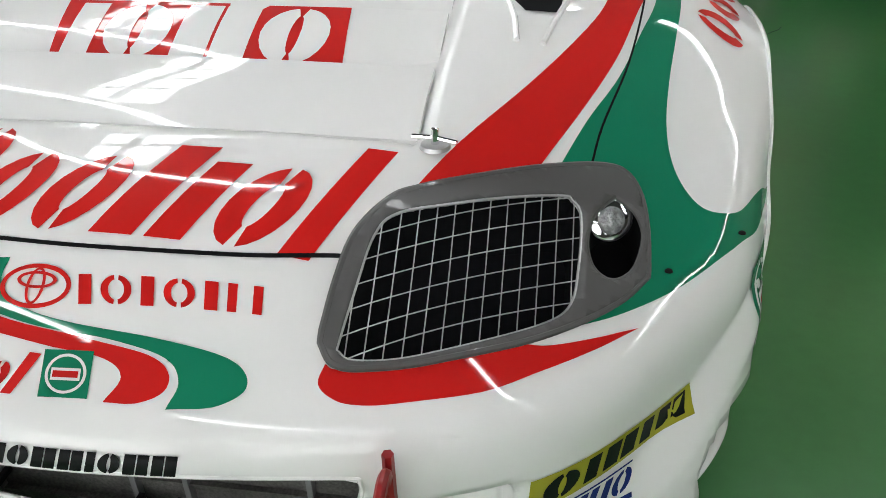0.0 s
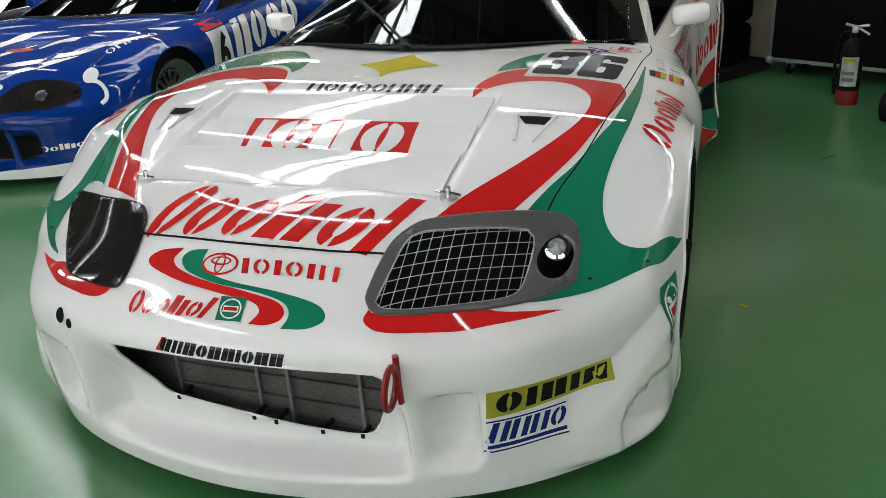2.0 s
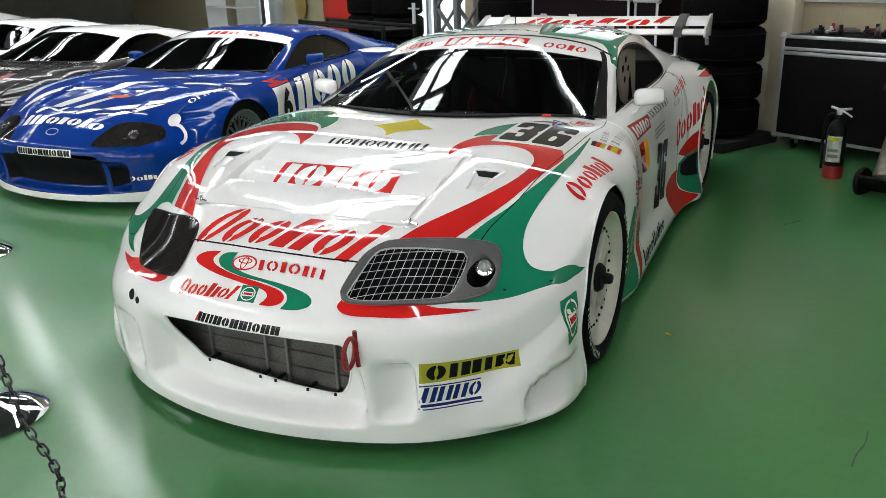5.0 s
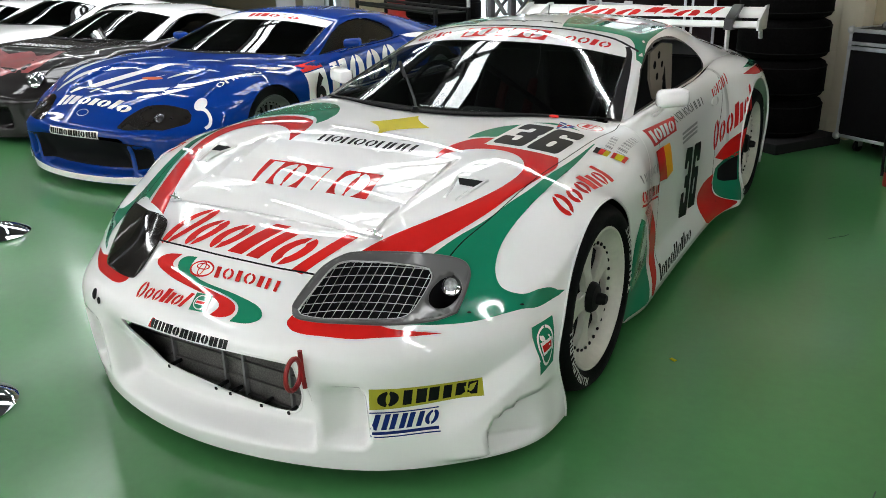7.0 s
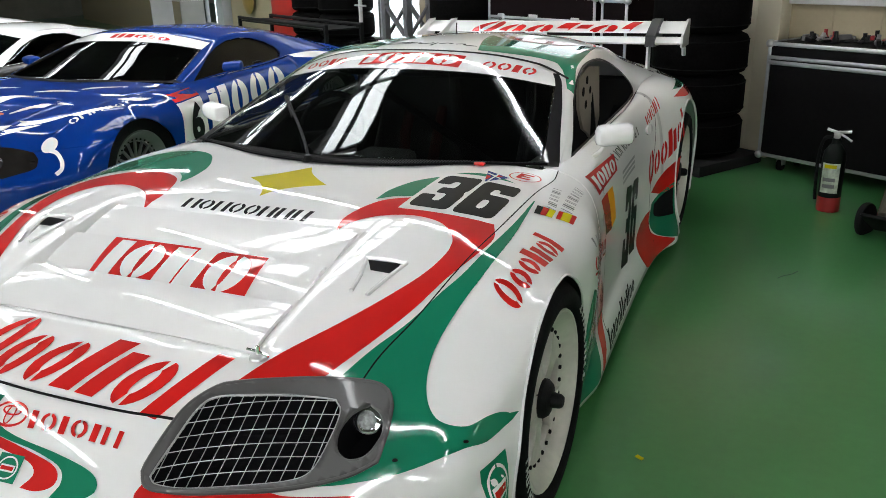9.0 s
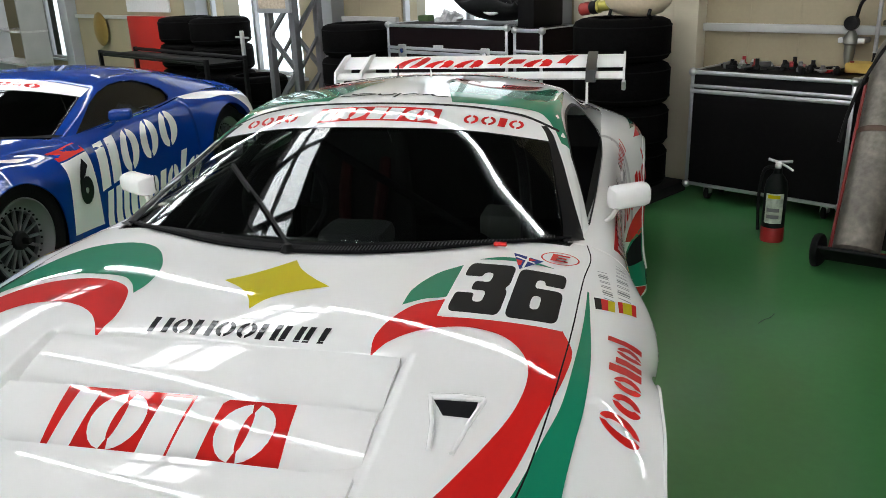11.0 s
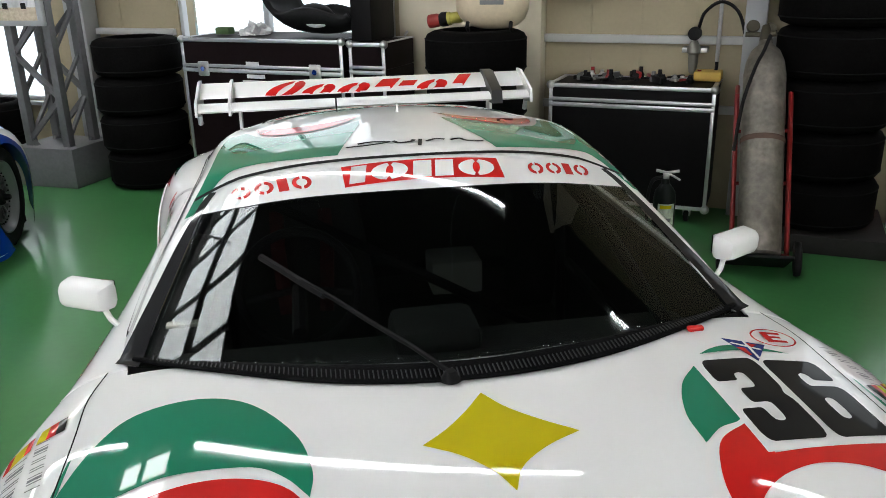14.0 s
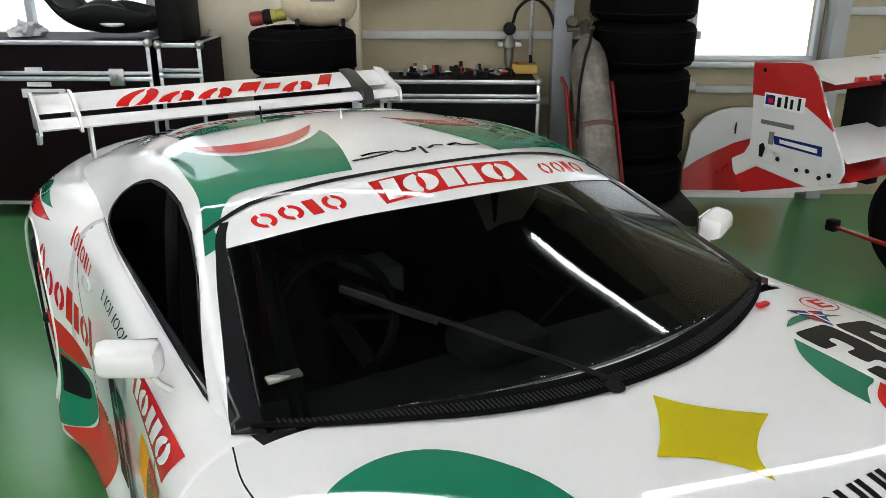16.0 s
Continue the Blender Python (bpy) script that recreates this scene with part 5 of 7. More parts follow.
# mirrors
def door_mirror(parent, s, paint, at, deep=.072):
    """A swept-back housing with a rounded nose, its glass behind and a thin stalk."""
    m = pose(s * at[0], at[1], at[2], 0, 0, s * 24)
    b2 = bmesh.new()
    box(b2, -.066, -deep * .5, -.037, .066, deep * .5, .037, bevel=.021)
    for v in b2.verts:
        k = max(0, -v.co.y / (deep * .5))
        v.co.z *= 1 - .26 * k
        v.co.x *= 1 - .10 * k
        v.co.z += .004 * v.co.x / .066 * s
    bmesh.ops.transform(b2, matrix=m, verts=b2.verts[:])
    ob = part("door_mirror", b2, paint, parent, "door mirror on a thin stalk")
    part("mirror_glass", boxed(-.052, deep * .5 + .0005, -.026, .052, deep * .5 + .004, .026, m=m), CHROME, ob)
    part("mirror_stalk", tubed([(s * (at[0] - .03), at[1], at[2] - .03), (s * (at[0] - .05), at[1] - .02, at[2] - .06), (s * .75, at[1] - .05, at[2] - .085)], .0075, 8), paint, ob)
    return ob


for s in (1, -1):
    door_mirror(car, s, WHITE, (.838, 1.982, .816))

# ribs of the vented strip below the screen
MESHGREY = material("dull_mesh_grey", (0.022, 0.022, 0.024), 0.5, spec=0.2)


def strip_at(x, y):
    tops = [tree.ray_cast(Vector((x, y, 3)), Vector((0, 0, -1)))[0] for tree in (SKIN_TREE, CAB_TREE)]
    return max((p for p in tops if p is not None), key=lambda p: p.z) + Vector((0, -.001, .009))


b = bmesh.new()
for x in np.linspace(-.64, .64, 141):
    run = [strip_at(x, foot(x) + .014), strip_at(x, foot(x) + .03), strip_at(x, foot(x) + .046 - .02 * abs(x / .685) ** 3)]
    tube(b, run, .0017, 4)
tagged(part("strip_rib", b, MESHGREY, car), kind="stuff")

# wiper, antenna, scuttle peg
part("wiper_arm", tubed([(-.046, 1.445, .803), (-.11, 1.53, .825), (-.179, 1.617, .842), (-.25, 1.70, .866), (-.323, 1.781, .888)], .0055, 6), DARK, car, "black windscreen wiper")
part("wiper_blade", tubed([(-.275, 1.725, .869), (-.323, 1.781, .882), (-.37, 1.838, .897), (-.415, 1.892, .910)], .009, 6), DARK, car)
b = bmesh.new()
lathe(b, [(.001, .02), (.010, .02), (.014, .012), (.022, 0)], "z", 16, pose(-.046, 1.442, .789))
part("wiper_pivot", b, DARK, car)
part("antenna", tubed([(-.18, 3.05, 1.03), (-.18, 3.06, 1.095)], .003, 6), DARK, car)
b = bmesh.new()
lathe(b, [(.001, .055), (.003, .04), (.006, .012), (.016, 0)], "z", 12, pose(.02, 2.85, 1.048))
part("roof_aerial_base", b, WHITE, car)
peg = strip_at(.51, 1.548)
part("scuttle_peg", boxed(peg.x - .018, peg.y - .008, peg.z - .004, peg.x + .018, peg.y + .008, peg.z + .007, bevel=.004), RED, car)

# rear wing: two planes, end plates, struts
def wing_plane(x0, x1, y0, chord, z0, rise, thick, mat, name):
    prof = [(0, 0), (.15, .55), (.4, .8), (.7, .55), (1, .08), (1, 0), (.7, -.15), (.4, -.35), (.15, -.4)]
    b2 = bmesh.new()
    ends = [[b2.verts.new((x, y0 + chord * u, z0 + rise * u + thick * v)) for u, v in prof] for x in (x0, x1)]
    n2 = len(prof)
    for k in range(n2):
        b2.faces.new((ends[0][k], ends[0][(k + 1) % n2], ends[1][(k + 1) % n2], ends[1][k]))
    b2.faces.new(ends[0])
    b2.faces.new(ends[1][::-1])
    bmesh.ops.recalc_face_normals(b2, faces=b2.faces[:])
    return part(name, b2, mat, car, angle=30)


wing_plane(-.79, .79, 3.90, .14, .925, .012, .030, WHITE, "wing_main_plane")
wing_plane(-.79, .79, 4.03, .13, .965, .055, .014, WHITE, "wing_flap")
FENCE = material("wing_fence", (0.02, 0.02, 0.022), 0.4, coat=0.4)
for x, half, mat in ((-.79, .006, WHITE), (-.64, .006, WHITE), (.62, .026, FENCE), (.79, .006, WHITE)):
    out = [(3.885, .905), (4.15, .895), (4.175, 1.035), (4.10, 1.035), (3.90, .965)]
    b = bmesh.new()
    turn = Matrix(((0, 0, 1, x), (1, 0, 0, 0), (0, 1, 0, 0), (0, 0, 0, 1)))
    prism(b, out, -half, half, turn)
    part("wing_end_plate", b, mat, car)
for x in (-.60, .60):
    part("wing_strut", boxed(x - .006, 3.95, .72, x + .006, 4.03, .93), WHITE, car)
for x in (-.79, .79):
    part("wing_bracket", tubed([(x, 4.0, .895), (x, 4.02, .85)], .012, 6), ALU, car)
flap_tree = BVHTree.FromPolygons([v.co.copy() for v in bpy.data.objects["wing_flap"].data.vertices] + [v.co.copy() for v in bpy.data.objects["wing_main_plane"].data.vertices], [tuple(p.vertices) for p in bpy.data.objects["wing_flap"].data.polygons] + [tuple(i + len(bpy.data.objects["wing_flap"].data.vertices) for i in p.vertices) for p in bpy.data.objects["wing_main_plane"].data.polygons])
WINGFACE = Plane((1, 0, 0), (0, .55, .83), (flap_tree,))
vv = lambda y, z: y * WINGFACE.v.y + z * WINGFACE.v.z
press("red_emblem_row", WINGFACE, in_quad([(-.50, vv(4.0, .955)), (.48, vv(4.0, .955)), (.52, vv(4.14, 1.018)), (-.42, vv(4.14, 1.018))], emblem_row("OoomioI", slant=.05, weight=.36)), RED, car, off=.002)

# cabin: tub, dash, seat, cage, wheel
DASH = material("dull_grey_dash", (0.018, 0.019, 0.018), 0.7, grain=0.15, stain=0.2)
b = bmesh.new()
box(b, -.70, 1.62, .10, .70, 3.6, .14)
box(b, -.74, 1.62, .12, -.70, 3.6, .74)
box(b, .70, 1.62, .12, .74, 3.6, .74)
box(b, -.72, 1.60, .12, .72, 1.66, .70)
box(b, -.70, 3.4, .12, .70, 3.5, .80)
part("cabin_tub", b, material("dark_cabin_paint", (0.006, 0.006, 0.006), 0.7, stain=0.3, grain=0.1), car)
b = bmesh.new()
box(b, -.66, 1.64, .55, .66, 1.95, .665, bevel=.03)
part("dashboard", b, DASH, car, "matt dark grey dashboard")
part("instrument_hood", boxed(-.12, 1.80, .64, .10, 1.98, .725, bevel=.03), DASH, car)
b = bmesh.new()
tube(b, [(-.34 + .155 * math.cos(a), 2.10 + .05 * math.sin(a), .74 + .145 * math.sin(a)) for a in np.linspace(0, 2 * math.pi, 25)[:-1]], .013, 8, closed=True)
steer = part("steering_wheel", b, DARK, car)
part("steering_column", tubed([(-.34, 2.10, .74), (-.34, 1.9, .70)], .02, 8), DARK, steer)
part("steering_spoke", tubed([(-.48, 2.09, .72), (-.34, 2.10, .74), (-.20, 2.09, .72)], .01, 6), DARK, steer)


SEATGREY = material("dark_seat_cloth", (0.015, 0.015, 0.016), 0.8, grain=0.2)


def bucket_seat(parent, x, y, z, mat):
    b2 = bmesh.new()
    prof = spline([(y - .28, z + .16), (y - .05, z + .06), (y + .14, z + .08), (y + .24, z + .3), (y + .33, z + .58), (y + .38, z + .74)], 5)
    rows2 = []
    for i, (yy, zz) in enumerate(prof):
        t = i / (len(prof) - 1)
        w = .24 - .10 * max(0, t - .55) / .45
        rows2.append([b2.verts.new((x + w * u, yy - .09 * abs(u) ** 3, zz + .08 * abs(u) ** 3)) for u in np.linspace(-1, 1, 13)])
    for a, c2 in zip(rows2, rows2[1:]):
        for k in range(12):
            b2.faces.new((a[k], a[k + 1], c2[k + 1], c2[k]))
    ob = part("seat", b2, mat, parent)
    mo = ob.modifiers.new("thickness", "SOLIDIFY")
    mo.thickness = .03
    return ob


seat = bucket_seat(car, -.34, 2.72, .10, SEATGREY)
for dx in (-.09, .09):
    part("harness", tubed([(-.34 + dx, 3.03, .68), (-.34 + dx, 2.95, .56), (-.34 + dx * .8, 2.86, .34)], .028, 6), REDCLOTH, seat, "red shoulder harness")
cage = [[(-.56, 1.76, .68), (-.50, 2.10, .86), (-.44, 2.34, .955), (-.43, 2.75, .985)], [(.56, 1.76, .68), (.50, 2.10, .86), (.44, 2.34, .955), (.43, 2.75, .985)], [(-.60, 2.75, .2), (-.57, 2.75, .75), (-.43, 2.75, .985), (.43, 2.75, .985), (.57, 2.75, .75), (.60, 2.75, .2)], [(-.44, 2.34, .955), (.44, 2.34, .955)], [(-.52, 2.75, .85), (.50, 2.76, .25)], [(-.43, 2.75, .975), (-.40, 3.4, .72)], [(.43, 2.75, .975), (.40, 3.4, .72)], [(-.62, 1.8, .5), (-.62, 2.75, .5)], [(.62, 1.8, .5), (.62, 2.75, .5)]]
for line in cage:
    part("roll_cage_bar", tubed(line if len(line) < 3 else spline(line, 4), .019, 8), DARK, car)
b = bmesh.new()
prism(b, [(2.50, .925), (2.66, .955), (2.86, .93), (2.90, .70), (2.80, .60), (2.70, .66), (2.60, .70), (2.52, .80)], -.006, .006, Matrix(((0, 0, 1, .572), (1, 0, 0, 0), (0, 1, 0, 0), (0, 0, 0, 1))))
gusset = part("pillar_gusset", b, CREAM, car, "cream painted gusset plate with round holes")
for y, z, r in ((2.58, .86, .020), (2.64, .90, .018), (2.63, .80, .018), (2.70, .85, .016), (2.74, .78, .016), (2.80, .70, .018)):
    b = bmesh.new()
    lathe(b, [(.001, .0075), (r, .0075), (r, .006)], "x", 14, pose(.572, y, z, 0, 0, 0))
    part("gusset_hole", b, VOID, gusset)
b = bmesh.new()
box(b, .165, 3.10, .26, .375, 3.30, .40, bevel=.012)
part("cabin_box", b, material("pale_cabin_box", (0.3, 0.305, 0.28), 0.5, stain=0.1), car)
part("screen_sticker", boxed(-.625, 1.765, .803, -.555, 1.79, .811, bevel=.002), material("pale_sticker", (0.42, 0.42, 0.36), 0.6, grain=0.2, grain_scale=60), car)


# ---- other parked racing cars ----
def simple_marks(parent, lamp_mat, mouth=True, lamp=HEADLIGHT):
    for m in (lambda o: o, lambda o: [(-x, y) for x, y in o][::-1]):
        press("headlamp", TOP, [[m(lamp)]], lamp_mat, parent, off=.003, cell=.04)
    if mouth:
        # no opening here: a flat near-black sheet stands for the shade inside
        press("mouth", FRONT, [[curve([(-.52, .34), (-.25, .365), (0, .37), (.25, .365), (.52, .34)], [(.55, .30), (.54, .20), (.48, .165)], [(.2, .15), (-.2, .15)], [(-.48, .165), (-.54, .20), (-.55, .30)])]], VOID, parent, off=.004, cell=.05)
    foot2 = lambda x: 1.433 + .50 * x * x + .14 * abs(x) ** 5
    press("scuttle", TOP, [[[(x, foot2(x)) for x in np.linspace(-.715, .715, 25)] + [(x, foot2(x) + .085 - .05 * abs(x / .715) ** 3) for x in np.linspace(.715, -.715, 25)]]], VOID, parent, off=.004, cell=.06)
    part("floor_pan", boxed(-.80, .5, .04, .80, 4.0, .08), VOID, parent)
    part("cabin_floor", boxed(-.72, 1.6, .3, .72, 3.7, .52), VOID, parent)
    for y0 in (1.002, 3.518):
        for s in (1, -1):
            b2 = bmesh.new()
            lathe(b2, [(.350, .0), (.352, -.30), (.10, -.30)], "x", 28, pose(s * .84, y0, .345, 0, 0, 0 if s > 0 else 180), caps=False)
            part("wheel_arch_lining", b2, VOID, parent)


def parked_car(name, label, at, paint, roof_paint, rim_mat, spokes=10, axle=1.002):
    c2 = thing(name, label, "racing car", at)
    build_skin(c2, paint)
    build_cabin(c2, roof_paint, DARKGLASS, DARKGLASS)
    for x, y, z, s in ((.872, axle, .34, 1), (-.872, axle, .34, -1), (.86, 3.518, .345, 1), (-.86, 3.518, .345, -1)):
        wheel(c2, x, y, z, s, rim_mat, spokes=spokes)
    return c2


blue = parked_car("racing_car", "blue racing coupe with white flames and a white door number", pose(-2.934, 1.784, 0, 0, 0, .8) @ Matrix.Diagonal((1.07, .905, .905, 1)), BLUE, BLUE, RIMGREY, 16, 1.045)
BLUE_LAMP = curve([(.335, .170), (.36, .26), (.41, .355), (.49, .415), (.567, .452), (.645, .478)], [(.685, .46), (.702, .42), (.688, .385)], [(.61, .272), (.50, .205), (.41, .165), (.345, .158)])
simple_marks(blue, SMOKE, lamp=BLUE_LAMP)
for s in (1, -1):
    b = bmesh.new()
    lathe(b, [(.001, .01), (.03, .006), (.042, -.004)], "z", 20, Matrix.Translation(skin_at(s * .53, .325, .004)) @ Vector((0, -.7, .7)).to_track_quat("Z", "Y").to_matrix().to_4x4())
    part("lamp_lens", b, material("dim_lamp_lens", (0.05, 0.05, 0.055), 0.25, metal=0.6), blue)
press("white_lip", FRONT, [[[(-.87, .055), (.87, .055), (.88, .15), (.6, .125), (.3, .10), (-.3, .10), (-.6, .125), (-.88, .15)]]], WHITE, blue, off=.004, cell=.05)
flames = [([(-.52, .46), (-.50, .58), (-.488, .70), (-.387, .875), (-.216, .958)], .075), ([(-.30, .39), (-.25, .50), (-.209, .64), (-.116, .88), (.02, 1.0), (.204, 1.04)], .095), ([(-.12, .40), (-.06, .55), (.02, .72), (.14, .86)], .06), ([(.05, .39), (.14, .46), (.243, .55), (.504, .645), (.66, .826)], .075), ([(.30, .40), (.433, .507), (.567, .653)], .045), ([(.64, .80), (.676, .833), (.74, .95), (.80, 1.06)], .04), ([(.20, .80), (.272, .912), (.40, .93), (.565, .917)], .06), ([(.35, 1.24), (.399, 1.308), (.562, 1.40)], .05), ([(.70, 1.12), (.766, 1.201), (.80, 1.30)], .04), ([(-.62, .62), (-.66, .80), (-.62, 1.02), (-.52, 1.2)], .07), ([(-.40, 1.05), (-.28, 1.16), (-.10, 1.22)], .06), ([(.10, 1.12), (.24, 1.18), (.40, 1.17)], .05)]
for line, broad in flames:
    p0 = spline(line, 8)
    t0 = np.gradient(p0, axis=0)
    t0 /= np.linalg.norm(t0, axis=1, keepdims=True)
    w0 = broad / 2 * np.sin(np.linspace(.35, math.pi - .04, len(p0)))[:, None] * np.stack([-t0[:, 1], t0[:, 0]], 1)
    press("white_flame", TOP, [[[tuple(q) for q in np.concatenate([p0 + w0, (p0 - w0)[::-1]])]]], WHITE, blue, off=.0018, cell=.05)
press("red_flame", TOP, [[oval(.08, .78, .09, .03, 16, .5)]], material("orange_red_film", (0.50, 0.09, 0.03), 0.5, spec=0.1), blue, off=.0022, cell=.05)
press("white_emblem_row", TOP, in_quad([(-.30, .265), (.33, .262), (.35, .345), (-.33, .36)], emblem_row("IImoioIo", slant=.04, weight=.34)), WHITE, blue, off=.0026)
press("grey_ring", TOP, [[oval(0, .205, .05, .026), oval(0, .205, .043, .020)]], SILVERP, blue, off=.002)
press("white_plate", FRONT, in_quad([(-.22, .368), (.22, .368), (.22, .418), (-.22, .418)], SQUARE), WHITE, blue, off=.005)
press("black_emblem_row", FRONT, in_quad([(-.21, .374), (.21, .374), (.21, .412), (-.21, .412)], emblem_row("HIIHOHHIOHH", weight=.42, gap=.14)), BLACKP, blue, off=.006)
press("white_disc", TOP, [[oval(.685, .555, .035, .05)]], WHITE, blue, off=.004, cell=.05)
press("white_arc", Plane((.78, .62, 0), (0, 0, 1), (SKIN_TREE,)), [[strip([(.86, .55), (.91, .535), (.935, .495), (.93, .455), (.90, .43)], .02)]], WHITE, blue, off=.004, cell=.05)
press("white_emblem_row", TOP, in_quad([(.70, .72), (.80, 1.06), (.76, 1.08), (.66, .74)], emblem_row("OHHOO", weight=.2, gap=.2)), WHITE, blue, off=.002)
press("white_emblem_row", Plane((.78, .62, 0), (0, 0, 1), (SKIN_TREE,)), in_quad([(.56, .205), (.80, .215), (.80, .25), (.56, .24)], emblem_row("OoImioI", weight=.3)), WHITE, blue, off=.002)
for plane, sg in ((LEFT_SIDE, 1), (RIGHT_SIDE, -1)):
    def q5(a, b2, c2, d2):
        return [(y if sg > 0 else -y, z) for y, z in ((a, b2, c2, d2) if sg > 0 else (b2, a, d2, c2))]

    press("door_number_field", plane, in_quad(q5((1.41, .25), (1.74, .22), (1.715, .684), (1.40, .68)), SQUARE), WHITE, blue, cell=.02)
    press("red_field", plane, in_quad(q5((1.40, .688), (1.715, .692), (1.685, .742), (1.395, .735)), SQUARE), RED, blue, cell=.05)
    press("race_number", plane, in_quad(q5((1.49, .40), (1.665, .39), (1.68, .662), (1.50, .668)), figures("6", .05)), BLACKP, blue, off=.005, cell=.02)
    press("white_emblem_row", plane, in_quad(q5((1.80, .42), (2.86, .52), (2.82, .76), (1.79, .70)), emblem_row("HOOO", slant=.05, weight=.38)), WHITE, blue, cell=.05)
    press("white_emblem_row", plane, in_quad(q5((1.80, .17), (3.0, .20), (3.05, .46), (1.80, .40)), emblem_row("HIimoioIo", slant=.05, weight=.36)), WHITE, blue, cell=.05)
    press("white_sill", plane, [[[(sg * 1.45, .06), (sg * 3.1, .06), (sg * 3.1, .10), (sg * 1.45, .12)]]], WHITE, blue, cell=.06)
    press("white_rear_field", plane, [[curve([(sg * y, z) for y, z in ((3.0, .80), (3.4, .80), (3.8, .74), (4.05, .66))], [(sg * y, z) for y, z in ((4.05, .2), (3.93, .25), (3.92, .45))], [(sg * y, z) for y, z in ((3.85, .60), (3.6, .74), (3.3, .76), (3.0, .80))])]], WHITE, blue, cell=.05)
press("white_banner", TOP, [[[(x, bb2(x)) for x in np.linspace(-.585, .585, 25)] + [(x, bt(x)) for x in np.linspace(.575, -.575, 25)]]], WHITE, blue, off=.003, cell=.05)
press("red_emblem_row", TOP, in_quad([(-.1, 2.10), (.35, 2.13), (.35, 2.20), (-.1, 2.18)], emblem_row("IImoio", weight=.3)), RED, blue, off=.004)
for s in (1, -1):
    door_mirror(blue, s, BLUE, (.845, 2.11, .835), .095)
bucket_seat(blue, .30, 2.6, .2, material("white_seat", (0.55, 0.55, 0.56), 0.6, stain=0.1))

BLACKCAR = material("black_and_red_paint", (0.008, 0.006, 0.006), 0.5, spec=0.1, coat=0.6, stain=0.2)
dark_car = parked_car("racing_car", "black and red racing coupe with round headlamps and white cabin", pose(-5.15, 2.30, 0) @ Matrix.Diagonal((1, .86, .88, 1)), BLACKCAR, WHITE, RIMGREY, 6)
simple_marks(dark_car, BLACKCAR)
for s in (1, -1):
    b = bmesh.new()
    lathe(b, [(.001, .03), (.05, .026), (.085, .012), (.10, -.01)], "z", 24, Matrix.Translation(skin_at(s * .62, .46, .002)) @ Vector((0, -.75, .66)).to_track_quat("Z", "Y").to_matrix().to_4x4())
    part("round_headlamp", b, CHROME, dark_car, "round glass headlamp")
press("red_bonnet_field", TOP, [[curve([(-.5, .36), (-.2, .33), (.2, .33), (.5, .38)], [(.56, .6), (.5, .95)], [(.2, .85), (0, .95), (-.2, .85)], [(-.5, .95), (-.56, .6)])]], material("dark_red_film", (0.22, 0.03, 0.03), 0.3, coat=0.5, stain=0.3, stain_scale=6), dark_car, cell=.06)
press("white_print", TOP, in_quad([(-.4, 1.05), (.4, 1.05), (.4, 1.15), (-.4, 1.15)], emblem_row("HHOHOHOHH", weight=.3)), WHITE, dark_car, cell=.06)
press("white_print", FRONT, in_quad([(-.3, .38), (.3, .38), (.3, .42), (-.3, .42)], emblem_row("HHOHOHOHH", weight=.3)), WHITE, dark_car, off=.005, cell=.06)
white_car = parked_car("racing_car", "white racing coupe parked in the row", pose(-7.25, 3.0, 0) @ Matrix.Diagonal((1, .9, .9, 1)), WHITE, WHITE, RIMGREY, 6)
simple_marks(white_car, SMOKE)
press("grey_stripe", TOP, [[[(-.5, .45), (-.35, .42), (-.3, 1.4), (-.5, 1.4)]]], SILVERP, white_car, cell=.08)
copy_thing(white_car, pose(-9.35, 3.6, 0) @ Matrix.Diagonal((1, .9, .9, 1)))
silver_car = parked_car("racing_car", "silver racing coupe parked in the row", pose(-11.5, 4.3, 0), SILVERP, WHITE, RIMGREY, 6)
simple_marks(silver_car, SMOKE)

# ---- barrier: chrome posts and a black chain ----
def stanchion(x, y):
    st = thing("barrier_post", "chrome barrier post on a domed round foot", "barrier post", pose(x, y, 0), group="barrier posts")
    b2 = bmesh.new()
    lathe(b2, [(.175, .0), (.178, .008), (.165, .018), (.12, .040), (.07, .058), (.03, .07), (.022, .085)], "z", 48)
    part("foot", b2, CHROME, st)
    b2 = bmesh.new()
    lathe(b2, [(.019, .08), (.019, .90)], "z", 20)
    part("post", b2, CHROME, st)
    b2 = bmesh.new()
    lathe(b2, [(.001, .97), (.02, .965), (.03, .945), (.03, .925), (.022, .90)], "z", 20)
    part("knob", b2, CHROME, st)
    b2 = bmesh.new()
    lathe(b2, [(.024, .60), (.028, .61), (.028, .66), (.024, .67)], "z", 20)
    part("collar", b2, DARK, st)
    return st


stanchion(-.885, -.115)
stanchion(-2.52, 1.02)
stanchion(.95, -2.6)
CHAINM = material("black_chain", (0.03, 0.03, 0.032), 0.35, metal=0.6, grain=0.2)
chain = thing("barrier_chain", "black link chain hanging between barrier posts", "chain", pose(-.86, -.13, 0))
A0, B0 = Vector((-.86, -.13, .63)), Vector((.93, -2.58, .63))
via = [A0, Vector((-.62, -.23, .40)), Vector((-.36, -.36, .25)), Vector((-.05, -.52, .16)), Vector((.30, -1.1, .15)), Vector((.7, -2.0, .38)), B0]
path = spline([tuple(p - Vector((-.86, -.13, 0))) for p in via], 40)
gone = np.concatenate([[0], np.cumsum(np.linalg.norm(np.diff(path, axis=0), axis=1))])
link_bm = bmesh.new()
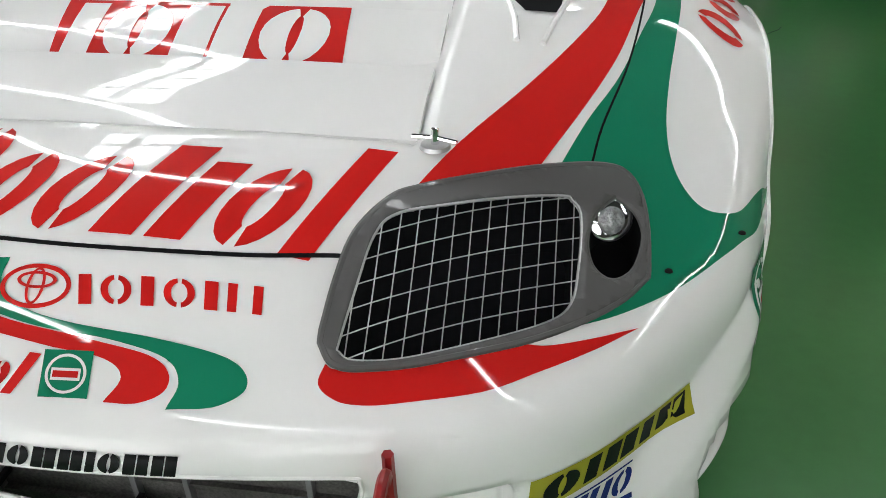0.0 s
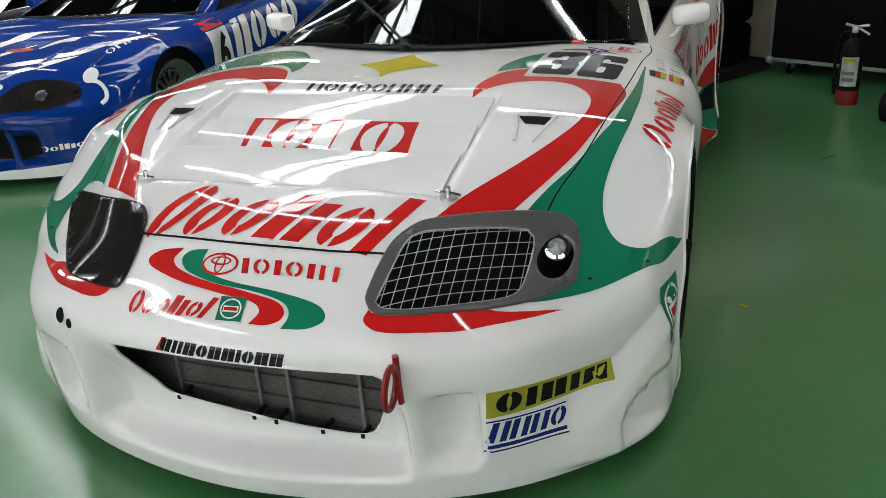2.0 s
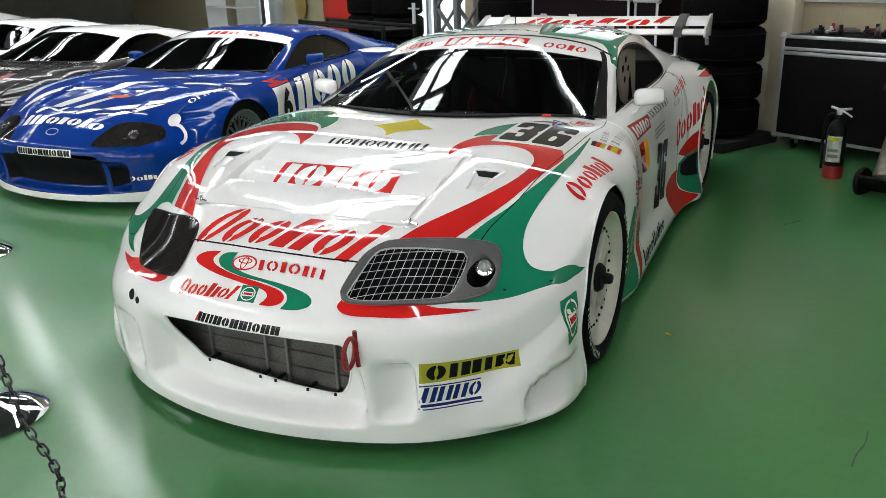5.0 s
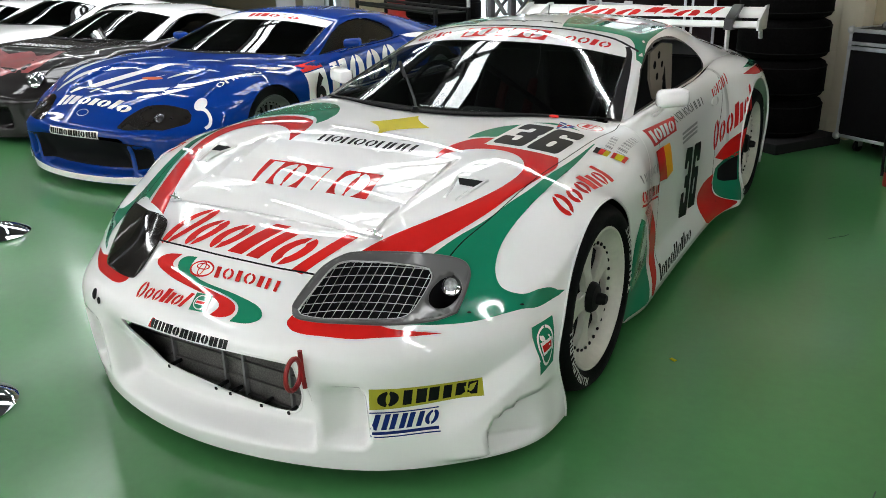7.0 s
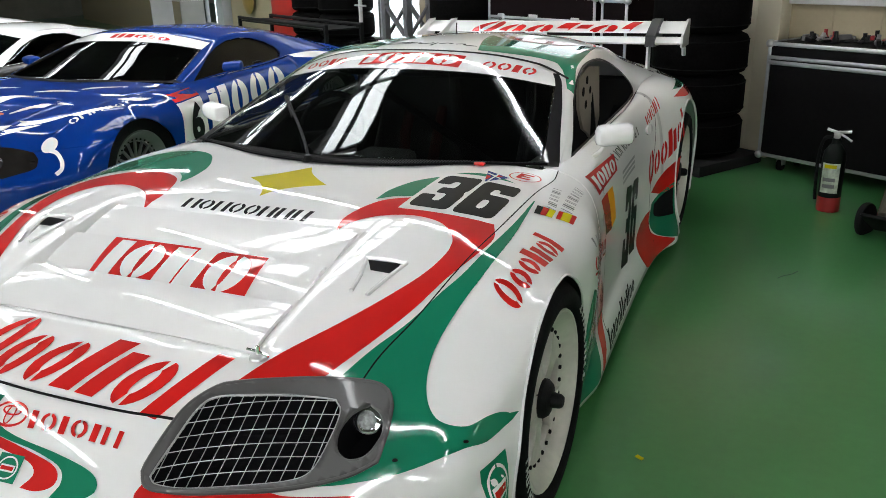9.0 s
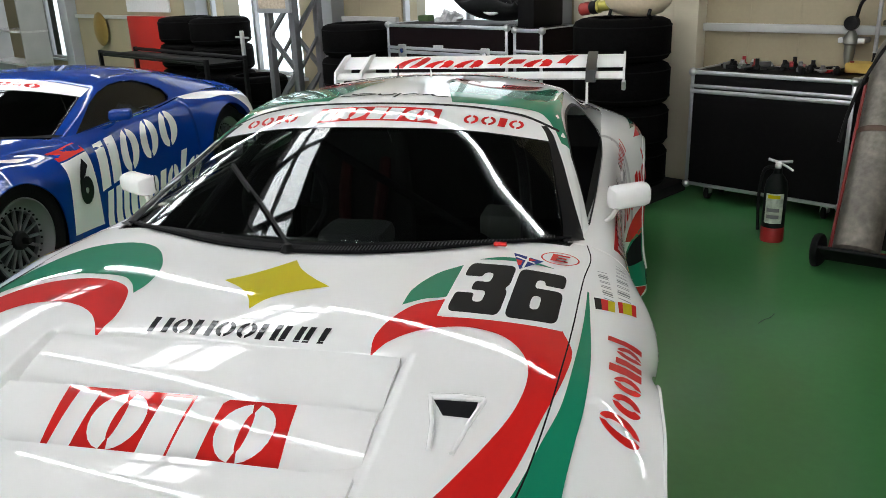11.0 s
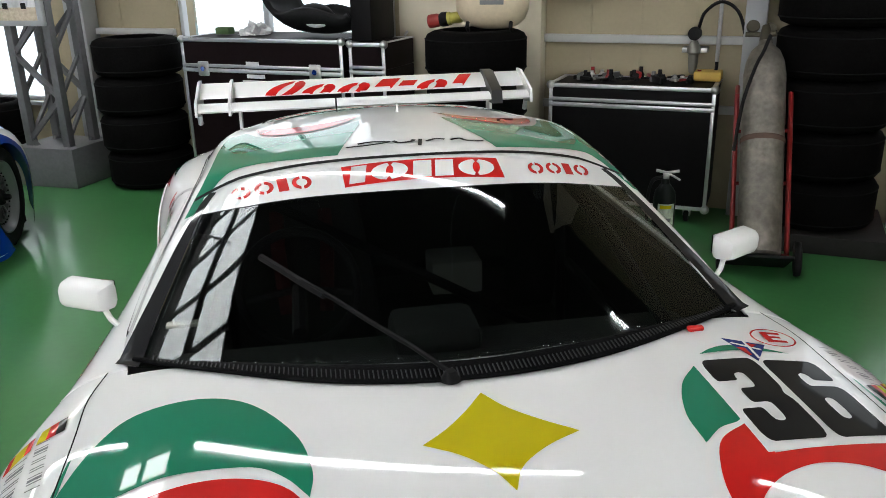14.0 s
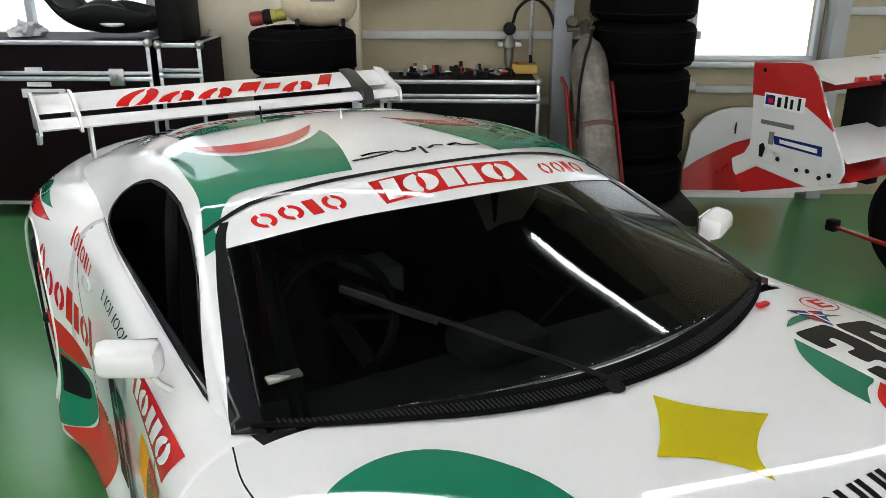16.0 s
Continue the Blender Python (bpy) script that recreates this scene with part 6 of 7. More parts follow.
tube(link_bm, [(.0155 * (1 if abs(math.cos(a)) < 2 else 0) * math.cos(a) + (.008 if math.cos(a) > 0 else -.008), .010 * math.sin(a), 0) for a in np.linspace(0, 2 * math.pi, 17)[:-1]], .0034, 6, closed=True)
link_me = mesh_of(link_bm, "link", CHAINM)
pitch = .036
for k in range(int(gone[-1] / pitch)):
    d0 = (k + .5) * pitch
    p = np.array([np.interp(d0, gone, path[:, i]) for i in range(3)])
    q2 = np.array([np.interp(d0 + .01, gone, path[:, i]) for i in range(3)])
    rot = Vector(q2 - p).to_track_quat("X", "Z").to_matrix().to_4x4()
    ln = new("link", link_me)
    ln.parent = chain
    ln.matrix_basis = Matrix.Translation(p) @ rot @ Matrix.Rotation(math.pi / 2 * (k % 2) + .4, 4, "X")

# ---- along the back wall ----
def flight_case(a, b0, w, dep, h, label, mat, lid, clutter=True, yaw=0.0):
    """A black flight case with aluminium edges on castors; a is its left front corner along the wall."""
    c2 = thing("flight_case", label, "flight case", on_wall(a, b0, 0, yaw))
    foot_h = .10
    part("case_body", boxed(.008, .008, foot_h, w - .008, dep, h - lid), mat, c2)
    part("case_lid", boxed(.008, .008, h - lid + .004, w - .008, dep, h), mat, c2)
    t = .022
    for x0, x1, z0, z1 in ((0, w, foot_h, foot_h + t), (0, w, h - t, h + .004), (0, t, foot_h, h), (w - t, w, foot_h, h)):
        part("edge_rail", boxed(x0, 0, z0, x1, .012, z1, bevel=.003), ALU, c2)
    for z0, hh in ((h - lid - .028, .026), (h - lid + .006, .022)):
        part("lid_rail", boxed(0, -.002, z0, w, .012, z0 + hh, bevel=.003), ALU, c2)
    for x in (0, w - .03):
        part("top_edge", boxed(x, 0, h - .001, x + .03, dep, h + .006, bevel=.002), ALU, c2)
    part("top_edge", boxed(0, dep - .03, h - .001, w, dep, h + .006, bevel=.002), ALU, c2)
    for x in (0, w):
        for z in (foot_h, h):
            b2 = bmesh.new()
            bmesh.ops.create_icosphere(b2, subdivisions=2, radius=.028, matrix=pose(x + (.008 if x == 0 else -.008), .01, z + (.008 if z == foot_h else -.008)))
            part("ball_corner", b2, STEEL, c2)
    for x in (.12, w - .12):
        for y in (.10, dep - .10):
            b2 = bmesh.new()
            lathe(b2, [(.001, -.016), (.03, -.016), (.04, -.010), (.04, .010), (.03, .016), (.001, .016)], "x", 20, pose(x, y, .041))
            wheel2 = part("castor_wheel", b2, DARK, c2)
            part("castor_fork", boxed(x - .024, y - .02, .04, x + .024, y + .02, foot_h, bevel=.004), STEEL, wheel2)
    return c2


tool_case = flight_case(.15, .445, .99, .40, .835, "black wheeled flight case with aluminium edges", CASE, .11)
big_case = flight_case(-2.45, .69, 1.29, .58, 1.09, "tall black flight case with aluminium edges and latches", MAROON, .20)
for x in (.18, 1.08):
    part("butterfly_latch", boxed(x - .045, -.008, .835, x + .045, .006, .935, bevel=.008), STEEL, big_case)
    b = bmesh.new()
    lathe(b, [(.001, -.014), (.018, -.014), (.022, -.006)], "y", 14, pose(x, 0, .885))
    part("latch_dial", b, CHROME, big_case)
PAPER = material("paper_label", (0.62, 0.62, 0.62), 0.6, grain=0.06)
for x0, z0, x1, z1 in ((.54, .915, .64, .94), (.54, .83, .68, .855), (.50, .765, .76, .815)):
    part("paper_label", boxed(x0, -.003, z0, x1, .006, z1), PAPER, big_case)
part("label_bar", boxed(.56, -.005, .785, .72, .0, .797), GREYP, big_case)
flight_case(-1.13, .66, .26, .46, 1.075, "narrow black flight case with aluminium edges beside the tall case", MAROON, .17)

# spanners and small tools on the tool case
rnd = random.Random(4)
for k in range(46):
    a, d, l = rnd.uniform(.22, .98), rnd.uniform(.12, .36), rnd.uniform(.06, .16)
    tm = rnd.choice((DARK, DARK, STEEL, GREYP, HOOKRED, DARK))
    b = bmesh.new()
    if k % 3 == 0:
        box(b, -l / 2, -.012, 0, l / 2, .012, rnd.uniform(.015, .045), bevel=.004)
    elif k % 3 == 1:
        tube(b, [(-l / 2, 0, .012), (0, .004, .016), (l / 2, 0, .012)], .007, 6)
        lathe(b, [(.008, .002), (.016, .004), (.016, .018), (.008, .02)], "z", 10, pose(l / 2, 0, 0))
    else:
        lathe(b, [(.001, .0), (.02, .0), (.022, .02), (.012, .035), (.012, rnd.uniform(.04, .07))], "z", 12)
    solid("hand_tool", b, tm, rnd.choice(("small steel spanner on the flight case", "dark hand tool on the flight case", "small socket tool on the flight case")), "tool", on_wall(.15 + a * .95 - .06, .445 - d, .841, rnd.uniform(0, 180)), group="tools on the case")
solid("yellow_tray", boxed(.98, -.20, .842, 1.14, -.06, .90, bevel=.01), material("yellow_card", (0.55, 0.36, 0.08), 0.7, stain=0.1), "small yellow cardboard tray on the flight case", "box", WALL_AT)
# rags and parts on the big case, black seat above
RAG = material("pale_rag", (0.5, 0.5, 0.5), 0.9, grain=0.2)
b = bmesh.new()
bmesh.ops.create_icosphere(b, subdivisions=3, radius=.10)
for v in b.verts:
    v.co += v.co.normalized() * (noise.noise(v.co * 22) * .06)
    v.co.z = max(0, v.co.z * .8)
solid("crumpled_wrap", b, RAG, "crumpled pale plastic wrap on the tall case", "wrap", on_wall(-2.02, .40, 1.096))
solid("green_pouch", boxed(-.06, -.04, 0, .06, .04, .05, bevel=.012), material("dark_green_cloth", (0.05, 0.09, 0.03), 0.8), "dark green pouch on the tall case", "pouch", on_wall(-2.26, .42, 1.096))
spare = thing("bucket_chair", "black racing bucket seat lying on the tall flight case", "chair", on_wall(-1.50, .42, 1.09, 0))
b = bmesh.new()
prof = spline([(-.27, .27), (-.26, .19), (-.20, .10), (-.10, .045), (.06, .025), (.20, .03), (.33, .06), (.38, .09)], 6)
rows3 = []
for yy, zz in prof:
    rows3.append([b.verts.new((yy, .21 * u - .02, zz + .11 * abs(u) ** 3 * (1 + .5 * math.sin(9 * yy + 1)))) for u in np.linspace(-1, 1, 11)])
for a, c2 in zip(rows3, rows3[1:]):
    for k in range(10):
        b.faces.new((a[k], a[k + 1], c2[k + 1], c2[k]))
shell = part("seat_shell", b, DARK, spare)
mo = shell.modifiers.new("thickness", "SOLIDIFY")
mo.thickness = .035
b = bmesh.new()
bmesh.ops.create_icosphere(b, subdivisions=3, radius=1, matrix=Matrix.Translation((-.02, .02, .12)) @ Matrix.Diagonal((.15, .10, .10, 1)))
part("seat_pad", b, DARK, spare)
part("pale_lining", tubed(spline([(.02, -.16, .10), (.10, -.17, .085), (.18, -.17, .10), (.25, -.16, .15)], 5), .014, 6), PAPER, spare)
solid("black_crate", boxed(.0, -.20, 0, .15, .14, .40, bevel=.012), CASE, "black crate on the narrow flight case", "crate", on_wall(-1.125, .42, 1.081))

# tyre stacks
def tyre_mesh(radius, width, inner):
    b2 = bmesh.new()
    lathe(b2, [(inner, .01), (inner + .02, .0), (radius - .05, .004), (radius - .015, .02), (radius, .05), (radius, width - .05), (radius - .015, width - .02), (radius - .05, width - .004), (inner + .02, width), (inner, width - .01), (inner - .005, width * .5), (inner, .01)], "z", 56)
    return mesh_of(b2, "tyre", SLICK, True, 40)


stack_me = tyre_mesh(.312, .27, .20)
b = bmesh.new()
lathe(b, [(.203, .2715), (.212, .2745), (.222, .2735), (.228, .2712)], "z", 48, caps=False)
bead_me = mesh_of(b, "bead", RUBBER)
b = bmesh.new()
for z in (.048, .222):
    lathe(b, [(.3115, z - .004), (.3145, z - .002), (.3145, z + .002), (.3115, z + .004)], "z", 56, caps=False)
rib_me = mesh_of(b, "shoulder_rib", RUBBER)


def tyre_stack(x, y, count, label, z0=0.0, lean=.012):
    r2 = random.Random(int(abs(x) * 100))
    for k in range(count):
        slick = tagged(new("tyre", stack_me), label, "tyre", "stacked tyres")
        for name, shape in (("bead", bead_me), ("shoulder_rib", rib_me)):
            new(name, shape).parent = slick
        slick.matrix_basis = pose(x + r2.uniform(-lean, lean), y + r2.uniform(-lean, lean), z0 + k * .272, 0, 0, r2.uniform(0, 360))


p = on_wall(-.27, .58).translation
tyre_stack(p.x, p.y, 4, "worn black racing slick in a stack before the wall", .075)
p2 = on_wall(1.74, .42).translation
tyre_stack(p2.x, p2.y, 6, "worn black racing slick in a tall stack", .11)
p3 = on_wall(-2.92, .62).translation
tyre_stack(p3.x, p3.y, 4, "worn black racing slick in a stack beside the case", .0)
for a, d, high in ((-4.44, .72, 2), (-5.16, .62, 4), (-5.83, .64, 4)):
    pp = on_wall(a, d).translation
    tyre_stack(pp.x, pp.y, high, "worn black racing slick stacked by the window", .02)
solid("pallet", boxed(-.34, -.32, .0, .36, .34, .105, bevel=.008), material("dark_pallet_wood", (0.008, 0.007, 0.006), 0.8, grain=0.3, stain=0.3), "dark low trolley under the tyre stack", "pallet", on_wall(1.74, .42))
solid("pallet", boxed(-.33, -.33, .0, .33, .33, .074, bevel=.008), material("black_base", (0.004, 0.004, 0.004), 0.9, stain=0.3), "flat black base under the tyre stack", "pallet", on_wall(-.27, .58))

# fuel churn lying on the tyres
churn = thing("fuel_churn", "cream plastic fuel churn with a red coupling on the tyres", "fuel churn", on_wall(-.20, .58, 1.165, 8))
b = bmesh.new()
lathe(b, [(.001, -.215), (.05, -.21), (.095, -.185), (.13, -.14), (.15, -.07), (.155, .02), (.15, .10), (.13, .16), (.095, .20), (.05, .22), (.001, .225)], "x", 36, pose(.02, 0, .155))
part("churn_body", b, material("cream_plastic", (0.62, 0.52, 0.37), 0.4, stain=0.12, grain=0.05), churn)
b = bmesh.new()
lathe(b, [(.034, -.19), (.034, -.255), (.040, -.257), (.040, -.275), (.030, -.28), (.030, -.24)], "x", 20, pose(.02, 0, .10, 0, -8, 0))
part("churn_neck", b, material("brass_coupling", (0.42, 0.38, 0.08), 0.4, metal=0.4, stain=0.15), churn)
b = bmesh.new()
lathe(b, [(.030, -.262), (.043, -.278), (.044, -.31), (.036, -.325), (.030, -.325)], "x", 20, pose(.02, 0, .10, 0, -8, 0))
part("coupling_collar", b, DARK, churn)
b = bmesh.new()
lathe(b, [(.001, -.40), (.033, -.40), (.041, -.39), (.041, -.34), (.034, -.322)], "x", 20, pose(.02, 0, .10, 0, -8, 0))
part("coupling_cap", b, material("dark_red_cap", (0.28, 0.025, 0.02), 0.5, stain=0.2), churn)
part("print_bar", boxed(-.02, -.158, .15, .12, -.15, .175), GREYP, churn)
for x in (-.1, .16):
    b = bmesh.new()
    tube(b, [(x, -.10, .0), (x, -.14, .02), (x, -.12, .05)], .012, 6)
    part("rest_block", b, DARK, churn)

# fire extinguisher
ext = thing("fire_extinguisher", "dark fire extinguisher with a worn label and red foot", "fire extinguisher", pose(1.625, 4.12, 0, 0, 0, -15) @ Matrix.Diagonal((.77, .77, .93, 1)))
b = bmesh.new()
lathe(b, [(.078, .0), (.08, .01), (.08, .085), (.078, .09)], "z", 32)
part("red_foot", b, material("dull_red", (0.25, 0.015, 0.015), 0.4, stain=0.2), ext)
b = bmesh.new()
lathe(b, [(.078, .09), (.079, .32), (.07, .365), (.045, .395), (.03, .41), (.028, .44)], "z", 32)
part("cylinder", b, material("dark_green_enamel", (0.004, 0.006, 0.005), 0.5, spec=0.15, stain=0.2), ext)
b = bmesh.new()
for k in range(12):
    a0 = -2.3 + k * .13
    a1 = a0 + .13
    vs = [b.verts.new((.0815 * math.cos(a), .0815 * math.sin(a), z)) for a, z in ((a0, .12), (a1, .12), (a1, .30), (a0, .30))]
    b.faces.new(vs)
lab = part("label_wrap", b, material("worn_label", (0.42, 0.47, 0.38), 0.6, grain=0.35, grain_scale=30, stain=0.25, stain_scale=18), ext)
for z, c3 in ((.27, YELLOW), (.19, GREYP), (.15, GREYP)):
    b = bmesh.new()
    for k in range(8):
        a0 = -2.1 + k * .13
        vs = [b.verts.new((.0828 * math.cos(a), .0828 * math.sin(a), z2)) for a, z2 in ((a0, z), (a0 + .13, z), (a0 + .13, z + .022), (a0, z + .022))]
        b.faces.new(vs)
    part("print_bar", b, c3, lab)
b = bmesh.new()
box(b, -.02, -.02, .44, .02, .02, .475, bevel=.005)
tube(b, [(-.07, 0, .49), (.0, 0, .475), (.09, 0, .485)], .009, 8)
tube(b, [(0, 0, .475), (.05, 0, .455), (.10, 0, .43)], .007, 8)
part("valve_lever", b, STEEL, ext)
part("hose", tubed(spline([(-.02, 0, .45), (-.09, .02, .42), (-.115, .03, .30), (-.11, .03, .15), (-.10, .02, .05)], 6), .012, 8), DARK, ext)

# gas bottle on a red trolley
foot_p, neck_p = Vector((1.935, 3.64, .10)), Vector((2.155, 4.16, 1.10))
axis = (neck_p - foot_p).normalized()
gas = thing("gas_bottle", "worn grey steel gas bottle strapped on a red trolley", "gas bottle", Matrix.Translation(foot_p) @ (axis.to_track_quat("Z", "Y").to_matrix().to_4x4()))
L = (neck_p - foot_p).length
b = bmesh.new()
lathe(b, [(.001, 0), (.095, .0), (.108, .015), (.108, L - .17), (.098, L - .10), (.075, L - .04), (.038, L), (.034, L + .02)], "z", 40)
part("bottle", b, material("worn_grey_steel", (0.19, 0.172, 0.145), 0.42, metal=0.5, grain=0.25, grain_scale=30, stain=0.35, stain_scale=7, bump=0.4), gas)
b = bmesh.new()
lathe(b, [(.109, L * .52), (.112, L * .525), (.112, L * .54), (.109, L * .545)], "z", 40)
part("strap", b, material("rusty_strap", (0.12, 0.07, 0.05), 0.7, stain=0.3), gas)
b = bmesh.new()
lathe(b, [(.034, L + .02), (.03, L + .07), (.02, L + .11), (.001, L + .115)], "z", 16)
tube(b, [(0, 0, L + .06), (.05, -.02, L + .07), (.10, -.03, L + .075)], .014, 8)
tube(b, [(0, 0, L + .06), (-.05, .02, L + .06)], .018, 8)
lathe(b, [(.001, -.012), (.034, -.012), (.036, .0), (.034, .012), (.001, .012)], "y", 18, pose(.06, -.05, L + .13))
lathe(b, [(.001, -.012), (.028, -.012), (.03, .0), (.028, .012), (.001, .012)], "y", 18, pose(-.03, -.05, L + .12))
part("bottle_valve", b, material("dull_brass", (0.07, 0.062, 0.045), 0.4, metal=0.7, stain=0.2), gas)
side_v = gas.matrix_basis.to_3x3().inverted() @ Vector((.848, -.53, 0))
side_v.z = 0
side_v.normalize()
back_v = Vector((-side_v.y, side_v.x, 0))
if (gas.matrix_basis.to_3x3() @ back_v).y < 0:
    back_v = -back_v
REDTUBE = material("red_trolley_paint", (0.22, 0.008, 0.008), 0.4, stain=0.2)
for s in (1, -1):
    o = side_v * (.135 * s) + back_v * .06
    part("trolley_tube", tubed([o + Vector((0, 0, -.02)), o + Vector((0, 0, L * .78)), o + back_v * .12 + Vector((0, 0, L * .86))], .013, 8), REDTUBE, gas)
    b = bmesh.new()
    lathe(b, [(.001, -.022), (.05, -.022), (.085, -.016), (.09, -.006), (.09, .006), (.085, .016), (.05, .022), (.001, .022)], "x", 24, Matrix.Translation(side_v * (.185 * s) + back_v * .04 + Vector((0, 0, .0))) @ side_v.to_track_quat("X", "Z").to_matrix().to_4x4())
    part("trolley_wheel", b, DARK, gas)
o1, o2 = side_v * .135 + back_v * .06, side_v * -.135 + back_v * .06
for z in (.02, L * .35, L * .6):
    part("trolley_bar", tubed([o1 + Vector((0, 0, z)), o2 + Vector((0, 0, z))], .010, 8), REDTUBE, gas)
b = bmesh.new()
box(b, -.15, -.13, -.03, .15, .13, -.012, bevel=.004)
part("trolley_foot", b, DARK, gas)
inward = gas.matrix_basis.inverted()
part("gas_hose", tubed([inward @ Vector(p) for p in spline([(2.141, 4.10, 1.156), (2.077, 4.041, 1.083), (2.021, 4.005, 1.015), (1.933, 3.931, .874), (1.879, 3.869, .755), (1.84, 3.82, .617)], 6)], .009, 8), DARK, gas)

# wall rails, columns, door, regulator and pipes
TRIMGREY = material("grey_rail_paint", (0.42, 0.42, 0.41), 0.45, stain=0.08)
CREAMP = material("cream_panel", (0.62, 0.56, 0.43), 0.5, stain=0.06)
tr = thing("wall_rail", "grey steel sheeting rails on the beige wall", "rail", WALL_AT, kind="structure")
for a0, a1, z in ((.0, 1.24, 1.045), (.0, 1.24, .62), (1.36, 2.2, 1.045), (3.0, 8.0, 1.2), (1.36, 2.2, .72), (2.2, 8.0, .70), (-4.1, -3.05, 1.045), (.0, 1.24, 1.75), (-10.8, -6.5, 1.0)):
    part("rail", boxed(a0, -.045, z, a1, -.001, z + .05, bevel=.004), TRIMGREY, tr)
for a in (.30, .62, .95, 1.7, 3.4, 3.75, -3.6):
    part("sheet_joint", boxed(a - .004, -.005, 0, a + .004, -.001, 3.2), WALLM, tr)
for a0, a1, dep, mat, lab2 in ((-1.31, -1.10, .16, GREYM, "grey steel column at the wall"), (-.18, .0, .12, CREAMP, "cream boxed column at the wall"), (1.24, 1.36, .14, GREYM, "grey steel column at the wall"), (-4.05, -3.85, .16, GREYM, "grey steel column at the wall"), (-6.75, -6.48, .16, GREYM, "grey steel column at the wall"), (-10.7, -10.4, .16, GREYM, "grey steel column at the wall"), (3.0, 3.1, .12, GREYM, "grey steel column at the wall")):
    b = bmesh.new()
    box(b, a0, -dep, 0, a1, -.001, 4.6, bevel=.006)
    solid("column", b, mat, lab2, "column", WALL_AT, kind="structure")
door = thing("door_1", "cream painted metal door with a small handle", "door", WALL_AT, kind="structure")
part("leaf", boxed(-1.05, -.05, .02, -.20, -.004, 2.05, bevel=.006), CREAMP, door)
part("door_handle", tubed([(-.985, -.06, 1.10), (-.985, -.10, 1.08), (-.985, -.10, .96), (-.985, -.06, .94)], .010, 8), STEEL, door)
cabinet = thing("wall_cabinet", "small white steel cabinet on the beige wall", "cabinet", on_wall(.01, .0, 1.32))
part("body", boxed(0, -.115, 0, .395, -.002, .44, bevel=.006), PAPER, cabinet)
lid = part("cabinet_door", boxed(.012, -.124, .012, .383, -.116, .428, bevel=.003), PAPER, cabinet)
b = bmesh.new()
lathe(b, [(.001, -.012), (.010, -.012), (.012, 0)], "y", 14, pose(.19, -.124, .05))
part("lock", b, DARK, lid)
switch = thing("light_switch", "small grey switch plate on the cream column", "switch", on_wall(-.124, .12, 1.345))
part("plate", boxed(-.034, -.008, -.05, .034, -.001, .05, bevel=.003), PAPER, switch)
part("rocker", boxed(-.012, -.013, -.006, .012, -.008, .024, bevel=.002), GREYP, switch)
reg = thing("air_regulator", "steel compressed-air regulator with a round gauge on the wall", "regulator", on_wall(.96, .09, 1.0))
b = bmesh.new()
lathe(b, [(.001, -.13), (.022, -.12), (.03, -.06), (.03, -.01), (.042, 0), (.042, .03), (.03, .05), (.02, .07), (.001, .075)], "z", 20)
part("bowl", b, material("dull_steel", (0.2, 0.2, 0.17), 0.4, metal=0.7, stain=0.2), reg)
b = bmesh.new()
lathe(b, [(.001, -.02), (.034, -.02), (.038, -.012), (.038, .01), (.001, .01)], "y", 24, pose(0, -.01, .115))
part("gauge", b, PAPER, reg)
b = bmesh.new()
lathe(b, [(.034, -.024), (.04, -.022), (.04, .012), (.034, .012)], "y", 24, pose(0, -.01, .115))
part("gauge_rim", b, DARK, reg)
part("bracket", boxed(-.07, -.01, .0, .08, .09, .03, bevel=.004), STEEL, reg)
part("pipe", tubed([(.14, .0, -.05), (.14, .0, .9)], .012, 8), STEEL, reg)
part("air_hose", tubed(spline([(.02, -.01, .15), (.05, -.02, .24), (.14, -.02, .30), (.24, -.02, .24), (.30, -.03, .08)], 8), .010, 8), DARK, reg)
part("drop_hose", tubed(spline([(.14, 0, -.04), (.14, -.01, -.10), (.12, -.02, -.18)], 5), .010, 8), DARK, reg)
sock = thing("wall_socket", "small grey switch box under the window", "switch box", on_wall(3.05, .03, .66), kind="")
part("box", boxed(-.06, -.03, -.08, .06, .028, .08, bevel=.008), PAPER, sock)
part("switch_face", boxed(-.025, -.036, -.03, .025, -.03, .03, bevel=.003), GREYP, sock)

# lattice tower with a framed picture
TOWERGREY = material("dull_tower_grey", (0.12, 0.12, 0.125), 0.5, stain=0.15, grain=0.08)
tower = thing("lattice_tower", "grey steel lattice tower with a framed picture", "tower", on_wall(-3.78, .80, 0, 6))
for x in (0, .34):
    for y in (-.14, .14):
        part("leg", boxed(x - .03, y - .03, 0, x + .03, y + .03, 2.6, bevel=.003), TOWERGREY, tower)
for k in range(7):
    z = .32 + .32 * k
    for y in (-.145, .145):
        x0, x1 = (0, .34) if k % 2 else (.34, 0)
        part("brace", tubed([(x0, y, z - .30), (x1, y, z + .02)], .024, 4), TOWERGREY, tower)
for x in (0, .34):
    for k in range(7):
        z = .32 + .32 * k
        part("side_brace", tubed([(x, -.14, z - .30), (x, .14, z + .02)], .018, 4), TOWERGREY, tower)
part("base_plate", boxed(-.10, -.24, 0, .44, .24, .30, bevel=.006), TOWERGREY, tower)
pic = thing("framed_picture", "framed picture of a pale racing car on the tower", "picture", on_wall(-3.62, .97, 1.36, 6))
part("picture_frame", boxed(-.22, -.02, -.18, .22, .018, .20, bevel=.01), GREYM, pic)
part("picture_sheet", boxed(-.18, -.026, -.14, .18, -.02, .16), PAPER, pic)
b = bmesh.new()
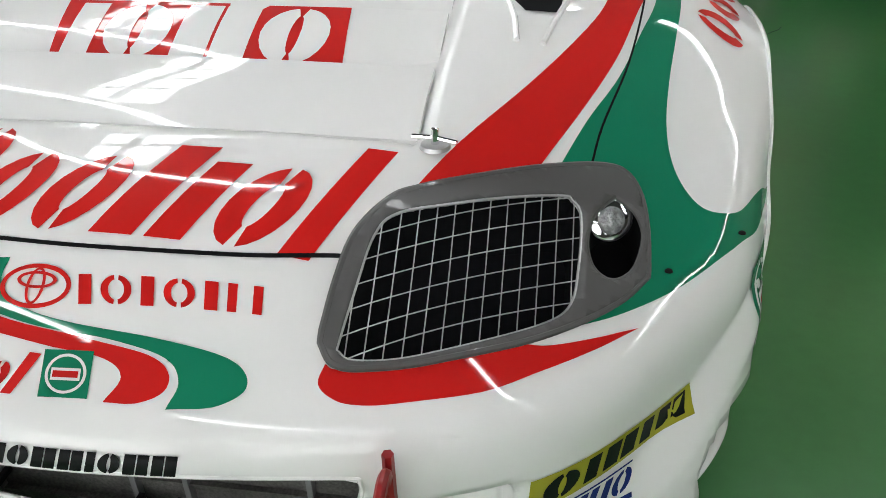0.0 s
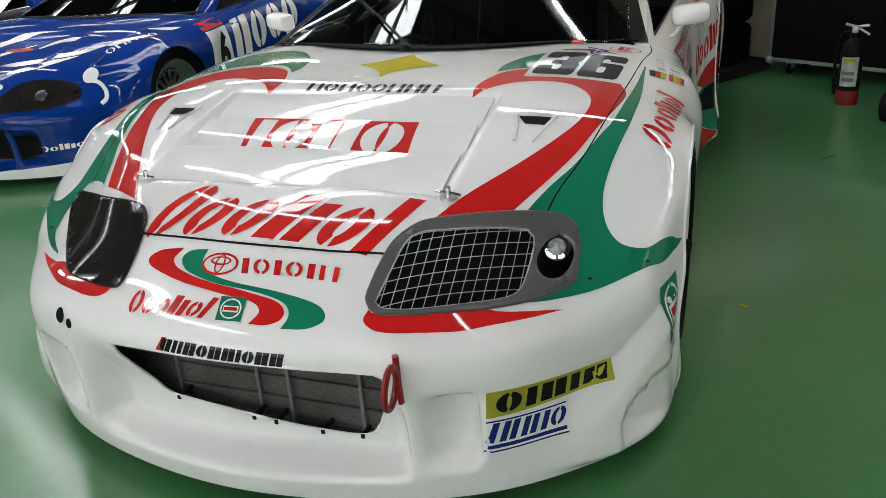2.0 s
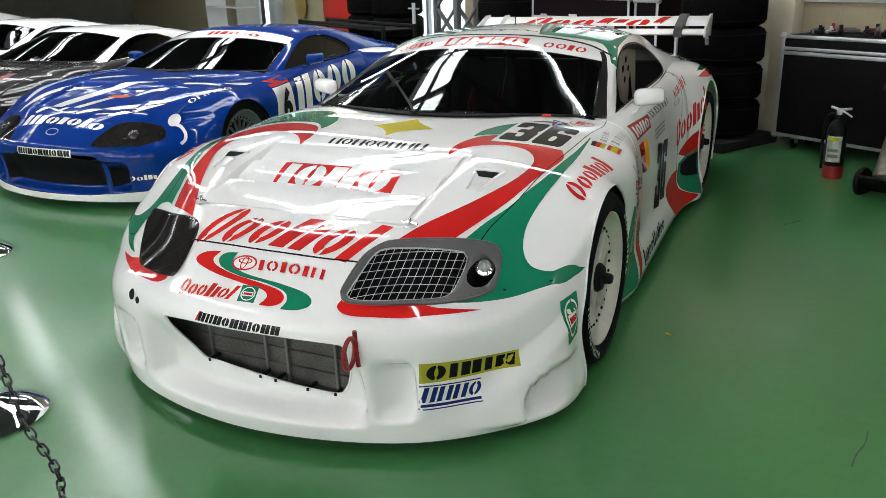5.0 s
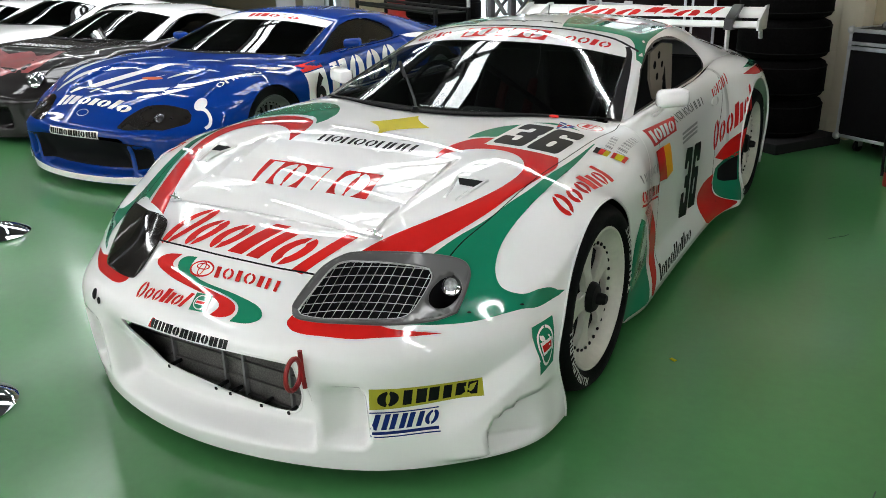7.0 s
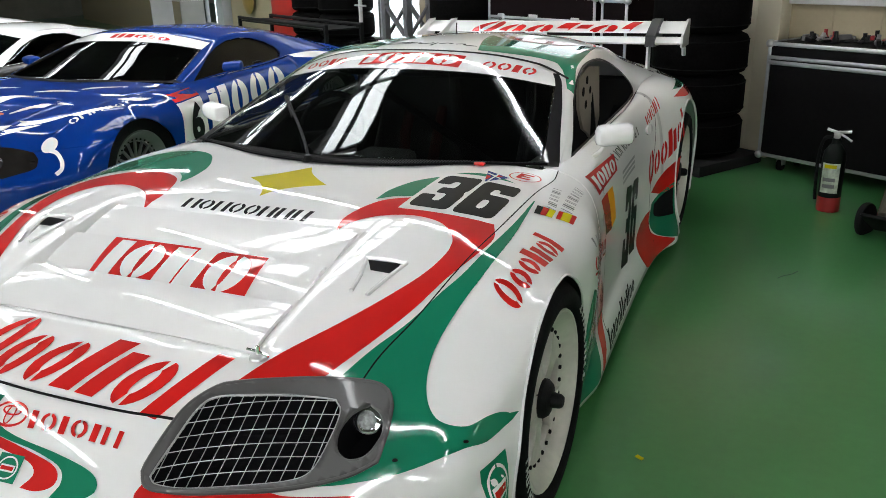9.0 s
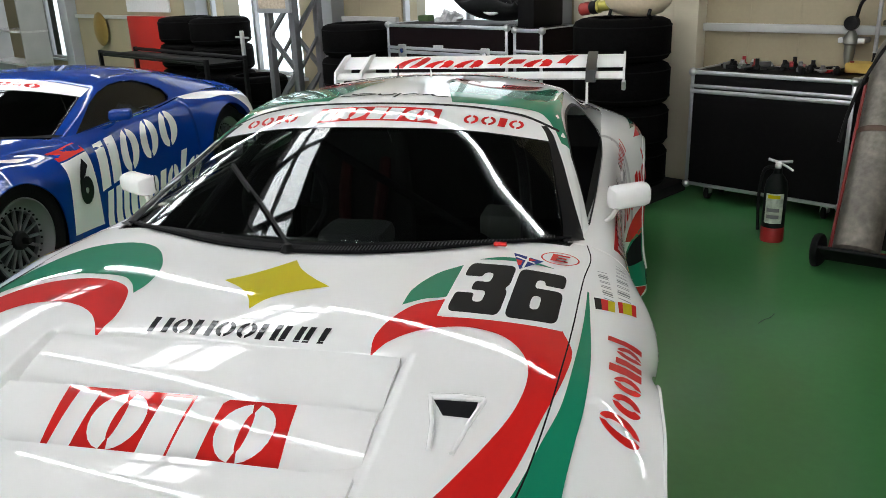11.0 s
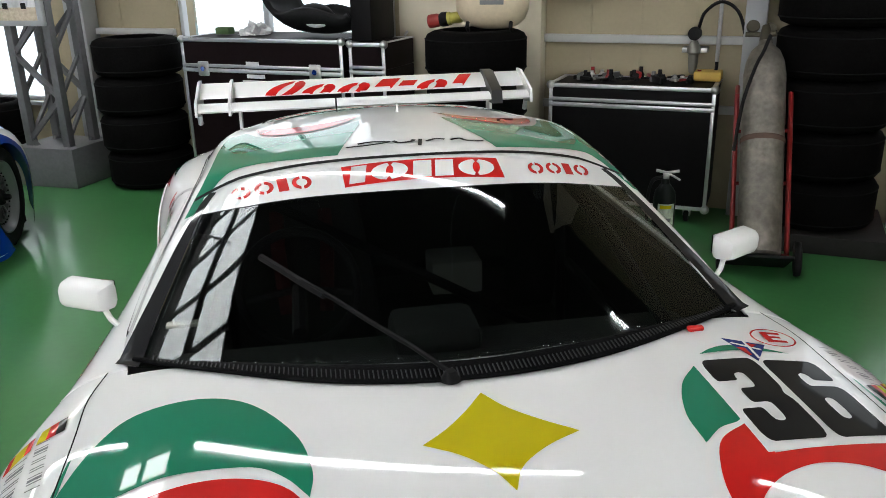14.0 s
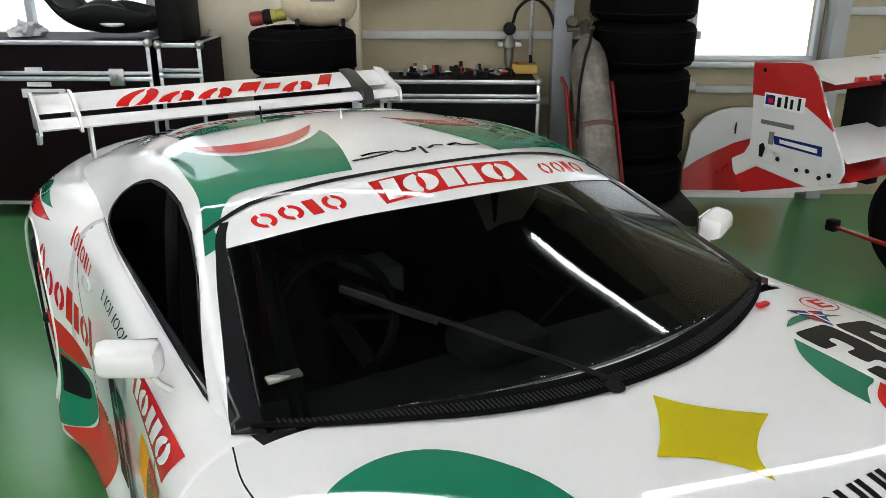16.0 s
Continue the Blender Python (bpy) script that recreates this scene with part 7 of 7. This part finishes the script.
prism(b, [(-.11, -.05), (.11, -.05), (.13, .02), (.07, .05), (.05, .10), (-.05, .10), (-.07, .05), (-.13, .02)], 0, .003, pose(0, -.026, 0, 90, 0, 0))
part("picture_shape", b, material("pale_grey_print", (0.42, 0.43, 0.44), 0.6, stain=0.2, stain_scale=25), pic)
part("picture_ground", boxed(-.18, -.0275, -.14, .18, -.0262, -.05), material("sandy_print", (0.45, 0.38, 0.28), 0.6, grain=0.2), pic)
part("picture_dust", boxed(.02, -.0275, .06, .18, -.0262, .16), material("brown_print", (0.30, 0.22, 0.15), 0.6, stain=0.3, stain_scale=20), pic)
for x in (-.08, .08):
    part("picture_wheel", boxed(x - .022, -.031, -.06, x + .022, -.0295, -.02), DARK, pic)
part("picture_screen", boxed(-.055, -.031, .045, .055, -.0295, .085), DARK, pic)

# black rack trolley, extinguisher stand, red board and fan at the far wall
rack = thing("steel_rack", "black steel rack trolley before the stacked tyres", "rack", on_wall(-4.62, 1.25, 0, 0))
for x in (-1.7, .55):
    for y in (-.2, .2):
        part("rack_post", boxed(x - .018, y - .018, 0, x + .018, y + .018, .80), DARK, rack)
for z in (.3, .78):
    for y in (-.2, .2):
        part("rack_bar", tubed([(-1.72, y, z), (.57, y, z)], .018, 8), DARK, rack)
part("rack_tray", boxed(-1.7, -.2, .74, .55, .2, .755), DARK, rack)
stand = thing("pipe_stand", "thin pale pipe stand beside the tower", "stand", on_wall(-4.12, 1.02))
part("pipe", tubed([(0, 0, .0), (0, 0, 1.02)], .02, 10), TRIMGREY, stand)
part("cross_bar", tubed([(-.11, 0, .96), (.11, 0, .96)], .009, 8), TRIMGREY, stand)
part("foot", boxed(-.15, -.12, 0, .15, .12, .03, bevel=.008), GREYM, stand)
solid("red_board", boxed(-8.5, -.10, .3, -7.2, -.03, 1.05, bevel=.01), material("red_board", (0.42, 0.02, 0.015), 0.5, stain=0.1), "red board leaning at the wall", "board", WALL_AT)
solid("paper_sheet", boxed(-8.6, -.03, 1.1, -7.4, -.004, 1.6), PAPER, "white sheets pinned on the wall", "sheet", WALL_AT)
b = bmesh.new()
lathe(b, [(.001, -.06), (.10, -.05), (.20, -.02), (.24, .0), (.20, .03), (.001, .04)], "y", 28)
solid("hose_reel", b, material("brass_reel", (0.30, 0.20, 0.06), 0.45, metal=0.4, stain=0.2), "round brass hose reel on the wall", "hose reel", on_wall(-9.5, .06, .85))
shelf = thing("shelf", "white shelving with odds and ends by the far window", "shelf", on_wall(-11.8, .5))
for z in (.3, .8, 1.3, 1.8):
    part("board", boxed(-.9, -.2, z, .9, .2, z + .03), WHITE, shelf)
for x in (-.88, .88):
    part("upright", boxed(x - .02, -.2, 0, x + .02, .2, 2.0), TRIMGREY, shelf)

# ---- rear wing of a single-seater, its wheel and a tow bar ----
F1WHITE = material("white_bodywork", (0.72, 0.71, 0.70), 0.3, coat=0.6, stain=0.05)
F1RED = material("red_bodywork", (0.50, 0.015, 0.015), 0.3, coat=0.6, stain=0.05)
f1 = thing("single_seater", "white and red single-seater racing car tail with a big rear wing", "racing car", pose(0, 0, 0))
turn = Matrix(((0, 0, 1, 2.26), (1, 0, 0, 0), (0, 1, 0, 0), (0, 0, 0, 1)))
plate = [(3.044, 1.084), (2.79, 1.108), (2.735, 1.10), (2.70, 1.06), (2.645, .95), (2.581, .828), (2.515, .71), (2.501, .66), (2.518, .61), (2.582, .574), (2.681, .557), (2.957, .593), (3.073, .521), (3.095, .545), (3.111, .601), (3.04, .644), (3.015, .69), (3.012, .75)]
b = bmesh.new()
prism(b, plate, -.008, .008, turn)
bmesh.ops.bevel(b, geom=[e for e in b.edges], offset=.003, segments=1, affect="EDGES")
endp = part("end_plate", b, F1WHITE, f1)
b = bmesh.new()
prism(b, [(3.044, 1.084), (2.79, 1.108), (2.735, 1.10), (2.70, 1.06), (2.645, .95), (2.583, .832), (2.66, .88), (2.731, .917), (2.85, .935), (3.030, .933)], -.011, .0, turn)
part("red_corner", b, F1RED, endp)
b = bmesh.new()
prism(b, [(3.073, .521), (2.957, .593), (2.681, .557), (2.56, .585), (2.447, .635), (2.447, .615), (3.026, .435)], -.008, .008, turn)
part("lower_plate", b, F1RED, f1)
b = bmesh.new()
prism(b, [(3.04, .415), (2.44, .612), (2.44, .634), (3.04, .440)], -.014, .01, turn)
part("plate_edge", b, F1WHITE, f1)
b = bmesh.new()
prism(b, [(2.96, .885), (2.74, .885), (2.74, .955), (2.96, .955)], -.0125, -.008, turn)
part("white_sticker", b, WHITE, endp)
for y0, y1, z0, z1, mt in ((2.95, 2.90, .90, .945, NAVY), (2.935, 2.91, .91, .93, RED), (2.885, 2.865, .895, .94, BLACKP), (2.845, 2.83, .895, .95, BLACKP), (2.815, 2.80, .895, .94, BLACKP), (2.775, 2.76, .895, .95, BLACKP), (2.96, 2.78, .805, .825, GREYP), (2.905, 2.88, .715, .775, GREYP)):
    b = bmesh.new()
    prism(b, [(y0, z0), (y1, z0), (y1, z1), (y0, z1)], -.0150 if mt is RED else -.0140, -.008, turn)
    part("sticker_bar", b, mt, endp)
b = bmesh.new()
prism(b, [(2.87, .72), (2.618, .71), (2.623, .755), (2.88, .759)], -.0125, -.008, turn)
part("navy_sticker", b, NAVY, endp)
b = bmesh.new()
prism(b, [(2.84, .731), (2.64, .722), (2.643, .742), (2.845, .748)], -.0145, -.008, turn)
part("sticker_bar", b, WHITE, endp)
b = bmesh.new()
prism(b, [(2.950, .645), (2.930, .645), (2.920, .69), (2.935, .715), (2.955, .70)], -.0105, -.008, turn)
part("plate_slot", b, VOID, endp)
for y, z in ((2.843, .652), (2.735, .623), (2.679, .63), (2.615, .613), (2.567, .635), (2.977, 1.055)):
    b = bmesh.new()
    lathe(b, [(.001, -.012), (.010, -.012), (.011, -.008)], "x", 12, pose(2.26, y, z))
    part("plate_bolt", b, DARK, endp)
for y0, ch, z0, rise, mt, thick in ((2.62, .28, 1.03, .06, F1WHITE, .02), (2.68, .20, .99, .03, F1RED, .02), (2.50, .22, .70, .10, F1WHITE, .03), (2.52, .30, .60, .02, F1RED, .03)):
    b = bmesh.new()
    prof = [(0, 0), (.15, .55), (.4, .8), (.7, .55), (1, .08), (1, 0), (.5, -.3)]
    e0 = [[b.verts.new((x, y0 + ch * u, z0 + rise * u + thick * v)) for u, v in prof] for x in (2.268, 3.24)]
    for k in range(7):
        b.faces.new((e0[0][k], e0[0][(k + 1) % 7], e0[1][(k + 1) % 7], e0[1][k]))
    b.faces.new(e0[0]), b.faces.new(e0[1])
    bmesh.ops.recalc_face_normals(b, faces=b.faces[:])
    part("wing_plane", b, mt, f1)
for k in range(6):
    part("wing_print_bar", boxed(2.42 + .11 * k, 2.612, 1.032, 2.48 + .11 * k, 2.632, 1.05), F1RED, f1)
b = bmesh.new()
prism(b, plate, -.008, .008, Matrix(((0, 0, 1, 3.25), (1, 0, 0, 0), (0, 1, 0, 0), (0, 0, 0, 1))))
part("end_plate", b, F1WHITE, f1)
b = bmesh.new()
lathe(b, [(.12, -.18), (.28, -.18), (.325, -.14), (.33, -.05), (.33, .05), (.325, .14), (.28, .18), (.12, .18)], "x", 40, pose(3.02, 2.40, .33))
w2 = part("rear_tyre", b, RUBBER, f1)
b = bmesh.new()
lathe(b, [(.001, -.10), (.10, -.12), (.16, -.16), (.17, -.18), (.165, -.19)], "x", 32, pose(3.02, 2.40, .33))
part("rim", b, RIMGREY, w2)
part("wing_post", boxed(2.72, 2.66, .5, 2.80, 2.86, 1.0, bevel=.01), DARK, f1)
part("tow_bar", tubed([(2.716, 2.795, .25), (2.68, 2.62, .255), (2.62, 2.30, .27)], .011, 8), F1RED, f1)
part("tow_clamp", boxed(2.69, 2.775, .225, 2.745, 2.83, .285, bevel=.008), DARK, f1)
# a second white and red end plate leaning by the stack
lean = thing("spare_end_plate", "spare white and red wing plate standing by the wall", "wing plate", on_wall(0, .08))
turn2 = Matrix(((1, 0, 0, 0), (0, 0, 1, 0), (0, 1, 0, 0), (0, 0, 0, 1)))
outl = [(2.165, .0), (2.157, .19), (2.188, .375), (2.191, .445), (2.276, .55), (2.364, .595), (2.454, .613), (2.70, .615), (2.86, .40), (2.90, .0)]
b = bmesh.new()
prism(b, outl, -.012, .012, turn2)
part("panel", b, F1WHITE, lean)
b = bmesh.new()
prism(b, [(2.163, .05), (2.159, .19), (2.25, .26), (2.341, .31), (2.483, .38), (2.591, .41), (2.80, .42), (2.86, .05)], -.016, .0, turn2)
part("red_field", b, F1RED, lean)
b = bmesh.new()
prism(b, [(2.15, .0), (2.93, .0), (2.93, .04), (2.15, .04)], -.022, .016, turn2)
part("bottom_edge", b, F1WHITE, lean)
b = bmesh.new()
prism(b, [(2.475, .44), (2.485, .44), (2.485, .52), (2.475, .51)], -.0145, .0, turn2)
part("slot_mark", b, VOID, lean)

# scraps and scratches on the floor
solid("floor_speck", boxed(-.006, -.012, 0, .006, .012, .003), YELLOW, "tiny yellow scrap lying on the green floor", "scrap", pose(1.083, 1.338, 0, 0, 0, 60))
SCUFF = material("floor_scuff", (0.02, 0.06, 0.035), 0.5, grain=0.3)
for x, y, l, a in ((.35, -.42, .12, 70), (-.05, -.30, .10, 40), (1.75, .75, .22, 75), (1.95, 1.9, .16, 20), (1.45, 3.0, .14, 50)):
    b = bmesh.new()
    prism(b, strip([(-l / 2, 0), (-l / 6, .006), (l / 6, .002), (l / 2, .012)], .004), .0, .0012)
    solid("floor_scuff", b, SCUFF, "thin dark scratch on the green floor", "scuff", pose(x, y, 0, 0, 0, a), kind="stuff")
